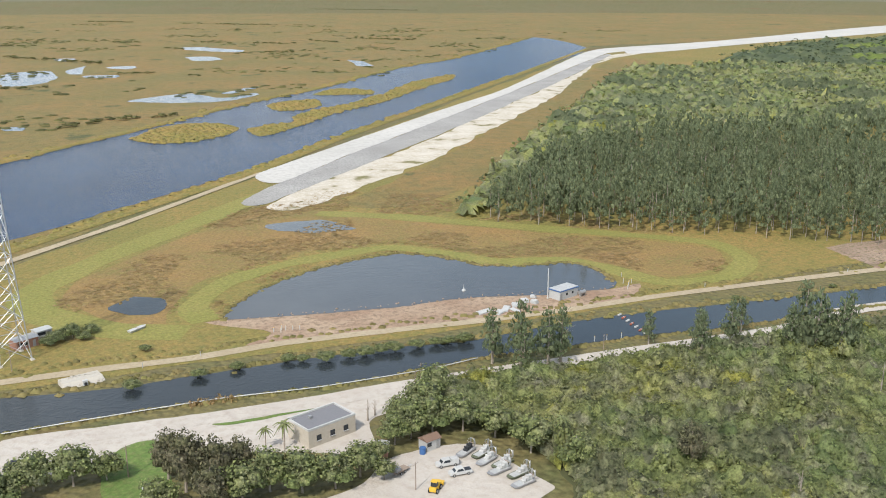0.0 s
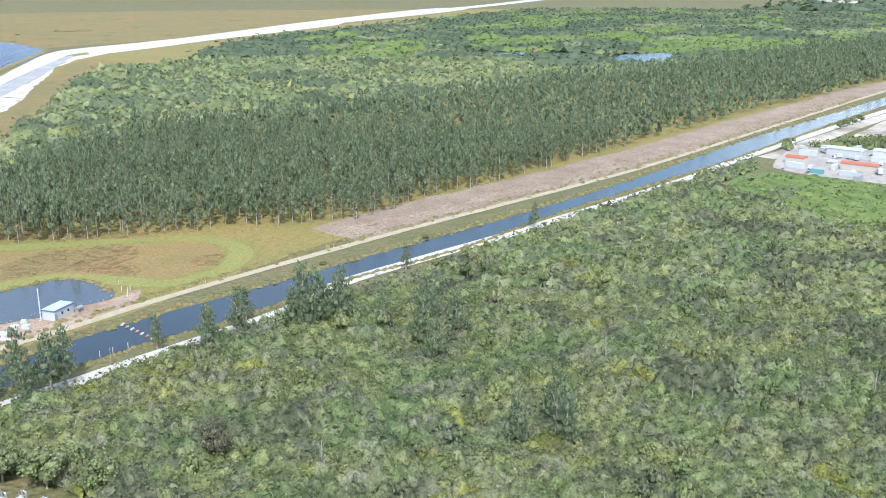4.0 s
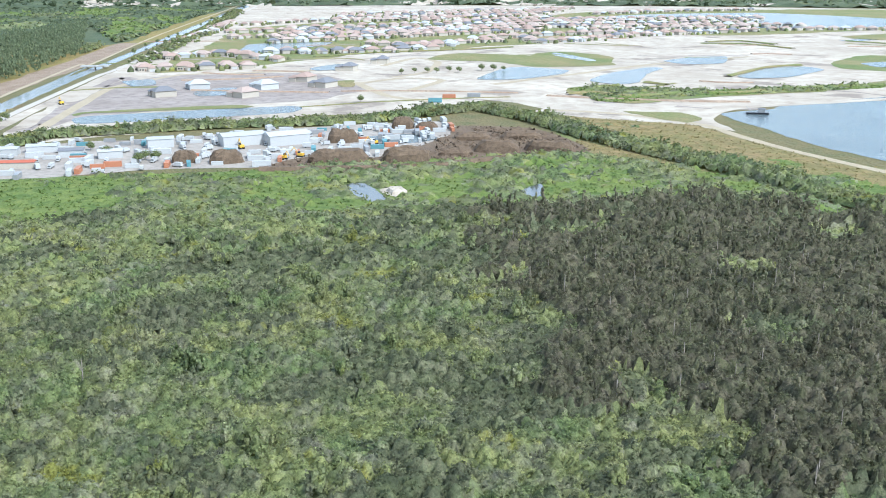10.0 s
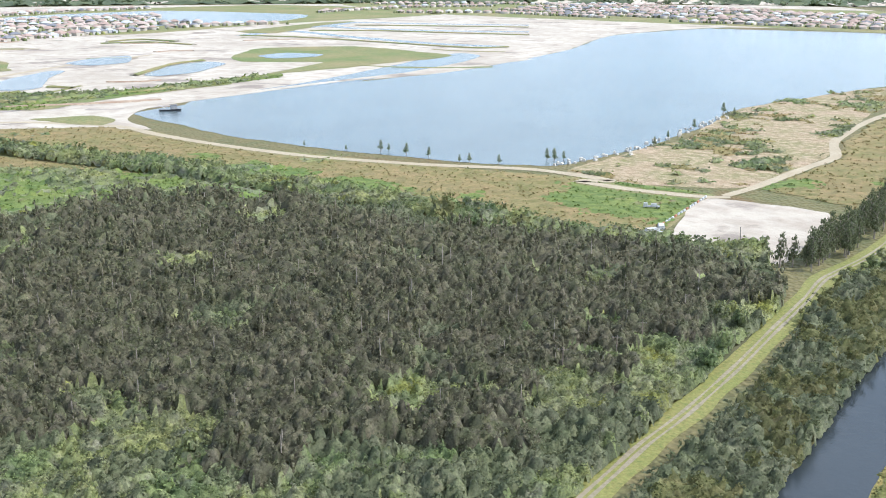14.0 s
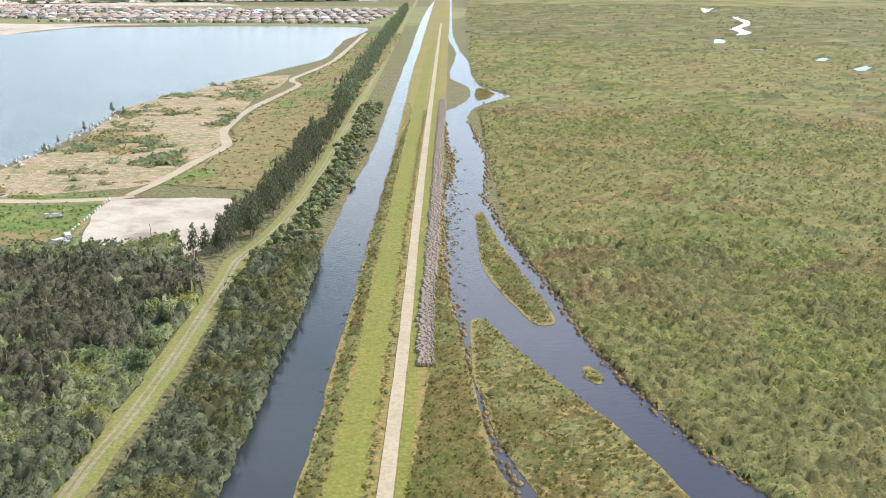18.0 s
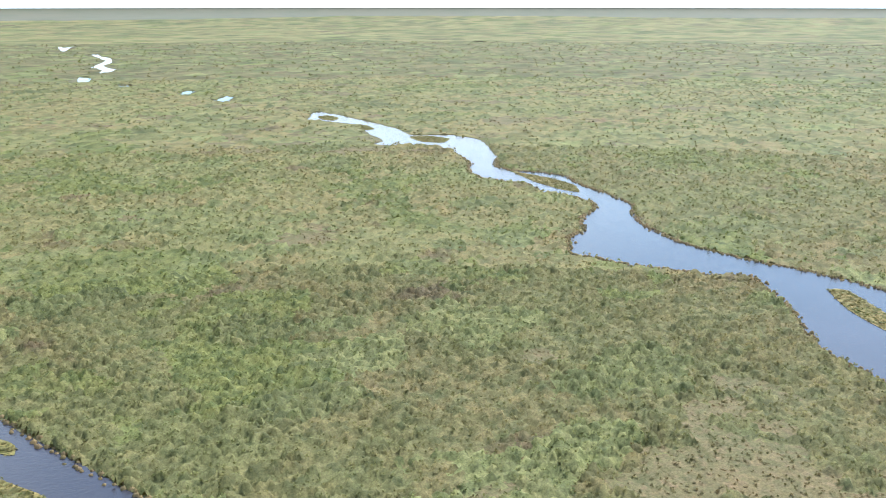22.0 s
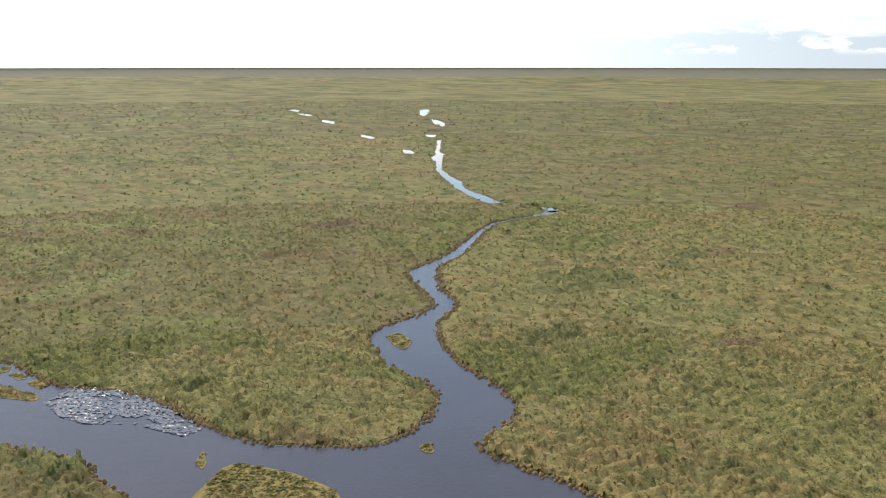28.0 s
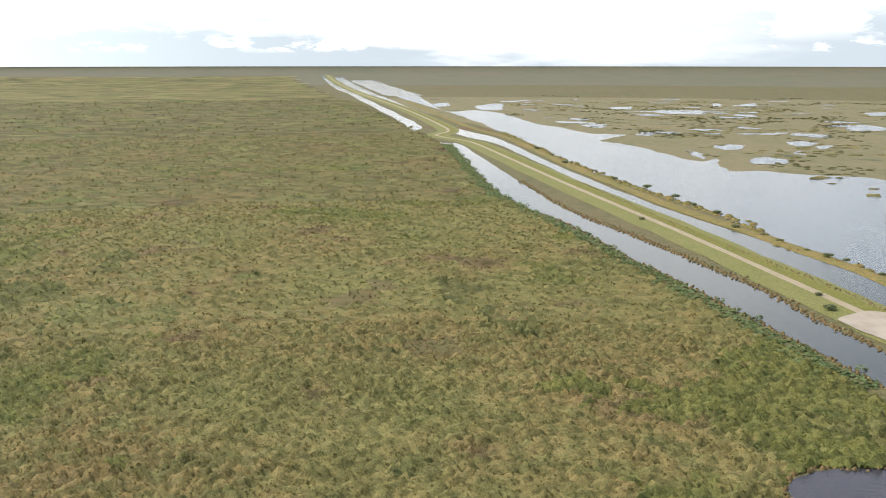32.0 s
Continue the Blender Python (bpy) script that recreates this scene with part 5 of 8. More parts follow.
keep_clear = [GRAVEL_LOT, BOAT_YARD, LAWN]
CANAL_SIDE = [(86, -150), (88, -176), (88, -191), (87, -208), (88, -228), (90, -245), (93, -278), (99, -302), (101, -341), (97, -361), (79, -374), (74, -340), (72, -318), (69, -292), (68, -266), (67, -246), (65, -229), (64, -212), (63, -192), (61, -160)]
def vnoise(x, y, size, seed):
    """Smooth noise between -1 and 1 over the ground, lumps of about size metres."""
    table = np.random.default_rng(seed).uniform(-1, 1, (128, 128))
    u, v = x / size + 500.0, y / size + 500.0
    i, j = np.floor(u).astype(int), np.floor(v).astype(int)
    f, g = u - i, v - j
    f, g = f * f * (3 - 2 * f), g * g * (3 - 2 * g)
    i0, i1, j0, j1 = i % 128, (i + 1) % 128, j % 128, (j + 1) % 128
    return (table[i0, j0] * (1 - f) + table[i1, j0] * f) * (1 - g) + (table[i0, j1] * (1 - f) + table[i1, j1] * f) * g


def heads(x, y, cell, seed, point):
    """Rounded plant heads on a jittered grid: height 0 to 1.3 at each place, and the tint and middle of the plant there."""
    R = np.random.default_rng(seed).uniform(0, 1, (5, 256, 256))
    i, j = np.floor(x / cell).astype(int), np.floor(y / cell).astype(int)
    best, tint, px, py = np.full(x.shape, -1.0), np.zeros(x.shape), x.copy(), y.copy()
    for di in (-1, 0, 1):
        for dj in (-1, 0, 1):
            a, b = (i + di) % 256, (j + dj) % 256
            cx, cy = (i + di + 0.1 + 0.8 * R[0][a, b]) * cell, (j + dj + 0.1 + 0.8 * R[1][a, b]) * cell
            r = cell * (0.42 + 0.36 * R[2][a, b])
            d = ((x - cx) ** 2 + (y - cy) ** 2) / r ** 2
            z = (0.55 + 0.75 * R[3][a, b]) * np.clip(1 - d, 0, None) ** point
            up = z > best
            best, tint = np.where(up, z, best), np.where(up, R[4][a, b], tint)
            px, py = np.where(up, cx, px), np.where(up, cy, py)
    return best, tint, px, py


def thicket(poly, step, where, without, cell, seed, sort, kinds, chips, chip, point=0.55, sub=0.0):
    """A closed stand of plants: a lumpy skin over the ground with loose leaf clumps on it, one mesh a kind.
    sort(x, y): the kind at a plant's middle; kinds: name, material, label, category, base height, head height, leaf lift;
    chips: leaf clumps per square metre, chip: their size."""
    g = np.random.default_rng(seed)
    p = np.asarray(poly, float)
    lo, hi = p.min(0), p.max(0)
    nx, ny = int((hi[0] - lo[0]) / step) + 2, int((hi[1] - lo[1]) / step) + 2
    base_h, head_h, loose = (np.array([k[q] for k in kinds]) for q in (4, 5, 6))

    def open_at(x, y):
        keep = where(x, y)
        keep[keep] &= inside(p, x[keep], y[keep])
        for w in without:
            keep[keep] &= ~inside(w, x[keep], y[keep])
        return keep

    def at(x, y):
        z, tint, cx, cy = heads(x, y, cell, seed, point)
        kind = sort(cx, cy)
        swell = 1.0 + 0.35 * vnoise(cx, cy, 24, seed + 3) + 0.25 * vnoise(cx, cy, 8, seed + 4)
        z = base_h[kind] * np.clip(swell, 0.4, 2) + head_h[kind] * z * swell
        if sub:
            z = z + sub * head_h[kind] * heads(x, y, cell * 0.4, seed + 7, 0.6)[0]
        return z, tint, kind

    x, y = np.meshgrid(lo[0] + step * np.arange(nx), lo[1] + step * np.arange(ny), indexing="ij")
    x, y = x + g.uniform(-0.32, 0.32, x.shape) * step, y + g.uniform(-0.32, 0.32, x.shape) * step
    keep = open_at(x.ravel(), y.ravel()).reshape(x.shape)
    inner = keep.copy()
    for ax in (0, 1):
        for d in (-1, 1):
            inner &= np.roll(keep, d, ax)
    z, tint, kind = (np.zeros(x.shape, t) for t in (float, float, int))
    z[keep], tint[keep], kind[keep] = at(x[keep], y[keep])
    # hollows between the leaves, so that the stand shades itself
    z = z - np.minimum(g.exponential(0.65 * min(step, 2.0), z.shape), 2.4) + min(0.2 * step, 0.4)
    z = np.where(inner, np.maximum(z, 0.22), np.maximum(z * 0.25, 0.2))
    z = z + ground_z(x, y)
    num = np.arange(nx * ny).reshape(nx, ny)
    cell_ok = keep[:-1, :-1] & keep[1:, :-1] & keep[1:, 1:] & keep[:-1, 1:]
    q = np.stack([num[:-1, :-1], num[1:, :-1], num[1:, 1:], num[:-1, 1:]], 2)
    # sprays of five leaf clumps, each spray at its own height
    m = int(chips / 5 * (hi[0] - lo[0]) * (hi[1] - lo[1]))
    cx, cy = g.uniform(lo[0], hi[0], m), g.uniform(lo[1], hi[1], m)
    ok = open_at(cx, cy) if m else np.zeros(0, bool)
    cx, cy = cx[ok], cy[ok]
    if len(cx):
        e = 0.17 * cell
        cz, ct, ck = at(cx, cy)
        out = np.stack([cz - at(cx + e, cy)[0], cz - at(cx, cy + e)[0], np.full(len(cx), e)], 1)
        out[:, :2] = np.clip(out[:, :2], -2 * e, 2 * e)
        out = out / np.linalg.norm(out, axis=1)[:, None] + g.uniform(-0.4, 0.4, out.shape)
        mid = np.stack([cx, cy, cz + ground_z(cx, cy)], 1) + out * (g.uniform(-0.6, 1.0, len(cx)) * loose[ck])[:, None]
        own = np.clip(0.5 * ct + 0.5 * g.uniform(0, 1, len(cx)), 0, 1).repeat(5)
        ck, out = ck.repeat(5), out.repeat(5, 0)
        mid = mid.repeat(5, 0) + g.normal(0, chip * 0.95, (len(ck), 3)) * (1, 1, 0.6)
        nrm = out + g.uniform(-0.8, 0.8, out.shape)
        nrm /= np.linalg.norm(nrm, axis=1)[:, None]
        t = np.cross(nrm, g.normal(0, 1, nrm.shape))
        t /= np.linalg.norm(t, axis=1)[:, None]
        b = np.cross(nrm, t)
        size = (chip * g.uniform(0.5, 1.3, len(ck)))[:, None]
        corners = np.stack([mid + (t * du + b * dv + nrm * dn) * size for du, dv, dn in ((-1, -0.6, -0.3), (0.7, -0.9, 0.05), (1.0, 0.7, -0.3), (-0.6, 0.9, 0.1))], 1)
    for k, (name, material, label, category, *_) in enumerate(kinds):
        f = q[cell_ok & (kind[:-1, :-1] == k)].reshape(-1, 4)
        used, f = np.unique(f, return_inverse=True)
        f = f.reshape(-1, 4)
        V, T = np.stack([x.ravel()[used], y.ravel()[used], z.ravel()[used]], 1), tint.ravel()[used]
        if m and len(cx):
            sel = ck == k
            f = np.concatenate([f, len(V) + np.arange(4 * sel.sum()).reshape(-1, 4)])
            V, T = np.concatenate([V, corners[sel].reshape(-1, 3)]), np.concatenate([T, np.repeat(own[sel], 4)])
        if not len(f):
            continue
        stuff(name, tinted(quads(name, V, f, material), T), label, category)


def ring(near, far):
    def where(x, y):
        r = np.hypot(x, y)
        return (r >= near) & (r < far)
    return where


def wood_kind(x, y):
    mixed = vnoise(x, y, 30, 2) + 0.7 * vnoise(x, y, 11, 5)
    dark = inside(FOREST_DARK, x + 22 * vnoise(x, y, 24, 11), y + 22 * vnoise(x, y, 24, 14))
    kind = np.where(dark, np.where(mixed > -0.45, 1, 0), np.where((mixed > 0.55) & (x * 0.35 - y + 40 > 0), 2, 0))
    return np.where((kind == 0) & (vnoise(x, y, 16, 31) + 0.6 * vnoise(x, y, 7, 33) > np.where(y < 60 - 0.45 * x, 0.25, 0.8)), 2, kind)


WOOD = [("mangrove_thicket", M["leaf"], "dense bright green broadleaf thicket", "thicket", 2.4, 2.1, 0.6),
        ("dark_woodland", M["olive"], "dense dark olive woodland with grey-brown crowns", "woodland", 3.8, 3.2, 0.9),
        ("grey_thicket", M["greyleaf"], "grey-green and brownish trees in the thicket", "thicket", 2.6, 2.6, 0.7)]
thicket(WOODLAND, 2.6, ring(0, 178), keep_clear, 3.2, 41, wood_kind, WOOD, 0.25, 0.5)
thicket(WOODLAND, 0.95, ring(176, 330), keep_clear, 2.9, 41, wood_kind, WOOD, 5.4, 0.22)
thicket(WOODLAND, 1.6, ring(328, 700), keep_clear, 3.1, 41, wood_kind, WOOD, 1.2, 0.4)
taller = scatter(WOODLAND, 8.5, keep_clear)
taller = taller[(wood_kind(taller[:, 0], taller[:, 1]) != 1) & (np.hypot(taller[:, 0], taller[:, 1]) < 420) & (patchy(taller, 30, 4.0) > 0.1)]
stuff("mangrove_crowns", grow("mangrove_crowns", BROAD, taller, 2.2, 6.4, M["leaf"], spread=0.35, smooth=True), "taller broadleaf crowns rising from the thicket", "trees")
columns = scatter(WOODLAND, 7.5, keep_clear)
columns = columns[wood_kind(columns[:, 0], columns[:, 1]) == 1]
stuff("dark_crowns", grow("dark_crowns", COLUMN, columns, 1.6, 9.2, M["olive"], spread=0.3, smooth=True), "taller narrow brown-green crowns of the dark woodland", "trees")
stuff("woodland_stems", grow("woodland_stems", [STEM], columns[::3], 0.13, 9.0, M["bark"]), "thin pale stems in dark woodland", "stems")

thicket(CANAL_SIDE, 1.1, ring(0, 420), [], 3.2, 43, lambda x, y: np.where(vnoise(x, y, 9, 3) > -0.1, 1, 0),
        [("canal_thicket", M["bush"], "dark green thicket on the canal bank", "thicket", 2.2, 2.8, 0.4), ("canal_thicket_grey", M["greyleaf"], "grey-olive bushes on the canal bank", "thicket", 2.2, 2.8, 0.4)], 4.0, 0.27)

FRONT = [(200, 345), (330, 450), (480, 520), (800, 400), (1207, 300), (2006, 78), (1153, 60), (354, 200)]
pines = scatter(CASUARINA, 5.2)
pines = pines[inside(FRONT, pines[:, 0], pines[:, 1])]
far_pine = np.hypot(pines[:, 0], pines[:, 1]) > 640
thin = rng.random(len(pines)) < 0.5
pines, far_pine = pines[thin | ~far_pine], far_pine[thin | ~far_pine]
stuff("casuarina_forest_far", grow("casuarina_forest_far", NEEDLE_FAR, pines[far_pine][::2], 3.9, 16.0, M["needle"], smooth=True), "tall grey-green casuarina forest with bare pale trunks", "forest")
stuff("casuarina_forest", grow("casuarina_forest", NEEDLE, pines[~far_pine], 2.5, 16.5, M["needle"], smooth=True, spread=0.36), "tall grey-green casuarina forest with bare pale trunks", "forest")
stuff("casuarina_stems", grow("casuarina_stems", [STEM], pines[~far_pine][::2], 0.13, 11.5, M["bark"]), "bare pale casuarina trunks", "trunks")
thicket(CASUARINA, 3.3, ring(0, 1500), [FRONT], 6.0, 45, lambda x, y: np.where(vnoise(x, y, 40, 3) + 0.6 * vnoise(x, y, 14, 4) > 0.35, 1, 0),
        [("north_thicket", M["leaf"], "lower green broadleaf thicket behind the casuarinas", "thicket", 3.0, 4.5, 0.6), ("north_thicket_dark", M["needle"], "grey-green trees in the northern thicket", "thicket", 4.0, 5.5, 0.6)], 0.10, 1.0)
SCRUB_ALL = [(960, 940), (1257, 1090), (2000, 1180), (2600, 1210), (2800, 700), (2880, 100), (2850, -262), (2300, -140), (1700, -15), (1560, 15), (1400, 250), (1300, 300), (1060, 430), (1020, 740)]
thicket(SCRUB_ALL, 8.0, ring(0, 2900), [CASUARINA, FAR_POND, FAR_POND2], 15.0, 48, lambda x, y: np.where(vnoise(x, y * 1.6, 130, 3) + 0.6 * vnoise(x, y, 45, 4) > 0.30, 1, np.where(vnoise(x, y, 90, 9) > 0.35, 2, 0)),
        [("far_thicket", M["scrub_leaf"], "distant dark green scrub woods", "thicket", 1.5, 5.0, 2.0), ("far_meadow", M["rank"], "distant bright green clearings", "grass", 0.3, 0.6, 0.5), ("far_grove", M["leaf"], "distant green broadleaf groves", "thicket", 1.5, 4.5, 2.0)], 0.03, 1.4)
SUBURB_FAR = [(2900, -330), (2830, -900), (2500, -1600), (2000, -2250), (1200, -2720), (420, -2900), (320, -4300), (1500, -4200), (2800, -3300), (3900, -2000), (4300, -400), (4200, 600), (2900, 700)]
thicket(SUBURB_FAR, 26.0, ring(0, 4500), [], 45.0, 49, lambda x, y: (vnoise(x, y, 120, 3) + 0.6 * vnoise(x, y, 45, 4) > 0.5).astype(int),
        [("horizon_woods", M["scrub_leaf"], "distant dark green woods towards the horizon", "woods", 2.0, 8.0, 4.0), ("horizon_fields", M["sand"], "distant pale fields", "fields", 0.2, 0.3, 0.3)], 0.002, 6.0)

# marsh shrubs, larger patches with distance
wet = [RIVER, RIVER_D, CANAL_G, POND_SE, LEVEE_C, [(-204, 300), (-1168, 590), (-4300, 1480), (-4300, 1800), (-204, 900)]]
marsh_all = [(-20, -200), (0, -330), (20, -560), (40, -800), (75, -1300), (120, -2000), (300, -4600), (-2400, -4200), (-4300, -2200), (-4700, 0), (-4400, 1400), (-2300, 900), (-1400, 640), (-1147, 560),
             (-750, 405), (-451, 326), (-219, 266), (-140, 235), (-140, 150), (-190, 60), (-190, -60), (-90, -120), (-40, -140)]
WATERS = wet + [UPSTREAM] + BROOK + DASHES


def seen_near(x, y):
    """How far out the close growth of the marsh begins, by bearing."""
    return np.interp(np.degrees(np.arctan2(x, y)) % 360, (180, 232, 240, 250, 330), (182, 194, 232, 226, 220))


def zone(near, far):
    def where(x, y):
        r, n = np.hypot(x, y), seen_near(x, y)
        return (r >= (n if near is None else np.maximum(near, n - 2))) & (r < far)
    return where


def marsh_kind(x, y):
    broad = vnoise(x, y, 85, 71) + 0.6 * vnoise(x, y, 30, 72) + 0.35 * vnoise(x, y, 10, 73)
    sage = vnoise(x, y * 1.4, 48, 74) + 0.7 * vnoise(x, y, 15, 75)
    kind = np.where(sage > 0.50 + 0.35 * (np.degrees(np.arctan2(x, y)) % 360 > 255), 1, 0)
    kind = np.where(broad > 1.0, 2, kind)
    return np.where((kind == 0) & (broad < -0.62), 3, kind)


MARSH = [("marsh_shrubs", M["shrub"], "dense low olive marsh shrubs", "shrubs", 0.15, 1.9, 0.4), ("sage_shrubs", M["sage"], "grey-green taller marsh bushes", "shrubs", 0.25, 2.2, 0.45),
         ("marsh_sedge", M["sedge"], "patches of rust-brown sedge in the marsh", "sedge", 0.3, 0.35, 0.2), ("fresh_shrubs", M["fresh"], "fresh yellow-green marsh shrubs", "shrubs", 0.15, 1.9, 0.4)]
thicket(marsh_all, 3.0, lambda x, y: np.hypot(x, y) < seen_near(x, y), WATERS, 3.4, 61, marsh_kind, MARSH, 0.06, 0.5)
thicket(marsh_all, 1.05, zone(None, 400), WATERS, 2.9, 61, marsh_kind, MARSH, 1.3, 0.25)
thicket(marsh_all, 2.1, zone(397, 760), WATERS, 3.4, 62, marsh_kind, MARSH, 0.3, 0.42)
thicket(marsh_all, 4.6, zone(752, 1450), WATERS, 8.0, 63, marsh_kind, [k[:6] + (0.45,) for k in MARSH], 0.035, 0.7)
thicket(marsh_all, 13.0, zone(1430, 2700), wet + BROOK + DASHES, 20.0, 64, marsh_kind, [k[:5] + (1.8, 0.5) for k in MARSH], 0.005, 1.3)
thicket(marsh_all, 38.0, zone(2660, 4700), wet, 60.0, 65, marsh_kind, [k[:5] + (2.0, 0.5) for k in MARSH], 0.0, 4.5)


# reeds on the banks
def along(outline, step, out, closed=True, spread=1.0):
    line = curve(outline, 5, closed, 0)
    if closed:
        line = np.vstack([line, line[:1]])
    seg = np.hypot(*np.diff(line, axis=0).T)
    total = np.concatenate([[0], np.cumsum(seg)])
    at = np.arange(0, total[-1], step)
    x, y = np.interp(at, total, line[:, 0]), np.interp(at, total, line[:, 1])
    dx, dy = np.gradient(x), np.gradient(y)
    s = np.hypot(dx, dy) + 1e-9
    k = out + rng.normal(0, spread, len(at))
    return np.column_stack([x - dy / s * k, y + dx / s * k])


def near_only(p, most):
    return p[np.hypot(p[:, 0], p[:, 1]) < most]


reeds = [near_only(along(o, 1.7, 0.0), 700) for o in (RIVER, RIVER, CANAL_G, RIVER_D, POND_SE)]
reeds += [near_only(along(CANAL_H[:9], 2.0, -1, False, 1.5), 900), near_only(along(CANAL_G[9:17], 1.6, -2.0, False, 1.5), 900)]
stuff("bank_reeds", grow("bank_reeds", TUSSOCK, np.vstack(reeds), 0.8, 0.8, M["reed"]), "rust-brown reeds along the water's edge", "reeds")
isle_grass = [scatter(o, 1.7, []) for o in [ISLET, SHOAL, ISLE_C, ISLET2, ISLET3, TUFT, ISLE_R1, ISLE_R2, ISLE_R3, ISLE_R4, ISLE_N] + ISLE_TUFTS]
stuff("island_grass", grow("island_grass", SHRUB, np.vstack(isle_grass), 1.3, 0.75, M["rust"], smooth=True), "rough rust-brown grass on the river islands", "grass")
LEVEE_TOE = [(-1, -165), (23, -165), (25, -250), (29, -300), (34, -385), (28, -341), (23, -305), (19, -290), (15, -260), (11, -237), (8, -215), (2, -190)]
LEVEE_BANK = beside(LEVEE_C_ROAD[:5], 13.5) + [(74, -537), (65, -420), (54, -296), (47, -190), (46, -172)]
REEDY = [("bank_grass", M["rust"], "rough rust-brown grass on island and bank", "grass", 0.28, 0.5, 0.25), ("bank_weeds", M["levee_weed"], "olive-green weeds on island and bank", "weeds", 0.28, 0.6, 0.25)]
for k, (outline, greener) in enumerate(((ISLE_A, 0.1), (ISLE_B, 0.15), (LEVEE_TOE, 0.35), (LEVEE_BANK, -0.15))):
    thicket(outline, 0.9, ring(0, 900), [], 1.9, 80 + k, lambda x, y: (vnoise(x, y, 13, 5) + 0.6 * vnoise(x, y, 5, 6) > greener).astype(int), REEDY, 2.2, 0.22)
lagoon_grass = [scatter(o, 5.0, []) for o in (WEST_ISLES_A, WEST_ISLES_B, WEST_ISLES_C, WEST_ISLES_D)] + [along(WEST_RIDGE, 4.0, 0, False, 3.0)]
lagoon_grass += [along([(-15, 376), (38, 421), (125, 486), (190, 536), (279, 618), (416, 733), (608, 897)], 2.5, 3, False, 1.5), near_only(along(BIG_WATER[:8], 4, 0, False, 3), 1500)]
stuff("lagoon_reeds", grow("lagoon_reeds", TUSSOCK, np.vstack(lagoon_grass), 3.0, 1.2, M["meadow"]), "tawny reeds on lagoon islands and banks", "reeds")
verge = [along(CANAL_N[:9] + CANAL_N[10:16], 1.6, 2.5, False, 1.6), along(CANAL_S[:16], 1.8, -1.0, False, 0.5), along(POND[:12], 1.6, 0.5, False, 0.6), along(NORTH_ROAD[:9] + NORTH_ROAD[11:17], 2.2, 5, False, 2)]
stuff("canal_verge", grow("canal_verge", TUSSOCK, np.vstack(verge), 1.3, 0.7, M["grass_tuft"]), "rough tawny grass on the canal banks", "grass")
levee_weeds = [along(LEVEE_C_ROAD[:5], 1.2, 4.0, False, 0.7), along(CANAL_C_E[1:5], 1.2, -2.5, False, 1.6), along([(22, -240), (27, -300), (33, -400), (48, -600)], 1.0, -3.0, False, 3.0)]
stuff("levee_weeds", grow("levee_weeds", SHRUB, near_only(np.vstack(levee_weeds), 800), 1.1, 0.5, M["rust"], smooth=True), "rust-brown weeds along the levee", "weeds")
thicket(beside(BELT_A, 15) + beside(BELT_A, -13)[::-1], 1.7, ring(0, 1200), [YARD, MULCH], 4.2, 46, lambda x, y: (vnoise(x, y, 14, 3) > 0.7).astype(int),
        [("tree_belt", M["leaf"], "dense green belt of bushes along a ditch", "tree belt", 2.2, 3.2, 0.8), ("tree_belt_dark", M["bush"], "dark green bushes in the ditch belt", "tree belt", 2.0, 3.4, 0.8)], 1.3, 0.45)
LAKE_STRIP = [(843, -384), (861, -419), (839, -443), (805, -478), (792, -548), (793, -700), (762, -674), (756, -523), (761, -453), (740, -387), (756, -369)]
thicket(LAKE_STRIP, 2.6, ring(0, 1500), [], 6.0, 50, lambda x, y: (vnoise(x, y, 30, 3) > 0.1).astype(int),
        [("lake_bushes", M["leaf"], "green bushes on the bank behind the lake road", "bushes", 0.4, 2.4, 0.6), ("lake_weeds", M["rank"], "green weeds on the bank behind the lake road", "grass", 0.25, 0.5, 0.3)], 0.25, 0.7)
bank_bush = np.vstack([along(DIRT_TRACK[7:11], 3.2, k, False, 2.5) for k in (-8, -14)])
stuff("canal_bushes", grow("canal_bushes", BROAD_FAR, near_only(bank_bush, 1500), 2.6, 4.0, M["leaf"], smooth=True), "green bushes between track and canal", "bushes")
row = np.vstack([along(DIRT_TRACK[7:], 4.5, k, False, 2.0) for k in (9, 15)])
rr = np.hypot(row[:, 0], row[:, 1])
far_row = row[(rr > 760) & (rr < 2400)]
stuff("casuarina_row_far", grow("casuarina_row_far", NEEDLE_FAR, far_row, 2.8, 14.0, M["needle"], smooth=True), "distant row of grey casuarinas along the track", "trees")
thicket(ROUGH, 1.9, lambda x, y: vnoise(x, y, 34, 4) + 0.8 * vnoise(x, y, 9, 5) + 0.25 * np.clip((y + 640) / 150, -1, 1) > 0.12, [], 3.6, 51, lambda x, y: np.where(vnoise(x, y, 14, 7) > -0.1, 0, 1),
        [("waste_bushes", M["leaf"], "low green bushes on the waste land", "bushes", 0.3, 1.7, 0.5), ("waste_weeds", M["dryweed"], "tan and olive weeds on the waste land", "weeds", 0.2, 0.5, 0.3)], 0.6, 0.42)
TRACK_FIELD = [(186, -478), (183, -545), (181, -592), (199, -649), (208, -749), (204, -898), (221, -951), (216, -1133), (250, -1585), (195, -1585), (150, -1000), (137, -774), (122, -600), (117, -510), (118, -440), (140, -470)]
thicket(TRACK_FIELD, 2.6, ring(0, 1700), [], 5.0, 53, lambda x, y: (vnoise(x, y, 45, 7) + 0.6 * vnoise(x, y, 14, 8) > 0.4).astype(int),
        [("track_weeds", M["dryweed"], "tan grass between fill road and track", "grass", 0.22, 0.3, 0.2), ("track_grass", M["rank"], "green grass between fill road and track", "grass", 0.22, 0.4, 0.2)], 0.2, 0.5)
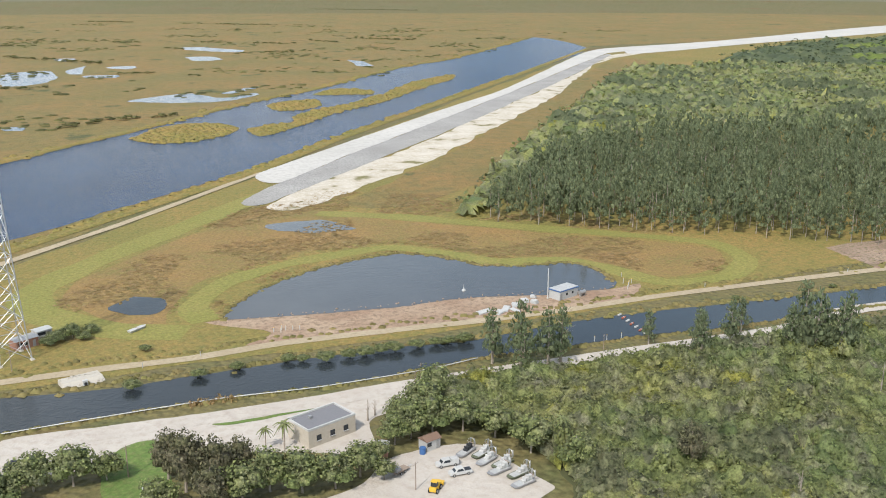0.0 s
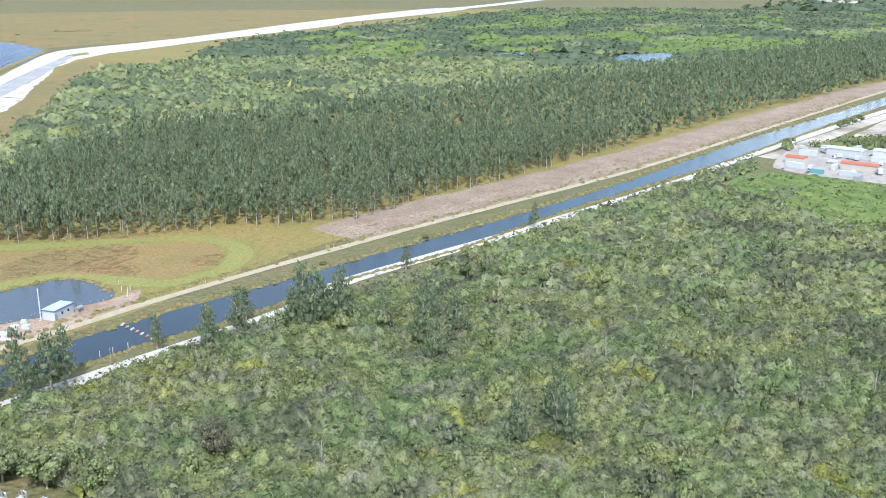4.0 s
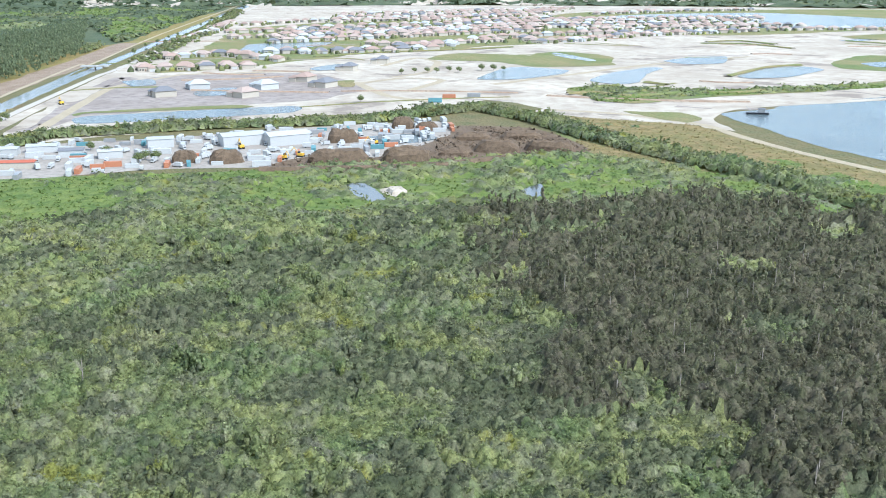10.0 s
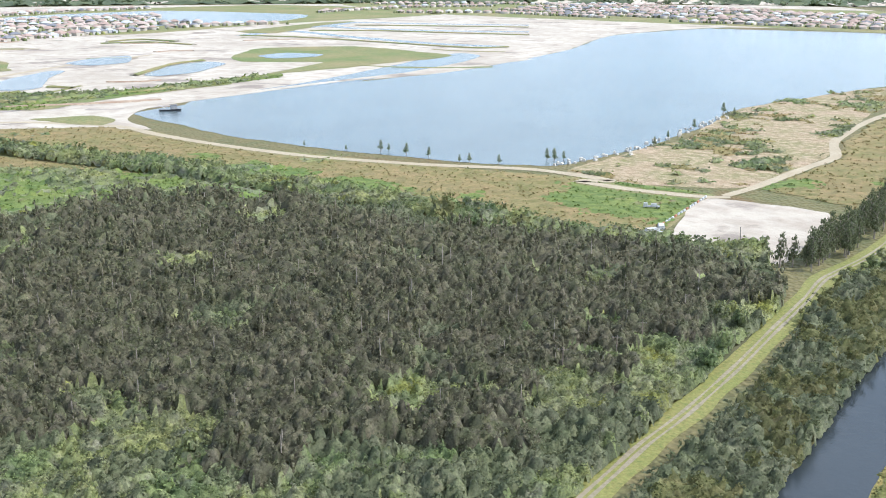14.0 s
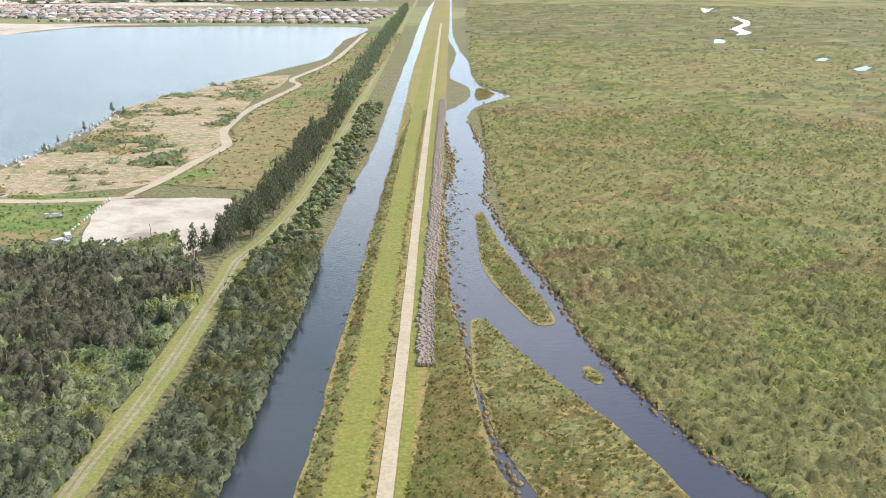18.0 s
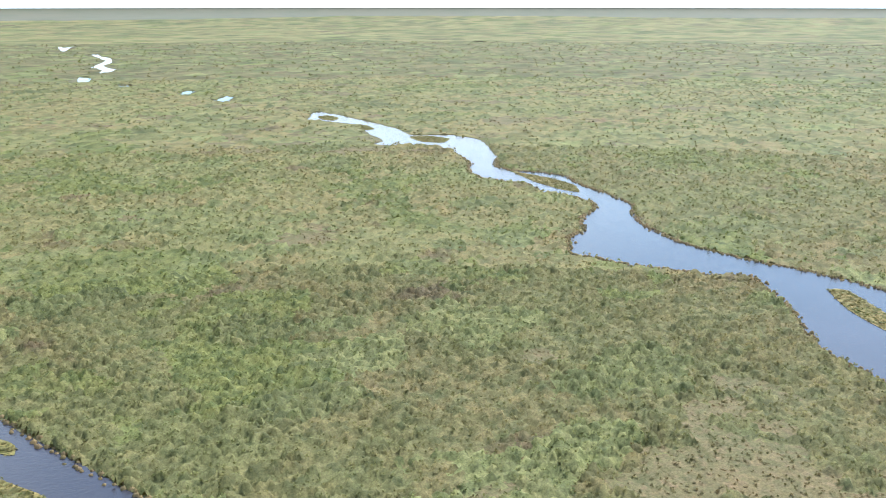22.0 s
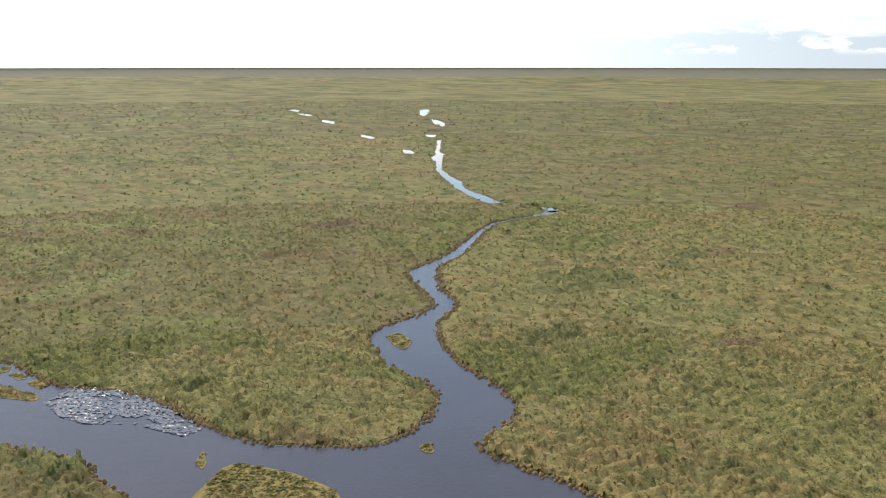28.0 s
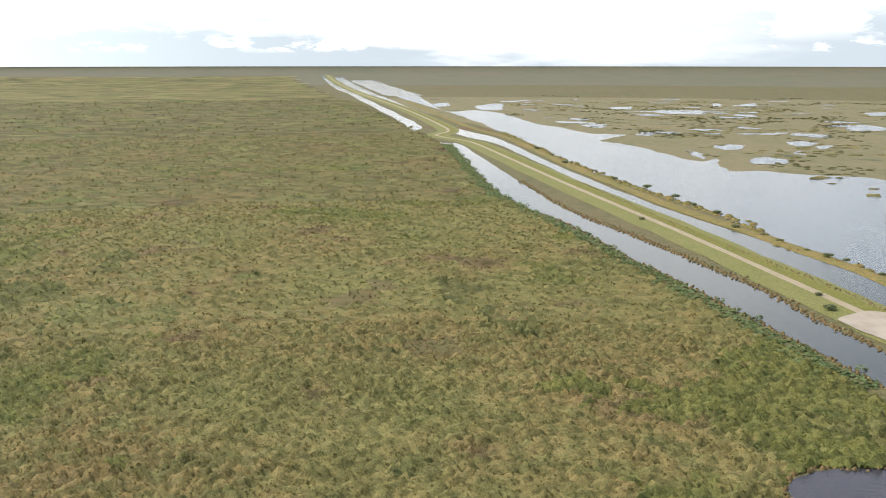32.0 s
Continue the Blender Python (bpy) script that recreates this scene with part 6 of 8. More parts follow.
thicket(MULCH, 1.7, lambda x, y: vnoise(x, y, 16, 2) + 0.6 * vnoise(x, y, 6, 3) > -0.1, [], 3.4, 54, lambda x, y: np.zeros(x.shape, int),
        [("mulch_litter", M["mulch"], "tipped brown branches and bark litter", "litter", 0.3, 1.3, 0.4)], 0.25, 0.5)
thicket(BRIGHT_GRASS, 1.9, ring(0, 900), [POOL_A, POOL_B, POOL_A_SAND, WOODLAND], 5.0, 47, lambda x, y: np.where(vnoise(x, y, 30, 3) + 0.7 * vnoise(x, y, 12, 4) > 0.12 - 0.5 * (y < -80), 1, 0),
        [("rank_growth", M["rank"], "bright green rank grass and vines", "grass", 0.3, 0.35, 0.2), ("rank_bushes", M["leaf"], "green bushes in rank grass", "bushes", 0.7, 2.0, 0.4)], 0.4, 0.45)
thicket(FIELD, 2.2, ring(0, 1200), [PAD, WOODLAND, beside(BELT_A, 15) + beside(BELT_A, -13)[::-1], beside(LAKE_ROAD, 5) + beside(LAKE_ROAD, -5)[::-1]], 4.4, 52,
        lambda x, y: np.where(vnoise(x, y, 42, 7) + 0.7 * vnoise(x, y, 13, 8) > 0.95, 0, np.where(vnoise(x, y, 60, 9) + 0.4 * vnoise(x, y, 18, 10) + (x - 330) / 260 > -0.4, 1, 2)),
        [("field_bushes", M["leaf"], "low green bushes in the dry field", "bushes", 0.4, 1.5, 0.4), ("field_weeds", M["dryweed"], "tan dry grass beside the lake road", "grass", 0.22, 0.22, 0.2), ("field_grass", M["rank"], "green grass in the field", "grass", 0.22, 0.3, 0.2)], 0.3, 0.4)
meadow_grass = scatter([(40, 340), (180, 480), (250, 420), (300, 300), (300, 250), (95, 300)], 2.6, [POND, SPOIL, MARSH_POOL])
loop = np.vstack([curve(MOWN_LOOP, 8, False, 0), curve(MOWN_WEST, 8, False, 0)])
meadow_grass = meadow_grass[((meadow_grass[:, None, :] - loop[None]) ** 2).sum(2).min(1) > 6.5 ** 2]
meadow_grass = meadow_grass[patchy(meadow_grass, 30, 1.0) > 0.0]
stuff("meadow_tussocks", grow("meadow_tussocks", SHRUB, meadow_grass, 1.8, 0.28, M["reed"]), "rust-brown reeds and tussocks in the meadow", "grass")
slash = np.vstack([along([(330, 240), (426, 218), (528, 194), (690, 166), (954, 124)], 2.2, k, False, 3) for k in (-6, 0, 6)])
stuff("slash_heaps", grow("slash_heaps", TUSSOCK, slash, 1.6, 0.5, M["slash"]), "windrows of brown cleared branches", "brushwood")
north_tufts = scatter([(-260, 620), (60, 640), (370, 880), (900, 1300), (1300, 1500), (600, 2300), (-900, 2300), (-2000, 1500), (-1400, 900), (-700, 720)], 15.0, [])
north_tufts = north_tufts[patchy(north_tufts, 130, 2.5) + 0.7 * patchy(north_tufts, 35, 4.5) > 0.30]
scrub_lines = np.vstack([along(w, 7.0, 0, False, 5.0) for w in NORTH_SCRUB_LINES] + [along(w, 9.0, 0, False, 9.0) for w in WEST_SCRUB_LINES])
stuff("marsh_thickets", grow("marsh_thickets", BROAD_FAR, scrub_lines, 4.5, 2.4, M["bush"], smooth=True), "dark green thickets strung through the marsh", "thicket")
west_tufts = scatter([(-300, 560), (-900, 800), (-2300, 1250), (-2000, 1950), (-1200, 2500), (-300, 2700)], 21.0, WEST_POOLS)
west_tufts = west_tufts[patchy(west_tufts, 110, 2.5) + 0.7 * patchy(west_tufts, 35, 4.5) > 0.12]
stuff("west_tussocks", grow("west_tussocks", CLUMP, west_tufts, 7.0, 0.9, M["shrub"], smooth=True), "low olive and tawny tussocks between the pools", "grass")
haul_trees = np.vstack([along(HAUL_TREES, 9.0, k, False, 6.0) for k in (-6, 6)])
stuff("road_trees", grow("road_trees", BROAD_FAR, haul_trees, 5.0, 6.5, M["leaf"], smooth=True), "green trees between haul road and houses", "trees")
stuff("canal_reeds", grow("canal_reeds", SHRUB, np.vstack([along(REEDROW, 0.35, 0, False, 0.7)]), 0.7, 1.5, M["reed"]), "pinkish dry reeds in the canal's edge", "reeds")
fringe = np.vstack([along(CANAL_G[:8], 2.4, k, False, 2.5) for k in (-3, -7, -11)])
stuff("canal_fringe", grow("canal_fringe", SHRUB, near_only(fringe, 1400), 2.4, 1.5, M["fringe"], smooth=True), "fresh green bushes along the marsh canal", "bushes")
stuff("marsh_tussocks", grow("marsh_tussocks", CLUMP, north_tufts, 4.5, 1.0, M["bush"], smooth=True), "low olive bushes in the sawgrass marsh", "shrubs")



# ---- things: shared builders ----
def paint(name, rgb, rough=0.6, metal=0.0, wear=0.12, scale=1.5):
    return surface(name, [rgb, tuple(c * (1 - wear) for c in rgb), tuple(min(1.0, c * (1 + wear)) for c in rgb)], scale, scale * 6, rough=rough, metal=metal, bump=0.08, each=0.06)


P = {
    "white": paint("white_paint", (0.40, 0.40, 0.39)), "cream": paint("cream_stucco", (0.40, 0.36, 0.30), 0.9), "grey": paint("grey_metal", (0.30, 0.30, 0.30), 0.5, 0.4),
    "steel": paint("galvanised_steel", (0.42, 0.43, 0.44), 0.45, 0.7), "blue": paint("blue_paint", (0.05, 0.12, 0.28)), "red": paint("rust_red_roof", (0.34, 0.10, 0.06), 0.8),
    "terracotta": paint("terracotta_tiles", (0.30, 0.215, 0.175), 0.85), "rose": paint("rose_tiles", (0.34, 0.265, 0.225), 0.85), "slate": paint("grey_roof", (0.16, 0.16, 0.17), 0.85),
    "brown": paint("brown_shingles", (0.17, 0.11, 0.08), 0.9), "glass": paint("dark_glass", (0.03, 0.035, 0.04), 0.1), "rubber": paint("rubber", (0.025, 0.025, 0.025), 0.9),
    "yellow": paint("yellow_paint", (0.55, 0.34, 0.04)), "orange": paint("orange_paint", (0.36, 0.15, 0.08)), "black": paint("black_paint", (0.03, 0.032, 0.036), 0.35),
    "wood": paint("weathered_wood", (0.24, 0.19, 0.15), 0.9), "pale": paint("pale_roof_sheet", (0.42, 0.42, 0.41), 0.5, 0.2), "olive": paint("olive_boat_paint", (0.10, 0.11, 0.07), 0.6),
    "rock": paint("pinkish_rock", (0.225, 0.180, 0.140), 0.95, wear=0.3), "brick": paint("red_block", (0.28, 0.15, 0.11), 0.9), "stone": paint("limestone_block", (0.40, 0.37, 0.32), 0.95), "teal": paint("teal_tarpaulin", (0.10, 0.22, 0.24), 0.7),
}


def prism(name, low, high, z0, z1, material, bevel=0.0):
    """A solid between two outlines of the same count; walls, roofs, hulls."""
    bm = bmesh.new()
    a = [bm.verts.new((x, y, z0)) for x, y in low]
    b = [bm.verts.new((x, y, z1)) for x, y in high]
    n = len(a)
    bm.faces.new(a[::-1])
    bm.faces.new(b)
    for k in range(n):
        bm.faces.new((a[k], a[(k + 1) % n], b[(k + 1) % n], b[k]))
    if bevel:
        bmesh.ops.bevel(bm, geom=list(bm.edges), offset=bevel, segments=1, affect='EDGES')
    me = bpy.data.meshes.new(name)
    bm.to_mesh(me)
    bm.free()
    me.materials.append(material)
    return me


def rect(w, d, x=0.0, y=0.0):
    return [(x - w / 2, y - d / 2), (x + w / 2, y - d / 2), (x + w / 2, y + d / 2), (x - w / 2, y + d / 2)]


def block(name, w, d, z0, z1, material, x=0.0, y=0.0, top=1.0, bevel=0.04):
    return prism(name, rect(w, d, x, y), rect(w * top, d * top, x, y), z0, z1, material, bevel)


def rod(name, a, b, r0, r1, material, sides=6):
    a, b = Vector(a), Vector(b)
    q = (b - a).to_track_quat('Z', 'Y')
    v, f = [], []
    for p, r in ((a, r0), (b, r1)):
        v += [tuple(p + q @ Vector((math.cos(2 * math.pi * k / sides) * r, math.sin(2 * math.pi * k / sides) * r, 0))) for k in range(sides)]
    f = [(k, (k + 1) % sides, sides + (k + 1) % sides, sides + k) for k in range(sides)] + [tuple(range(sides))[::-1], tuple(range(sides, 2 * sides))]
    return mesh(name, v, f, material)


def part(name, me, parent, label=""):
    ob = new(name, me)
    ob.parent = parent
    if label:
        tagged(ob, label)
    return ob


def thing(name, x, y, z=0.12, turn=0.0, label="", category="", group="", size=1.0):
    ob = new(name)
    ob.matrix_world = pose(x, y, z, 0, 0, turn) @ Matrix.Scale(size, 4)
    return tagged(ob, label, category, group)


def put(ob, x, y, z=0.12, turn=0.0, size=1.0, label="", tall=1.0):
    o = copy_thing(ob, pose(x, y, z, 0, 0, turn) @ Matrix.Diagonal((size, size, size * tall, 1)))
    return tagged(o, label)


# ---- trees ----
def crown_mesh(name, tpl, radius, tall, material):
    v, f = tpl
    return tinted(quads(name, v * np.array((radius, radius, tall)), f, material, True), np.random.default_rng(len(v)).uniform(0, 1, len(v) // 4 + 1).repeat(4)[:len(v)])


def trunk_mesh(name, tall, r, limbs, seed, material):
    g = np.random.default_rng(seed)
    bm = bmesh.new()

    def tube(pts, radii, sides=6):
        rings = []
        for (x, y, z), q in zip(pts, radii):
            rings.append([bm.verts.new((x + math.cos(2 * math.pi * k / sides) * q, y + math.sin(2 * math.pi * k / sides) * q, z)) for k in range(sides)])
        for lo, hi in zip(rings, rings[1:]):
            for k in range(sides):
                bm.faces.new((lo[k], lo[(k + 1) % sides], hi[(k + 1) % sides], hi[k]))

    lean = g.uniform(-0.03, 0.03, 2) * tall
    tube([(0, 0, -0.2), (lean[0] * 0.3, lean[1] * 0.3, tall * 0.4), (lean[0], lean[1], tall)], [r * 1.25, r * 0.8, r * 0.2])
    for k in range(limbs):
        h, a, out = tall * g.uniform(0.3, 0.8), g.uniform(0, 6.28), tall * g.uniform(0.12, 0.25)
        tube([(lean[0] * 0.4, lean[1] * 0.4, h), (math.cos(a) * out * 0.5, math.sin(a) * out * 0.5, h + out * 0.5), (math.cos(a) * out, math.sin(a) * out, h + out * 0.8)], [r * 0.4, r * 0.25, r * 0.08], 4)
    me = bpy.data.meshes.new(name)
    bm.to_mesh(me)
    bm.free()
    me.materials.append(material)
    return me


FINE_BROAD = [canopy(640, 0.052, s, 2.1, lambda g: broad_lobes(g, 2.1, 12), 0.62) for s in (31, 32, 33)]
FINE_NEEDLE = [canopy(420, 0.066, s, 3.8, lambda g: tall_lobes(g, 3.8, 13, 0.26, 0.62), 0.45, slim=0.7) for s in (34, 35, 36)]


def tree(x, y, kind, seed, tall, radius, label, group=""):
    t = thing({"broad": "broadleaf_tree", "needle": "casuarina_tree", "olive": "olive_tree", "grey": "casuarina_tree"}[kind], x, y, 0.05, seed * 47.0, label, "tree", group)
    crown = crown_mesh("crown", (FINE_NEEDLE if kind in ("needle", "grey") else FINE_BROAD)[seed % 3], radius, tall, M[{"broad": "leaf", "needle": "needle", "olive": "olive", "grey": "greyleaf"}[kind]])
    part("trunk", trunk_mesh("trunk", tall * 0.92, 0.018 * tall + 0.05, 7, seed, M["bark"]), t, "pale grey trunk with limbs")
    part("crown", crown, t)
    return t


big_needle = [tree(152, 217, "needle", 1, 21, 5.6, "tall dark casuarina with feathery crown beside the canal"), tree(164, 214, "needle", 2, 18, 5.0, "dark casuarina with feathery crown beside the canal"),
              tree(201, 195, "needle", 3, 15, 4.0, "thin casuarina with gaps in its crown by the canal")]
for x, y, k, s in ((146, 223, 0, 0.85), (158, 212, 1, 1.05), (149, 211, 1, 0.8), (196, 212, 2, 0.75), (207, 202, 2, 0.9), (217, 199, 1, 0.85), (228, 205, 2, 0.8), (240, 191, 0, 0.95), (234, 179, 0, 0.9), (245, 178, 1, 1.05),
                   (226, 184, 2, 1.1), (231, 179, 0, 1.05), (236, 174, 1, 1.1), (243, 161, 1, 0.8), (236, 143, 0, 0.85), (248, 138, 0, 0.8), (302, 190, 2, 0.7), (385, 175, 1, 0.65), (205, 86, 0, 0.85),
                   (198, 80, 1, 0.95), (192, 90, 0, 0.75), (252, 150, 1, 0.9), (262, 158, 0, 0.7), (228, 134, 1, 0.8)):
    put(big_needle[k], x, y, 0.05, x * 7.0, s)
fore = [tree(64, 186, "broad", 1, 10.5, 5.4, "round bright green broadleaf tree beside the yard"), tree(27, 210, "broad", 2, 10, 5.8, "broad yellow-green tree beside the gravel lot"),
        tree(48, 195, "olive", 3, 15, 5.0, "tall grey-olive tree beside the lawn")]
for x, y, k, s in ((19, 212, 1, 0.95), (34, 209, 1, 0.7), (12, 207, 0, 0.9), (46, 202, 2, 0.85), (54, 192, 2, 0.9), (60, 194, 2, 0.75), (70, 182, 0, 1.0), (77, 180, 0, 0.9), (84, 182, 0, 0.85), (57, 184, 0, 1.0),
                   (50, 183, 2, 0.8), (90, 186, 0, 0.6), (98, 192, 0, 0.8), (103, 193, 0, 0.95), (109, 193, 0, 1.0), (116, 190, 0, 0.95), (121, 183, 0, 0.9), (124, 172, 0, 1.0), (112, 203, 1, 1.0), (120, 210, 1, 1.0),
                   (104, 201, 1, 0.8), (151, 147, 2, 0.7), (156, 152, 2, 0.6), (128, 160, 0, 0.9), (88, 178, 0, 0.55), (41, 189, 0, 0.8)):
    put(fore[k], x, y, 0.05, x * 11.0, s)
bush = tree(44, 306, "broad", 5, 5.0, 3.4, "dense dark green bush on the canal bank")
bush.name = "bush"
tagged(bush, category="bush")
for x, y, s in ((37, 303, 0.95), (40, 306, 1.1), (50, 308, 0.9), (47, 303, 0.8), (61, 284, 0.45), (51, 257, 0.65), (69, 256, 0.6), (80, 256, 0.55), (105, 249, 0.7), (112, 248, 0.6), (117, 247, 0.7), (126, 246, 0.7),
                (133, 245, 0.65), (139, 244, 0.6), (148, 242, 0.7), (95, 254, 0.55), (99, 252, 0.5), (122, 247, 0.6), (143, 243, 0.6), (182, 238, 0.4), (251, 229, 0.5), (291, 221, 0.5), (345, 207, 0.5),
                (-676, 524, 1.3), (-619, 508, 1.2), (-541, 482, 1.0), (-489, 452, 0.9), (-438, 441, 0.7), (-390, 430, 1.0), (-378, 431, 0.7), (-344, 418, 0.7), (-544, 418, 0.7), (-327, 356, 0.6), (-305, 340, 0.9),
                (-882, 574, 1.2), (-740, 536, 1.0), (-800, 556, 0.9), (-580, 494, 0.9), (-460, 448, 0.6), (-410, 434, 0.6), (-960, 606, 1.1), (-1040, 634, 1.1), (-308, 344, 0.5)):
    put(bush, x, y, 0.2, x * 5.0, s * (1.35 if 240 < y < 300 and x > 0 else 1.0), tall=0.6)
shore = tree(311, -475, "needle", 4, 7.5, 2.0, "small dark casuarina on the lake shore")
for x, y, s in ((306, -475, 1.1), (304, -482, 0.8), (295, -635, 1.0), (310, -717, 1.2), (299, -712, 0.9), (406, -435, 1.0), (402, -438, 0.7), (386, -436, 1.0), (370, -438, 0.9), (346, -437, 0.7), (342, -441, 0.8), (326, -448, 0.8),
                (780, -402, 1.1), (286, -560, 0.8), (292, -590, 0.7), (425, -424, 0.5), (455, -417, 0.5)):
    put(shore, x, y, 0.1, x * 3.0, s)
street = tree(1019, -271, "broad", 6, 6.0, 3.0, "small round street tree on the building site", "street trees")
for x, y in ((1025, -287), (1021, -300), (1016, -309), (1022, -325), (1012, -333), (1024, -363), (1019, -375), (1015, -385), (807, -179), (761, 100), (771, 97), (746, 102), (787, 94), (1354, -1), (1476, -18), (1545, -36), (1635, -56),
             (1705, -73), (1957, -127), (2169, -164), (613, 20), (640, 30), (592, -8), (587, 2), (596, -2)):
    put(street, x, y, 0.1, x * 3.0, 1.0 + (x % 5) * 0.08)
track_tree = tree(112, -385, "grey", 7, 14, 3.0, "grey casuarina in a row along the track", "casuarina row")
near_row = row[(rr < 760) & (rr > 375)]
for k, (x, y) in enumerate(near_row[:150]):
    put(track_tree, x, y, 0.1, k * 37.0, 0.8 + 0.4 * ((k * 7) % 10) / 10)


def snag(x, y, tall, seed):
    t = thing("dead_tree", x, y, 0, seed * 50, "bare pale dead tree standing in the thicket", "dead tree")
    part("trunk", trunk_mesh("trunk", tall, 0.22, 9, seed, M["bark"]), t)


for k, (x, y, h) in enumerate(((101, 209, 4.5), (159, 123, 9), (198, 83, 14), (98, 207, 6), (232, 60, 10), (170, 60, 9), (250, 90, 11), (222, 150, 11), (260, 20, 10))):
    snag(x, y, h, k + 60)


def palm(x, y, tall, seed):
    t = thing("palm_tree", x, y, 0.05, seed * 31, "palm with a thin trunk and arching green fronds", "palm")
    part("trunk", rod("trunk", (0, 0, -0.2), (0.3, 0.1, tall), 0.22, 0.14, M["bark"]), t)
    for k in range(13):
        a = k * 2.4
        up = 0.7 - 0.09 * k
        v, f = [], []
        for j in range(5):
            s = j / 4
            q = 2.9 * s
            c = Vector((math.cos(a) * q * 0.9, math.sin(a) * q * 0.9, up * q - 0.42 * q * q * 0.6 + tall))
            w = Vector((-math.sin(a), math.cos(a), 0)) * (0.55 * (1 - (2 * s - 0.8) ** 2 * 0.5) * (1.05 - s))
            v += [tuple(c - w - Vector((0, 0, 0.18))), tuple(c), tuple(c + w - Vector((0, 0, 0.18)))]
        for j in range(4):
            f += [(3 * j, 3 * j + 1, 3 * j + 4, 3 * j + 3), (3 * j + 1, 3 * j + 2, 3 * j + 5, 3 * j + 4)]
        part("frond", tinted(mesh("frond", v, f, M["leaf"]), np.full(len(v), 0.6)), t)
    return t


first_palm = palm(74, 203, 7, 1)
for x, y, s in ((70, 205, 0.8), (58, 200, 0.9), (133, 172, 1.0), (118, 196, 0.9), (104, 198, 0.85)):
    put(first_palm, x, y, 0.05, x * 9.0, s)


# ---- the lattice tower and the pump yard ----
def lattice_tower(x, y):
    t = thing("lattice_tower", x, y, 0.1, 12, "tall galvanised steel lattice tower beside the canal road", "tower")
    base, top, tall, bays = 4.6, 1.0, 76.0, 12

    def half(z):
        return base + (top - base) * (z / tall) ** 0.8

    signs = ((1, 1), (-1, 1), (-1, -1), (1, -1))

    def at(k, z):
        return signs[k][0] * half(z), signs[k][1] * half(z), z

    for k in range(4):
        part("foot", block("foot", 1.4, 1.4, -0.3, 0.35, P["stone"], *at(k, 0)[:2], top=0.8), t, "concrete foot")
        for b in range(bays):
            z0, z1 = tall * b / bays, tall * (b + 1) / bays
            part("leg", rod("leg", at(k, z0), at(k, z1), 0.2, 0.18, P["steel"], 4), t)
            part("brace", rod("brace", at(k, z0), at((k + 1) % 4, z1), 0.09, 0.09, P["steel"], 4), t)
            part("brace", rod("brace", at((k + 1) % 4, z0), at(k, z1), 0.09, 0.09, P["steel"], 4), t)
            part("ring", rod("ring", at(k, z1), at((k + 1) % 4, z1), 0.09, 0.09, P["steel"], 4), t)


lattice_tower(25, 297)


def hut(name, x, y, turn, w, d, h, wall, roof, label, over=0.5, rise=1.2, windows=2):
    t = thing(name, x, y, 0.15, turn, label, "hut")
    part("wall", block("wall", w, d, -0.2, h, wall), t)
    part("roof", prism("roof", rect(w + over, d + over), [(-w / 2 - over / 2, -0.08), (w / 2 + over / 2, -0.08), (w / 2 + over / 2, 0.08), (-w / 2 - over / 2, 0.08)], h, h + rise, roof), t)
    part("door", block("door", 1.0, 0.12, 0, 2.1, P["grey"], w * 0.3, -d / 2 - 0.03), t)
    for k in range(windows):
        x0 = -w * 0.32 + k * w * 0.26
        o = part("window", block("window", 1.3, 0.1, 1.1, 2.1, P["glass"], x0, -d / 2 - 0.03), t)
        part("frame", block("frame", 1.5, 0.14, 1.0, 1.1, P["white"], x0, -d / 2 - 0.04), o)
    return t


pump = thing("pump_house", 201, 262, 0.2, 12, "white pump house with a pale panelled roof edged in blue", "pump house")
part("wall", block("wall", 9.4, 5.0, -0.2, 3.0, P["white"]), pump)
part("fascia", block("fascia", 9.9, 5.5, 3.0, 3.35, P["blue"]), pump, "blue roof edge")
for k in range(6):
    part("roof_panel", block("roof_panel", 1.5, 5.2, 3.352, 3.5, P["pale"], -4.0 + 1.6 * k, 0), pump)
for k in range(2):
    part("window", block("window", 0.9, 0.1, 1.2, 2.1, P["glass"], -1.0 + 3.0 * k, -2.53), pump)
part("door", block("door", 1.1, 0.1, 0, 2.2, P["grey"], -4.0, -2.53), pump)
mast = thing("mast", 195, 263, 0.1, 0, "tall slim white pole beside the pump house", "mast")
part("pole", rod("pole", (0, 0, -0.3), (0, 0, 11), 0.22, 0.16, P["white"], 8), mast)
part("base", block("base", 0.9, 0.9, -0.2, 0.3, P["stone"]), mast)
for k, (x, y, w, d, h) in enumerate(((168, 262, 7, 3, 0.4), (172, 259, 5, 3, 0.5), (176, 261, 6, 2.5, 0.35), (181, 262, 4, 3, 0.7), (186, 264, 3, 2.4, 1.0), (178, 258, 5, 2, 0.35), (188, 261, 2.5, 2, 1.2), (191, 266, 2, 1.6, 1.0))):
    c = thing("concrete_slab_stack", x, y, 0.15, 10 + 17 * k, "stack of white concrete slabs on the canal bank", "slabs", "slab stacks")
    for j in range(3):
        part("slab", block("slab", w * (1 - 0.08 * j), d * (1 - 0.05 * j), h * j / 3, h * (j + 1) / 3 - 0.03, P["white"], 0.1 * j), c)
tank = thing("fuel_tank", 207, 259, 0.2, 12, "small dark tank on legs beside the pump house", "tank")
part("drum", rod("drum", (-1.4, 0, 1.4), (1.4, 0, 1.4), 0.7, 0.7, P["grey"], 12), tank)
for x in (-1, 1):
    part("leg", block("leg", 0.15, 1.0, -0.2, 0.9, P["steel"], x, 0), tank)


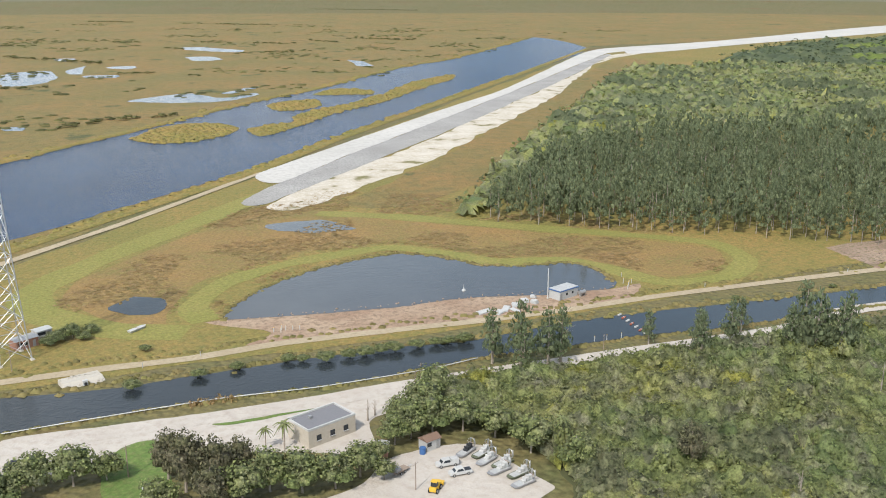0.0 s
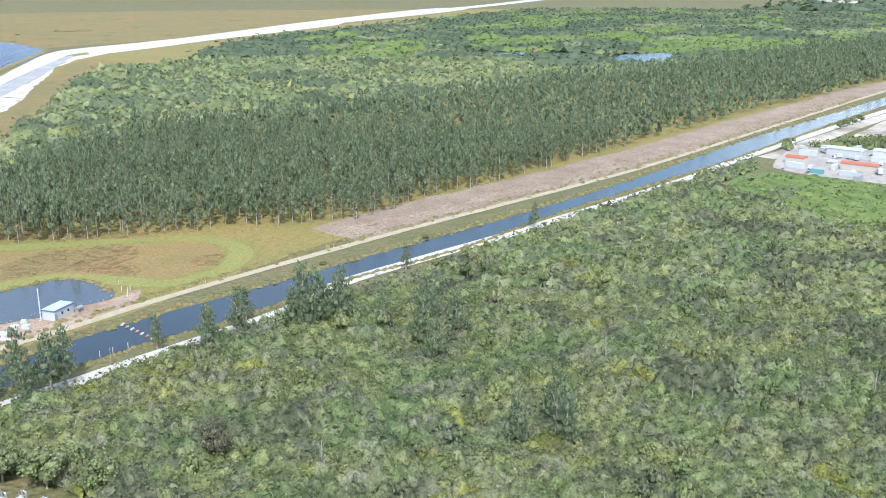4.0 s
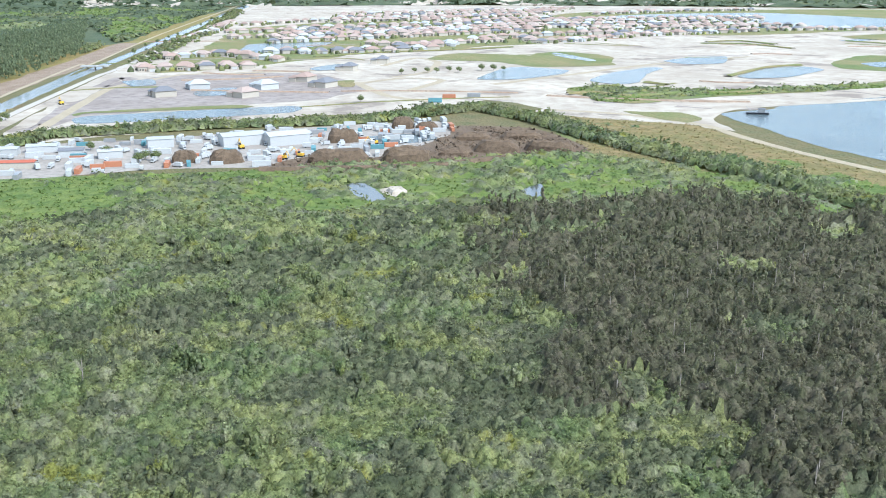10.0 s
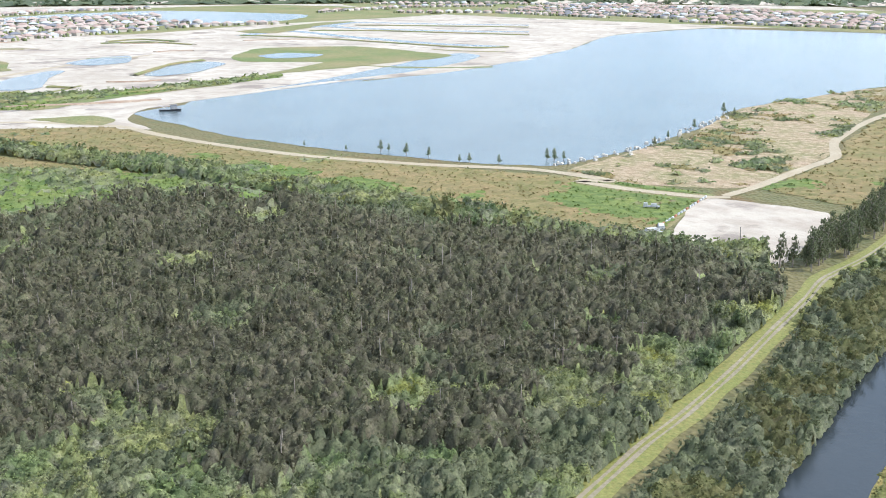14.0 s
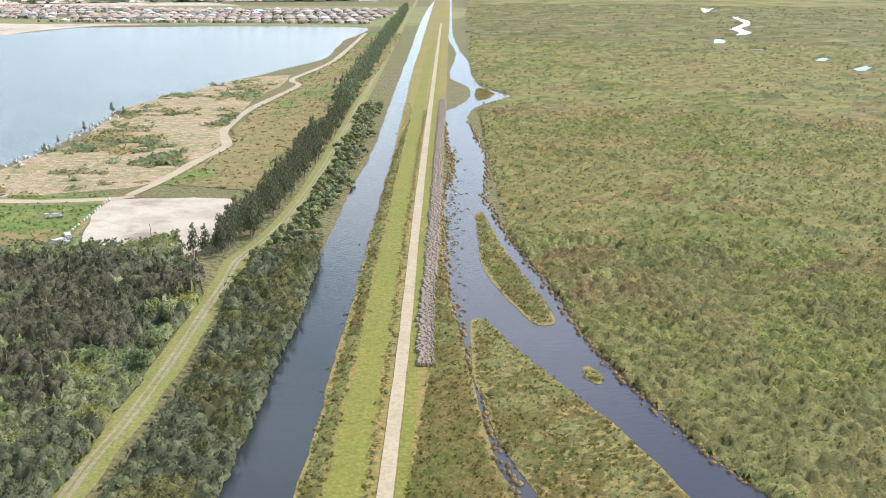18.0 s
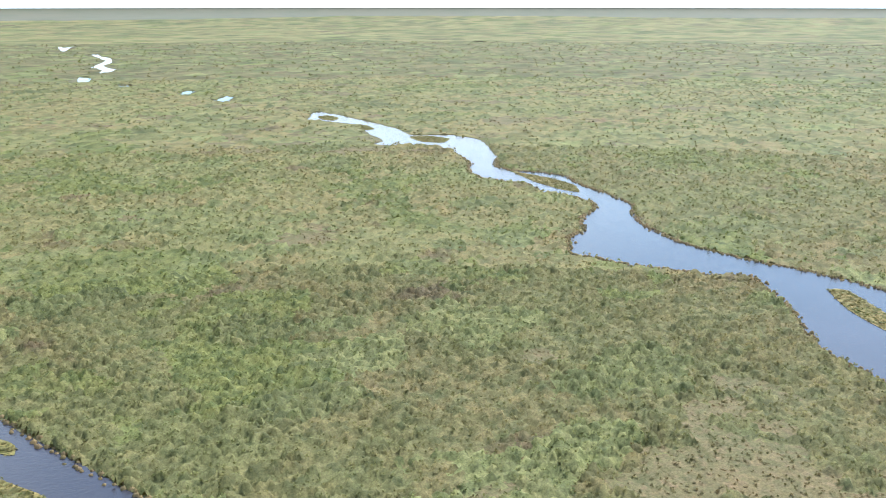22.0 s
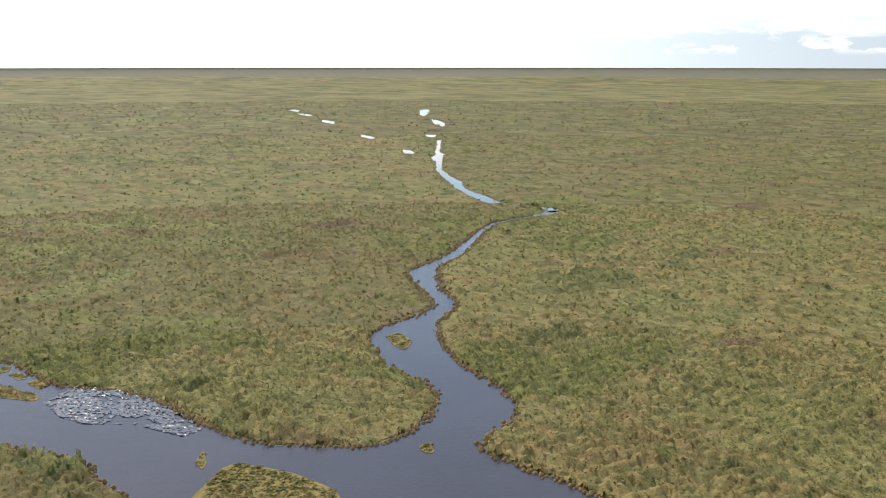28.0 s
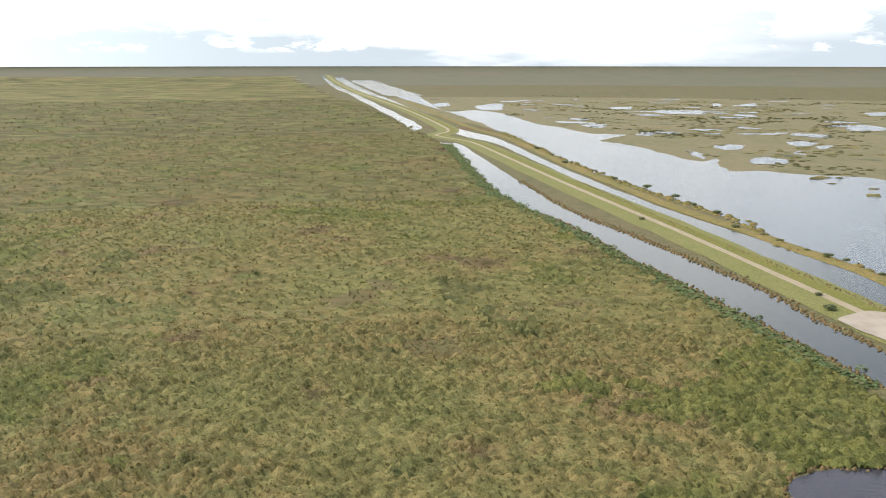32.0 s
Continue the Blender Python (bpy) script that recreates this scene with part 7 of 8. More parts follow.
def marker_post(x, y):
    t = thing("marker_post", x, y, 0.1, 0, "short white marker post on the bank", "post", "marker posts")
    part("post", rod("post", (0, 0, -0.3), (0, 0, 1.9), 0.14, 0.12, P["white"], 6), t)
    part("cap", rod("cap", (0, 0, 1.9), (0, 0, 2.05), 0.18, 0.05, P["yellow"], 6), t, "yellow cap")
    return t


mp = marker_post(228, 259)
for x, y in ((226, 257), (230, 261), (232, 262), (229, 263), (100, 279), (102, 278), (104, 279), (106, 278), (108, 277), (103, 280), (183, 222), (192, 220), (74, 271), (57, 271), (234, 270), (230, 264), (187, 221), (252, 245), (312, 231)):
    put(mp, x, y, 0.12, 0, 0.9)
for k in range(7):
    x, y = 205.5 - 0.7 * k, 237 - 2.9 * k
    f = thing("boom_float", x, y, 0.1, 20, "red and white float of a canal boom", "float", "boom floats")
    part("hull", rod("hull", (-0.9, 0, 0.1), (0.9, 0, 0.1), 0.35, 0.35, P["red"] if k % 2 else P["white"], 8), f)
    part("band", rod("band", (-0.2, 0, 0.1), (0.2, 0, 0.1), 0.38, 0.38, P["white"], 8), f)
buoy = thing("buoy", 174, 285, 0.2, 0, "small white buoy on the pond", "buoy")
part("float", rod("float", (0, 0, -0.1), (0, 0, 0.6), 0.8, 0.5, P["white"], 10), buoy)
part("staff", rod("staff", (0, 0, 0.6), (0, 0, 2.2), 0.1, 0.08, P["white"], 6), buoy)
hut("block_shed", 30, 306, 20, 7, 4.5, 2.8, P["brick"], P["grey"], "low red block shed with a flat grey roof near the tower", rise=0.3)
hut("equipment_shelter", 36, 312, 20, 5, 3.5, 2.6, P["white"], P["pale"], "small pale equipment shelter near the tower", rise=0.3)
punt = thing("beached_boat", 63, 303, 0.15, 30, "pale beached boat with a torn canopy", "boat")
part("hull", prism("hull", [(-3, -0.6), (2.4, -0.6), (3.4, 0), (2.4, 0.6), (-3, 0.6)], [(-3.2, -0.9), (2.6, -0.9), (4.0, 0), (2.6, 0.9), (-3.2, 0.9)], -0.1, 0.7, P["pale"]), punt)
part("thwart", block("thwart", 0.4, 1.6, 0.7, 0.78, P["wood"]), punt)
head = thing("culvert_headwall", 40, 268, 0.0, 8, "pale stone culvert headwall in the canal bank", "headwall")
part("apron", prism("apron", rect(11.5, 5.5, 0, 1), rect(11, 4.0, 0, 2.2), -0.1, 1.2, P["stone"]), head)
for k in range(60):
    g = np.random.default_rng(k)
    x, y = g.uniform(-5.5, 5.5), g.uniform(-2.2, 3.6)
    part("stone", block("stone", g.uniform(0.6, 1.1), g.uniform(0.5, 0.9), -0.1, 0.35 + 0.24 * (y + 2.2) * 0.9, P["stone"], x, y, top=0.7, bevel=0.05), head)
part("outlet", block("outlet", 1.4, 0.8, 0.2, 1.7, P["white"], 0, -1.9), head, "white outlet box")
part("pipe", rod("pipe", (0, -2.4, 0.7), (0, -2.2, 0.7), 0.45, 0.45, P["black"], 12), head)
rr_rng = np.random.default_rng(5)
for k in range(70):
    s = k / 69
    x, y = 90 + 140 * s + rr_rng.normal(0, 1), 297 - 38 * s + 10 * math.sin(s * 3.1) * 0.2 + rr_rng.normal(0, 0.8)
    b = thing("bank_rock", x, y, 0.15, k * 40, "rough reddish rock on the pond bank", "rock", "bank rocks")
    part("rock", block("rock", rr_rng.uniform(0.4, 1.1), rr_rng.uniform(0.4, 0.9), -0.2, rr_rng.uniform(0.15, 0.4), M["slash"], top=0.6, bevel=0.08), b)

# ---- house, yard and vehicles by the canal ----
home = thing("house", 85, 206, 0.1, 12, "cream flat-roofed house with a dark grey roof and parapet", "house")
part("wall", block("wall", 14, 9, -0.2, 4.4, P["cream"]), home)
part("roof", block("roof", 13.2, 8.2, 4.402, 4.55, P["slate"]), home, "dark flat roof")
for s in (-1, 1):
    part("parapet", block("parapet", 14.1, 0.4, 4.404, 4.95, P["white"], 0, s * 4.32), home, "pale parapet")
    part("parapet", block("parapet", 0.4, 8.1, 4.404, 4.95, P["white"], s * 6.85, 0), home, "pale parapet")
part("roof_vent", block("roof_vent", 0.8, 0.8, 4.552, 5.3, P["grey"], -2.5, 1.2), home)
for k in range(3):
    w = part("window", block("window", 1.4, 0.1, 1.4, 2.8, P["glass"], -4 + 4 * k, -4.53), home)
    part("sill", block("sill", 1.7, 0.25, 1.25, 1.4, P["white"], -4 + 4 * k, -4.6), w)
part("window", block("window", 0.1, 1.4, 1.4, 2.8, P["glass"], 7.03, -1), home)
part("door", block("door", 0.1, 1.1, 0, 2.2, P["brown"], 7.03, 2), home)
hut("tool_shed", 104.5, 186.5, 10, 4.2, 3.2, 2.5, P["pale"], P["brown"], "small pale shed with a brown roof in the yard", rise=0.9, windows=1)
hut("store_shed", 93, 189, 60, 3.5, 3.0, 2.4, P["brick"], P["pale"], "small shed with a pale lean-to roof", rise=0.4, windows=0)
drum = thing("blue_drum", 101.5, 184.5, 0.12, 0, "blue plastic drum beside the shed", "drum")
part("barrel", rod("barrel", (0, 0, -0.05), (0, 0, 1.5), 0.75, 0.75, P["blue"], 14), drum)
part("lid", rod("lid", (0, 0, 1.5), (0, 0, 1.58), 0.79, 0.79, P["blue"], 14), drum)


def wheels(t, xs, y, r):
    for x in xs:
        for s in (-1, 1):
            w = part("wheel", rod("tyre", (x, s * y - 0.11 * s, r), (x, s * y + 0.11 * s, r), r, r, P["rubber"], 12), t)
            part("rim", rod("rim", (x, s * (y + 0.115) - 0.01, r), (x, s * (y + 0.115) + 0.01, r), r * 0.6, r * 0.6, P["steel"], 10), w)


def pickup(x, y, turn, cap):
    t = thing("pickup_truck", x, y, 0.12, turn, "white pickup truck with a covered bed" if cap else "white pickup truck with an open dark bed", "truck", "pickup trucks")
    part("body", prism("body", [(-2.7, -0.95), (2.5, -0.95), (2.75, -0.6), (2.75, 0.6), (2.5, 0.95), (-2.7, 0.95)], [(-2.68, -0.9), (2.4, -0.88), (2.6, -0.55), (2.6, 0.55), (2.4, 0.88), (-2.68, 0.9)], 0.45, 1.1, P["white"]), t)
    part("cab", prism("cab", rect(2.5, 1.8, 0.35), rect(1.6, 1.5, 0.2), 1.1, 1.85, P["white"]), t)
    part("windscreen", prism("windscreen", [(1.3, -0.75), (1.62, -0.75), (1.62, 0.75), (1.3, 0.75)], [(0.8, -0.68), (1.04, -0.68), (1.04, 0.68), (0.8, 0.68)], 1.12, 1.78, P["glass"]), t)
    for s in (-1, 1):
        part("side_window", prism("side_window", [(-0.6, s * 0.86), (1.2, s * 0.86), (1.2, s * 0.91), (-0.6, s * 0.91)], [(-0.4, s * 0.73), (0.7, s * 0.73), (0.7, s * 0.78), (-0.4, s * 0.78)], 1.2, 1.7, P["glass"]), t)
        part("headlight", block("headlight", 0.08, 0.3, 0.75, 0.95, P["pale"], 2.7, s * 0.65), t)
    if cap:
        part("bed_cover", prism("bed_cover", rect(1.9, 1.8, -1.75), rect(1.8, 1.5, -1.75), 1.1, 1.8, P["white"]), t)
    else:
        part("bed", block("bed", 1.7, 1.5, 1.1, 1.14, P["black"], -1.75), t, "dark open bed")
    wheels(t, (-1.75, 1.75), 0.86, 0.38)
    return t


pickup(103.5, 176.5, 170, True)
pickup(104, 171.5, 172, False)


def car(x, y, turn, colour, label):
    t = thing("car", x, y, 0.12, turn, label, "car")
    part("body", prism("body", [(-2.2, -0.85), (2.0, -0.85), (2.3, -0.5), (2.3, 0.5), (2.0, 0.85), (-2.2, 0.85)], [(-2.15, -0.8), (1.9, -0.78), (2.15, -0.45), (2.15, 0.45), (1.9, 0.78), (-2.15, 0.8)], 0.35, 0.9, colour), t)
    part("cabin", prism("cabin", rect(2.6, 1.6, -0.3), rect(1.5, 1.25, -0.35), 0.9, 1.45, P["glass"]), t, "dark glass cabin")
    part("roof", block("roof", 1.5, 1.25, 1.452, 1.52, colour, -0.35, 0, 0.95), t)
    wheels(t, (-1.35, 1.35), 0.76, 0.33)
    return t


car(16, 226, 60, P["black"], "dark car parked on the gravel lot")


def airboat(x, y, turn, cover, k):
    t = thing("airboat", x, y, 0.12, turn, "flat olive airboat with a white engine cover on the gravel" if cover else "black and white airboat with a caged propeller", "boat", "airboats")
    part("hull", prism("hull", [(-2.6, -1.0), (2.2, -1.0), (3.0, -0.6), (3.0, 0.6), (2.2, 1.0), (-2.6, 1.0)], [(-2.7, -1.15), (2.4, -1.15), (3.5, -0.7), (3.5, 0.7), (2.4, 1.15), (-2.7, 1.15)], 0.1, 0.65, P["olive"] if k % 2 else P["grey"]), t)
    part("deck", block("deck", 4.6, 1.8, 0.65, 0.7, P["pale"], 0.2), t)
    for j in range(2):
        s = part("seat", block("seat", 0.6, 1.2, 0.7, 1.15 + 0.35 * j, P["white"] if cover else P["black"], 0.2 - 0.9 * j), t)
        part("backrest", block("backrest", 0.12, 1.2, 1.15 + 0.35 * j, 1.75 + 0.35 * j, P["white"] if cover else P["black"], -0.1 - 0.9 * j), s)
    part("engine", block("engine", 1.1, 1.0, 0.7, 1.9, P["white"] if cover else P["black"], -1.7, top=0.75), t)
    for j in range(10):
        a, b = j * math.pi / 5, (j + 1) * math.pi / 5
        part("cage_bar", rod("cage_bar", (-2.4, math.cos(a) * 1.1, 1.9 + math.sin(a) * 1.1), (-2.4, math.cos(b) * 1.1, 1.9 + math.sin(b) * 1.1), 0.05, 0.05, P["steel"], 4), t)
    part("propeller", block("propeller", 0.08, 1.9, 1.8, 2.0, P["wood"], -2.2), t)
    for s in (-1, 1):
        part("rudder", block("rudder", 0.6, 0.06, 0.9, 2.8, P["pale"], -2.8, s * 0.5), t)


for k, (x, y, turn, cover) in enumerate(((110.5, 179.5, 205, False), (113.5, 177, 200, True), (112.5, 173.5, 200, True), (115, 170.5, 195, True), (112.5, 168, 190, True), (115.5, 164.5, 190, True), (114, 160.5, 188, True))):
    airboat(x, y, turn, cover, k)
loader = thing("yellow_loader", 95.5, 168, 0.12, 40, "small yellow wheel loader in the yard", "loader")
part("chassis", block("chassis", 3.4, 1.6, 0.5, 1.4, P["yellow"]), loader)
part("cab", block("cab", 1.3, 1.4, 1.4, 2.5, P["glass"], -0.4, top=0.85), loader)
part("canopy", block("canopy", 1.5, 1.6, 2.5, 2.62, P["yellow"], -0.4), loader)
part("bucket", prism("bucket", rect(0.6, 2.0, 2.7), rect(1.1, 2.0, 2.9), 0.15, 0.9, P["yellow"]), loader)
for s in (-1, 1):
    part("arm", rod("arm", (0.6, s * 0.6, 1.4), (2.5, s * 0.6, 0.6), 0.12, 0.12, P["yellow"], 4), loader)
wheels(loader, (-1.2, 1.1), 0.9, 0.6)
trailer = thing("flat_trailer", 92.5, 179, 0.12, 20, "low rusty flat trailer with gear", "trailer")
part("deck", block("deck", 4.6, 2.0, 0.7, 0.85, P["wood"]), trailer)
part("crate", block("crate", 1.6, 1.4, 0.852, 1.7, P["grey"], -1.0), trailer)
part("drawbar", rod("drawbar", (2.3, 0, 0.6), (4.0, 0, 0.5), 0.08, 0.06, P["steel"], 4), trailer)
wheels(trailer, (-0.6, 0.6), 1.0, 0.35)


def utility_pole(x, y, tall, arms=True):
    t = thing("utility_pole", x, y, 0.0, 20, "thin weathered wooden utility pole", "pole", "utility poles")
    part("pole", rod("pole", (0, 0, -0.5), (0, 0, tall), 0.17, 0.11, P["wood"], 8), t)
    if arms:
        part("crossarm", rod("crossarm", (-1.2, 0, tall - 0.6), (1.2, 0, tall - 0.6), 0.07, 0.07, P["wood"], 4), t)
        for s in (-1.1, -0.4, 0.4, 1.1):
            part("insulator", rod("insulator", (s, 0, tall - 0.55), (s, 0, tall - 0.3), 0.06, 0.05, P["grey"], 6), t)
    return t


up = utility_pole(38.5, 208, 8.0)
for x, y, s in ((92, 170.5, 0.85), (119, 217, 1.0), (115, 213, 1.0), (133, -214, 1.2), (127, -233, 1.1), (128, -250, 1.0), (180, 214, 0.7), (24, 287, 0.8)):
    put(up, x, y, 0, 30, s)
bench = thing("lawn_cover", 41, 201, 0.15, 30, "small white slatted cover on the lawn", "bench")
part("frame", block("frame", 2.2, 1.2, -0.05, 0.45, P["white"]), bench)
for k in range(4):
    part("slat", block("slat", 2.3, 0.2, 0.452, 0.52, P["pale"], 0, -0.45 + 0.3 * k), bench)
line = curve(CANAL_S[:7], 3, False, 0)
for k in range(len(line) - 1):
    (ax, ay), (bx, by) = line[k], line[k + 1]
    g = thing("guard_rail", ax, ay - 1.5, 0.15, 0, "low pale kerb rail along the canal", "guard rail", "guard rail sections")
    part("rail", rod("rail", (0, 0, 0.55), (bx - ax, by - ay, 0.55), 0.16, 0.16, P["pale"], 4), g)
    part("post", rod("post", (0, 0, -0.3), (0, 0, 0.6), 0.1, 0.1, P["wood"], 4), g)

# ---- the industrial yard ----
y_rng = np.random.default_rng(9)


def shed(w, d, h, wall, roof, label, x, y, turn, roofed=True):
    t = thing("warehouse", x, y, 0.12, turn, label, "warehouse", "yard sheds")
    part("wall", block("wall", w, d, -0.2, h, wall), t)
    part("roof", prism("roof", rect(w + 0.8, d + 0.8), [(-w / 2 - 0.4, -0.15), (w / 2 + 0.4, -0.15), (w / 2 + 0.4, 0.15), (-w / 2 - 0.4, 0.15)], h, h + d * 0.14, roof), t)
    for k in range(max(1, int(w / 7))):
        part("roller_door", block("roller_door", 3.4, 0.14, 0, 3.4, P["grey"], -w / 2 + 3.5 + 7 * k, -d / 2 - 0.04), t)
    return t


shed(27, 13, 6.5, P["white"], P["pale"], "large white warehouse with a pale metal roof", 634, -62, 100)
shed(27, 14, 6.5, P["white"], P["pale"], "large white warehouse with a pale metal roof", 628, -90, 102)
shed(16, 9, 5.5, P["white"], P["pale"], "white warehouse with a pale metal roof", 640, -12, 92)
shed(22, 8, 4.0, P["white"], P["pale"], "low white shed with a flat pale roof", 640, 82, 80)
shed(18, 8, 4.0, P["white"], P["pale"], "low white shed with a flat pale roof", 644, 58, 84)
shed(20, 7, 3.6, P["cream"], P["red"], "long low shed with an orange-red roof", 594, 68, 82)
shed(11, 7, 3.6, P["cream"], P["red"], "small shed with an orange-red roof", 599, 104, 80)
shed(14, 8, 4.2, P["white"], P["slate"], "white shed with a grey roof", 622, 40, 85)
shed(14, 8, 4.2, P["white"], P["pale"], "white shed with a pale roof", 612, 18, 95)
container_kinds = []
for colour, word in ((P["white"], "white"), (P["orange"], "orange"), (P["teal"], "teal"), (P["grey"], "grey")):
    c = thing("shipping_container", 600 + len(container_kinds) * 7, 36, 0.12, 80, word + " shipping container in the yard", "container", "yard containers")
    part("box", block("box", 9, 2.5, 0, 2.7, colour, bevel=0.06), c)
    for s in (-1, 1):
        part("door", block("door", 0.1, 1.15, 0.1, 2.6, colour, 4.52, s * 0.6), c)
    part("rail", block("rail", 9.1, 2.56, 2.7, 2.8, colour), c)
    container_kinds.append(c)
van = thing("box_truck", 590, 30, 0.12, 85, "white box truck parked in the yard", "truck", "yard trucks")
part("box", block("box", 5.0, 2.3, 0.9, 3.2, P["white"], -1.0), van)
part("cab", block("cab", 1.9, 2.1, 0.6, 2.3, P["white"], 2.7, top=0.85), van)
part("windscreen", block("windscreen", 0.1, 1.7, 1.4, 2.1, P["glass"], 3.55), van)
wheels(van, (-2.2, 2.5), 1.0, 0.45)
spots = scatter(YARD, 9.5, [MULCH])
taken = [(634, -62), (628, -90), (640, -12), (640, 82), (644, 58), (594, 68), (599, 104), (622, 40), (612, 18)]
for k, (x, y) in enumerate(spots):
    if min(math.hypot(x - a, y - b) for a, b in taken) < 13 or y_rng.uniform() < 0.35:
        continue
    if y_rng.uniform() < 0.55:
        put(container_kinds[int(y_rng.choice(4, p=(0.6, 0.14, 0.1, 0.16)))], x, y, 0.14, 80 + y_rng.choice((0, 90)) + y_rng.uniform(-8, 8), y_rng.uniform(0.7, 1.2))
    else:
        put(van, x, y, 0.14, y_rng.uniform(0, 360), y_rng.uniform(0.8, 1.1))


def heap(x, y, w, d, h, turn, material, label, seed):
    """An uneven tipped heap with steep sides."""
    g = np.random.default_rng(seed)
    n, v, f = 18, [], []
    for k, (s, z) in enumerate(((1.0, -0.1), (0.9, 0.55), (0.68, 0.92), (0.3, 1.0))):
        for j in range(n):
            a = 2 * math.pi * j / n
            c, sn = math.cos(a), math.sin(a)
            p = (abs(c) ** 0.6 * math.copysign(1, c), abs(sn) ** 0.6 * math.copysign(1, sn))
            q = g.uniform(0.88, 1.1)
            v.append((p[0] * w / 2 * s * q, p[1] * d / 2 * s * q, h * z * g.uniform(0.85, 1.12)))
    for k in range(3):
        f += [(k * n + j, k * n + (j + 1) % n, (k + 1) * n + (j + 1) % n, (k + 1) * n + j) for j in range(n)]
    f.append(tuple(range(3 * n, 4 * n)))
    ob = new("soil_mound", mesh("soil_mound", v, f, material))
    ob.matrix_world = pose(x, y, 0.15, 0, 0, turn)
    tagged(ob, label, "heap", "mulch heaps")


for k, (x, y, w, d, h) in enumerate(((558, -110, 37, 15, 5.5), (548, -148, 31, 15, 6.5), (625, -126, 20, 13, 6.5), (668, -178, 16, 12, 6), (562, -210, 28, 14, 5.5), (554, -242, 32, 14, 5.0), (584, -24, 15, 11, 5), (576, -47, 20, 13, 5.5), (610, -210, 26, 16, 3.5), (603, -242, 29, 14, 3.5), (558, -182, 22, 12, 3), (655, -192, 16, 9, 4))):
    heap(x, y, w, d, h * 1.3, 90 + math.degrees(-math.atan2(x, y)) + 90 + 8 * math.sin(k), M["mulch"], "big steep heap of dark brown mulch", k)
heap(471, -122, 14, 10, 2.0, 0, M["sand"], "small pale sand heap beside a pool", 77)
digger = thing("excavator", 580, -91, 0.15, 50, "yellow excavator among the heaps", "excavator")
for s in (-1, 1):
    part("track", block("track", 4.2, 0.7, -0.05, 0.9, P["rubber"], 0, s * 1.2), digger)
part("house", block("house", 3.4, 2.8, 0.95, 2.3, P["yellow"], -0.3), digger)
part("cab", block("cab", 1.5, 1.2, 2.3, 3.4, P["glass"], 0.6, 0.7, top=0.9), digger)
part("boom", rod("boom", (1.2, -0.3, 1.8), (4.6, -0.3, 5.2), 0.35, 0.25, P["yellow"], 4), digger)
part("stick", rod("stick", (4.6, -0.3, 5.2), (7.2, -0.3, 2.6), 0.25, 0.18, P["yellow"], 4), digger)
part("bucket", block("bucket", 1.1, 1.2, 1.6, 2.7, P["grey"], 7.2, -0.3, top=0.7), digger)
for x, y, a in ((608, -143, 120), (618, -60, 10), (575, -80, 200), (870, 60, 20)):
    put(digger, x, y, 0.15, a, 1.1)

# ---- houses of the estate ----
def estate_house(kind, x, y, turn):
    roof = (P["terracotta"], P["rose"], P["slate"], P["pale"])[kind]
    word = ("terracotta", "rose-coloured", "grey", "pale")[kind]
    wall = P["cream"] if kind != 3 else P["white"]
    t = thing("estate_house", x, y, 0.1, turn, "pale stucco estate house with a " + word + " hip roof", "house", "estate houses")
    part("wall", block("wall", 17, 13, -0.2, 4.6, wall), t)
    part("roof", prism("roof", rect(18.6, 14.6), rect(6.5, 1.0), 4.6, 8.0, roof), t)
    part("wing", block("wing", 8, 7, -0.2, 3.6, wall, 5.5, -8.5), t)
    part("wing_roof", prism("wing_roof", rect(9, 8.2, 5.5, -8.3), rect(0.8, 3.0, 5.5, -7.4), 3.6, 5.8, roof), t)
    part("garage_door", block("garage_door", 5.0, 0.14, 0, 2.6, P["white"], 5.5, -12.05), t)
    part("door", block("door", 1.2, 0.14, 0, 2.3, P["brown"], -1.0, -6.55), t)
    for wx in (-6.5, -3.8):
        part("window", block("window", 1.6, 0.14, 1.0, 2.5, P["glass"], wx, -6.55), t)
    return t


homes = []
far_homes = []
more_rows = [[(x0, y0 - 90 * k), (x1, y1 - 90 * k)] for x0, y0, x1, y1 in ((300, -1850, 900, -1850), (950, -1950, 1500, -2050)) for k in range(6)]
more_rows += [[(x0 + 80 * k, y0 - 20 * k), (x1 + 80 * k, y1 - 60 * k)] for x0, y0, x1, y1 in ((1500, -200, 1640, -700), (1620, -760, 1600, -1100), (2000, -400, 2150, -900)) for k in range(5)]
for r_i, way in enumerate(HOUSE_ROWS + HOUSE_ROWS_B + HOUSE_ROWS_C + HOUSE_ROWS_D + SITE_ROWS + more_rows):
    line = along(way, 23.0, 0, False, 2.5)
    side = math.degrees(math.atan2(way[-1][1] - way[0][1], way[-1][0] - way[0][0]))
    for k, (x, y) in enumerate(line):
        if math.hypot(x, y) > 2950:
            continue
        far_homes.append((x, y, side + (180 if k % 2 else 0) + float(y_rng.uniform(-8, 8)), int(y_rng.choice(4, p=(0.40, 0.30, 0.14, 0.16))), float(y_rng.uniform(0.85, 1.1))))
far_homes.sort(key=lambda h: h[0] ** 2 + h[1] ** 2)
protos = {}
for x, y, turn, kind, size in far_homes[:230]:
    if kind not in protos:
        protos[kind] = estate_house(kind, x, y, turn)
    else:
        put(protos[kind], x, y, 0.1, turn, size)
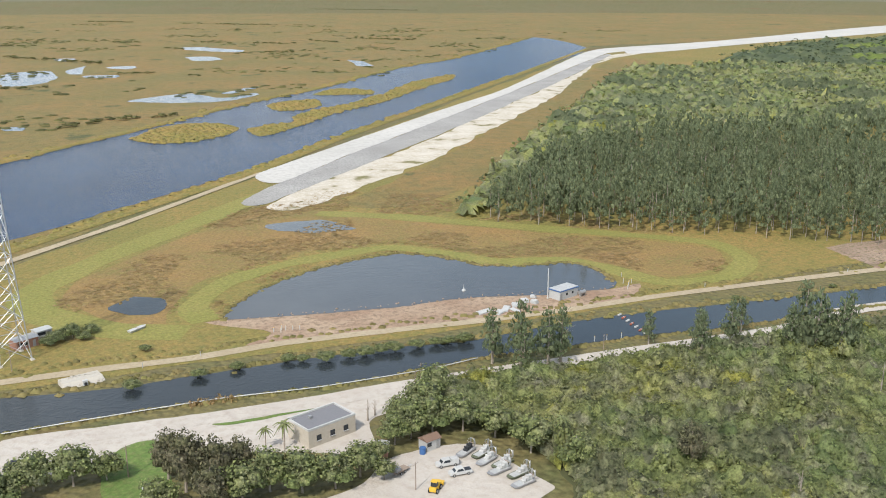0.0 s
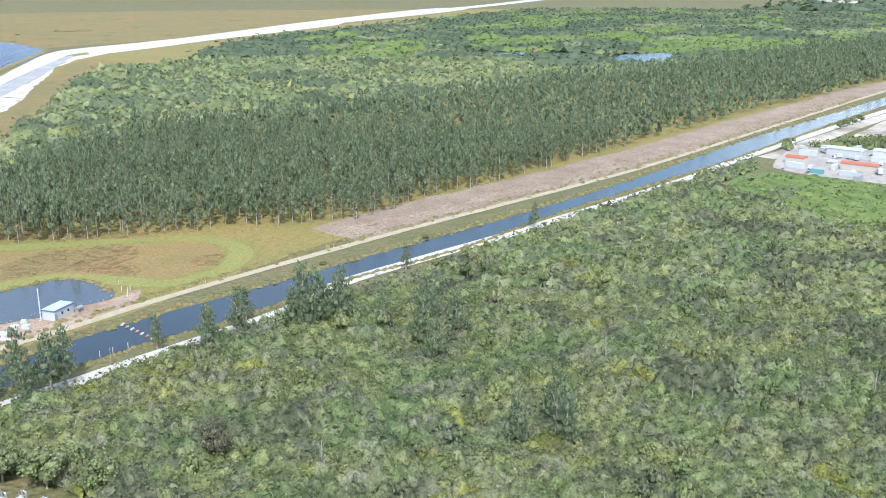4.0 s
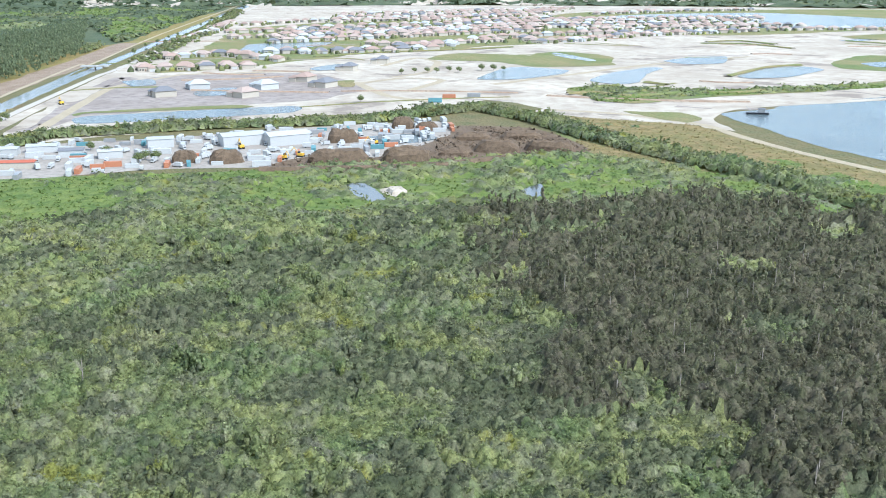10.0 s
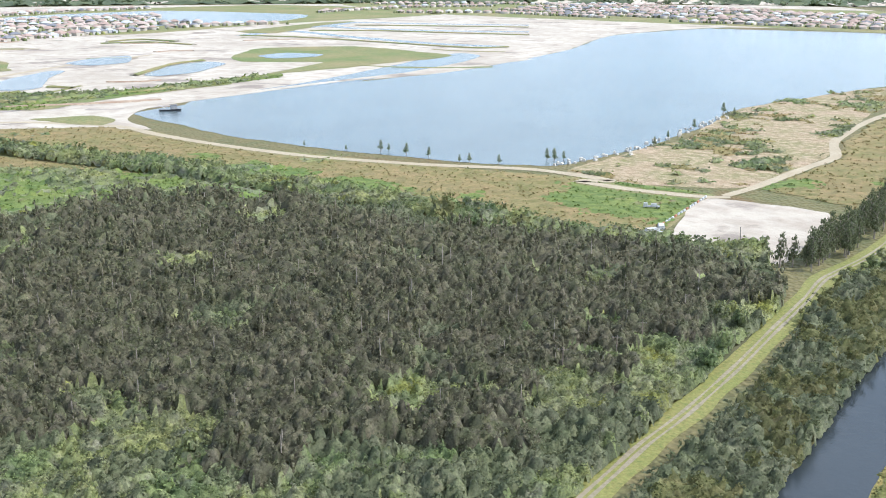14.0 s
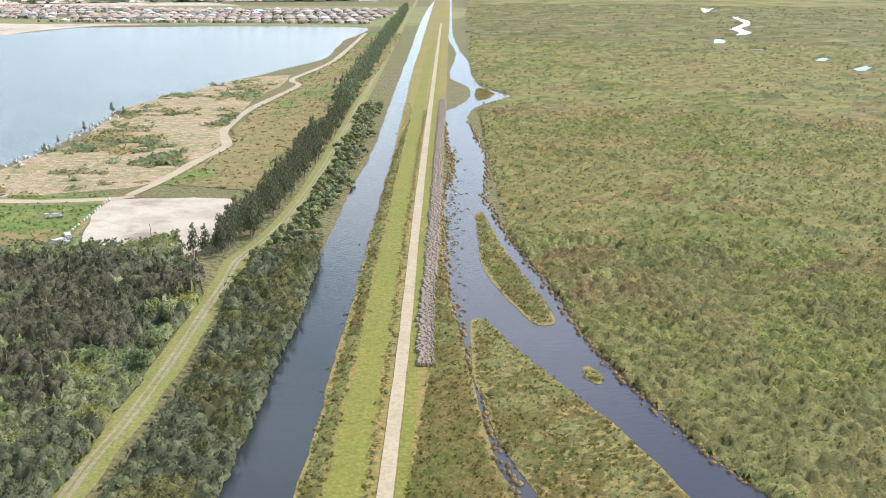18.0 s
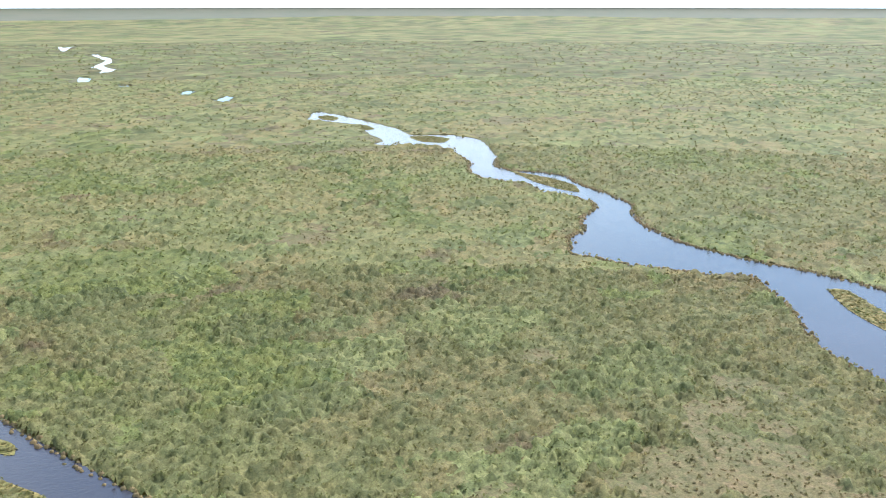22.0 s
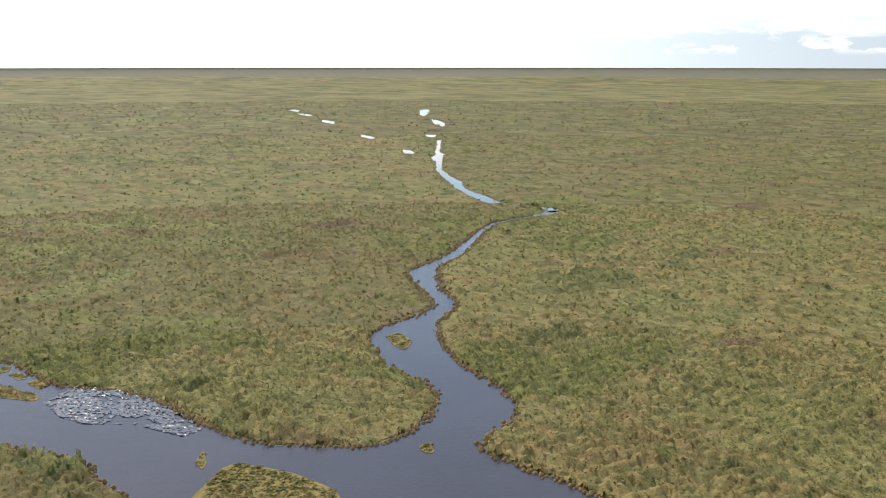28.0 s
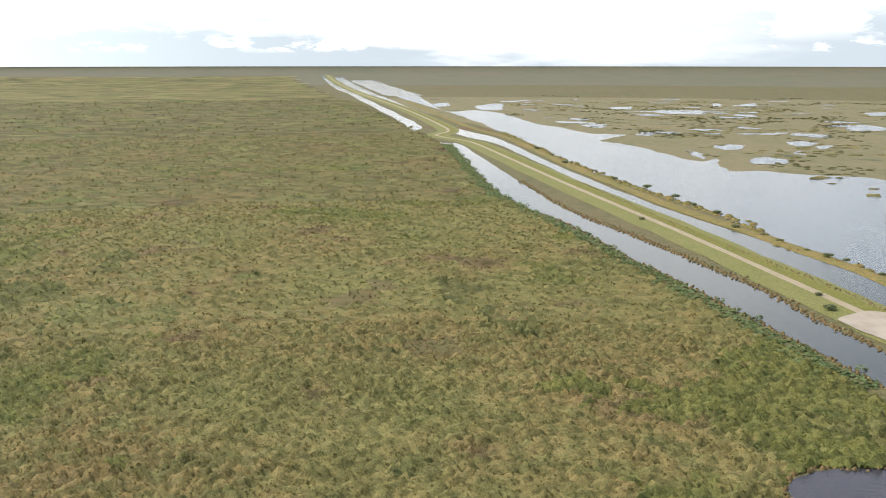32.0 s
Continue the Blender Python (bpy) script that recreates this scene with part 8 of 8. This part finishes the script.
for kind in range(4):
    rest = np.array([(x, y) for x, y, turn, k, size in far_homes[230:] if k == kind])
    if not len(rest):
        continue
    for nm, pts_v, mat_ in (("distant_walls", [(s * 8.5, t * 6.5, z) for z in (0, 4.6) for s, t in ((-1, -1), (1, -1), (1, 1), (-1, 1))], P["cream"]),
                            ("distant_roofs", [(s * (9.3 if z < 5 else 3.2), t * (7.3 if z < 5 else 0.5), z) for z in (4.6, 8.0) for s, t in ((-1, -1), (1, -1), (1, 1), (-1, 1))],
                             (P["terracotta"], P["rose"], P["slate"], P["pale"])[kind])):
        tv = np.array(pts_v, float)
        tf = np.array([(0, 1, 5, 4), (1, 2, 6, 5), (2, 3, 7, 6), (3, 0, 4, 7), (4, 5, 6, 7)])
        stuff(nm, grow(nm, [(tv, tf)], rest, 1.0, 1.0, mat_, spread=0.12), "far estate houses, walls and hip roofs", "houses")
garden = [(x + y_rng.normal(0, 12), y + y_rng.normal(0, 12)) for x, y, *_ in far_homes for _ in range(3)]
stuff("garden_trees", grow("garden_trees", CLUMP, np.array(garden), 3.4, 5.0, M["leaf"], smooth=True), "small green garden trees among the houses", "trees")
for k, (x, y) in enumerate(SITE_BUILDS):
    put(protos[(3, 2, 3, 1, 2, 0, 2, 2)[k]], x, y, 0.3, 95 + 9 * k, 1.1)
bridge = thing("canal_bridge", 1178, 42, 0.1, 80, "low pale concrete bridge over the canal", "bridge")
part("deck", block("deck", 30, 7, 1.6, 2.2, P["stone"]), bridge)
for s in (-1, 1):
    part("parapet", block("parapet", 30, 0.3, 2.2, 3.2, P["pale"], 0, s * 3.4), bridge)
for x in (-9, 0, 9):
    part("pier", block("pier", 0.9, 6, -0.5, 1.6, P["stone"], x), bridge)
for k, (x, y) in enumerate(((811, -258), (790, -239), (812, -281))):
    put(container_kinds[(1, 2, 3)[k]], x, y, 0.3, 70, 1.25)

# ---- the fill pad and the lake ----
rig = thing("drill_truck", 208, -408, 0.12, 30, "white truck with a flat bed parked in the field", "truck")
part("bed", block("bed", 5.5, 2.3, 0.8, 1.2, P["grey"], -1), rig)
part("cab", block("cab", 2.0, 2.2, 0.6, 2.5, P["white"], 2.8, top=0.85), rig)
part("load", block("load", 3.2, 1.8, 1.2, 2.2, P["white"], -1.2, top=0.8), rig)
wheels(rig, (-2.6, 2.5), 1.05, 0.5)
for k, (x, y, w) in enumerate(((186, -361, 9), (191, -356, 10), (188, -371, 7), (183, -367, 6), (188, -379, 8), (193, -364, 8), (180, -358, 5))):
    b = thing("white_block_stack", x, y, 0.15, 30 * k, "stack of white blocks and slabs beside the pad", "slabs", "pad slabs")
    for j in range(3):
        part("slab", block("slab", w * (1 - 0.15 * j), 3.0 * (1 - 0.1 * j), 0.5 * j, 0.5 * j + 0.46, P["white"], 0.2 * j), b)
for k in range(16):
    s = k / 15
    b = thing("barrier_block", 190 + 8 * s, -385 - 60 * s, 0.15, 100, "pale concrete barrier block along the pad", "barrier", "pad barriers")
    part("block", block("block", 2.6, 0.9, -0.05, 0.8, P["white"] if k % 4 else P["orange"], top=0.7), b)
rig2 = thing("drill_mast", 148, -369, 0.15, 0, "thin dark drill mast on a skid", "drill")
part("mast", rod("mast", (0, 0, 0), (0.4, 0, 9), 0.18, 0.1, P["black"], 4), rig2)
part("skid", block("skid", 3.4, 1.6, -0.05, 0.5, P["grey"]), rig2)
part("arm", rod("arm", (0.5, 0, 0.5), (5.5, 1.5, 1.2), 0.15, 0.15, P["black"], 4), rig2)
part("engine", block("engine", 1.4, 1.2, 0.5, 1.5, P["olive"], -0.9), rig2)
barge = thing("work_barge", 652, -458, 0.12, 60, "dark work barge moored on the lake", "barge")
part("hull", prism("hull", rect(16, 6), rect(17, 6.6), -0.2, 1.3, P["black"]), barge)
part("cabin", block("cabin", 5, 3.6, 1.3, 4.2, P["grey"], -3), barge)
part("roof", block("roof", 5.6, 4.2, 4.2, 4.4, P["slate"], -3), barge)
part("crane", rod("crane", (3, 0, 1.3), (9, 0, 6), 0.25, 0.15, P["grey"], 4), barge)
for k in range(60):
    g = np.random.default_rng(300 + k)
    s = k / 59
    x = float(np.interp(s, (0, 0.3, 0.6, 1), (300, 288, 292, 305))) + g.normal(0, 3)
    y = float(np.interp(s, (0, 0.3, 0.6, 1), (-462, -530, -600, -720))) + g.normal(0, 3)
    b = thing("shore_boulder", x, y, 0.12, k * 50, "pale limestone boulder on the lake shore", "boulder", "shore boulders")
    part("rock", block("rock", g.uniform(1.2, 3.2), g.uniform(1.2, 2.6), -0.2, g.uniform(0.7, 1.6), P["stone"], top=0.6, bevel=0.15), b)
# the rock facing of the south levee, stone by stone where the way passes nearest, joined beyond
facing = thing("levee_rock_facing", 0, 0, 0, 0, "band of loose pale grey rocks along the levee", "rock facing")
stones = [block("stone", 0.9 + 0.25 * k, 0.8 + 0.2 * k, -0.25, 0.5 + 0.08 * k, P["rock"], top=0.6, bevel=0.08) for k in range(4)]
rock_pts = np.vstack([along(ROCKS, 1.0, k, False, 0.45) for k in (-1.7, -0.6, 0.6, 1.7)])
order = np.argsort(np.hypot(rock_pts[:, 0], rock_pts[:, 1]))
for k, i in enumerate(order[:300]):
    o = part("stone", stones[k % 4], facing)
    o.matrix_basis = pose(rock_pts[i, 0], rock_pts[i, 1], 0.62, 0, 0, k * 53.0)
rest = rock_pts[order[300:]]
bump = (np.array([(-.6, -.5, 0), (.6, -.5, 0), (.6, .5, 0), (-.6, .5, 0), (-.35, -.3, .6), (.35, -.3, .6), (.35, .3, .6), (-.35, .3, .6)]), np.array([(0, 1, 5, 4), (1, 2, 6, 5), (2, 3, 7, 6), (3, 0, 4, 7), (4, 5, 6, 7)]))
rest_ob = part("stone_band", grow("stone_band", [bump], rest, 1.0, 1.0, P["rock"], z=0.5), facing)
tagged(rest_ob, kind="stuff")
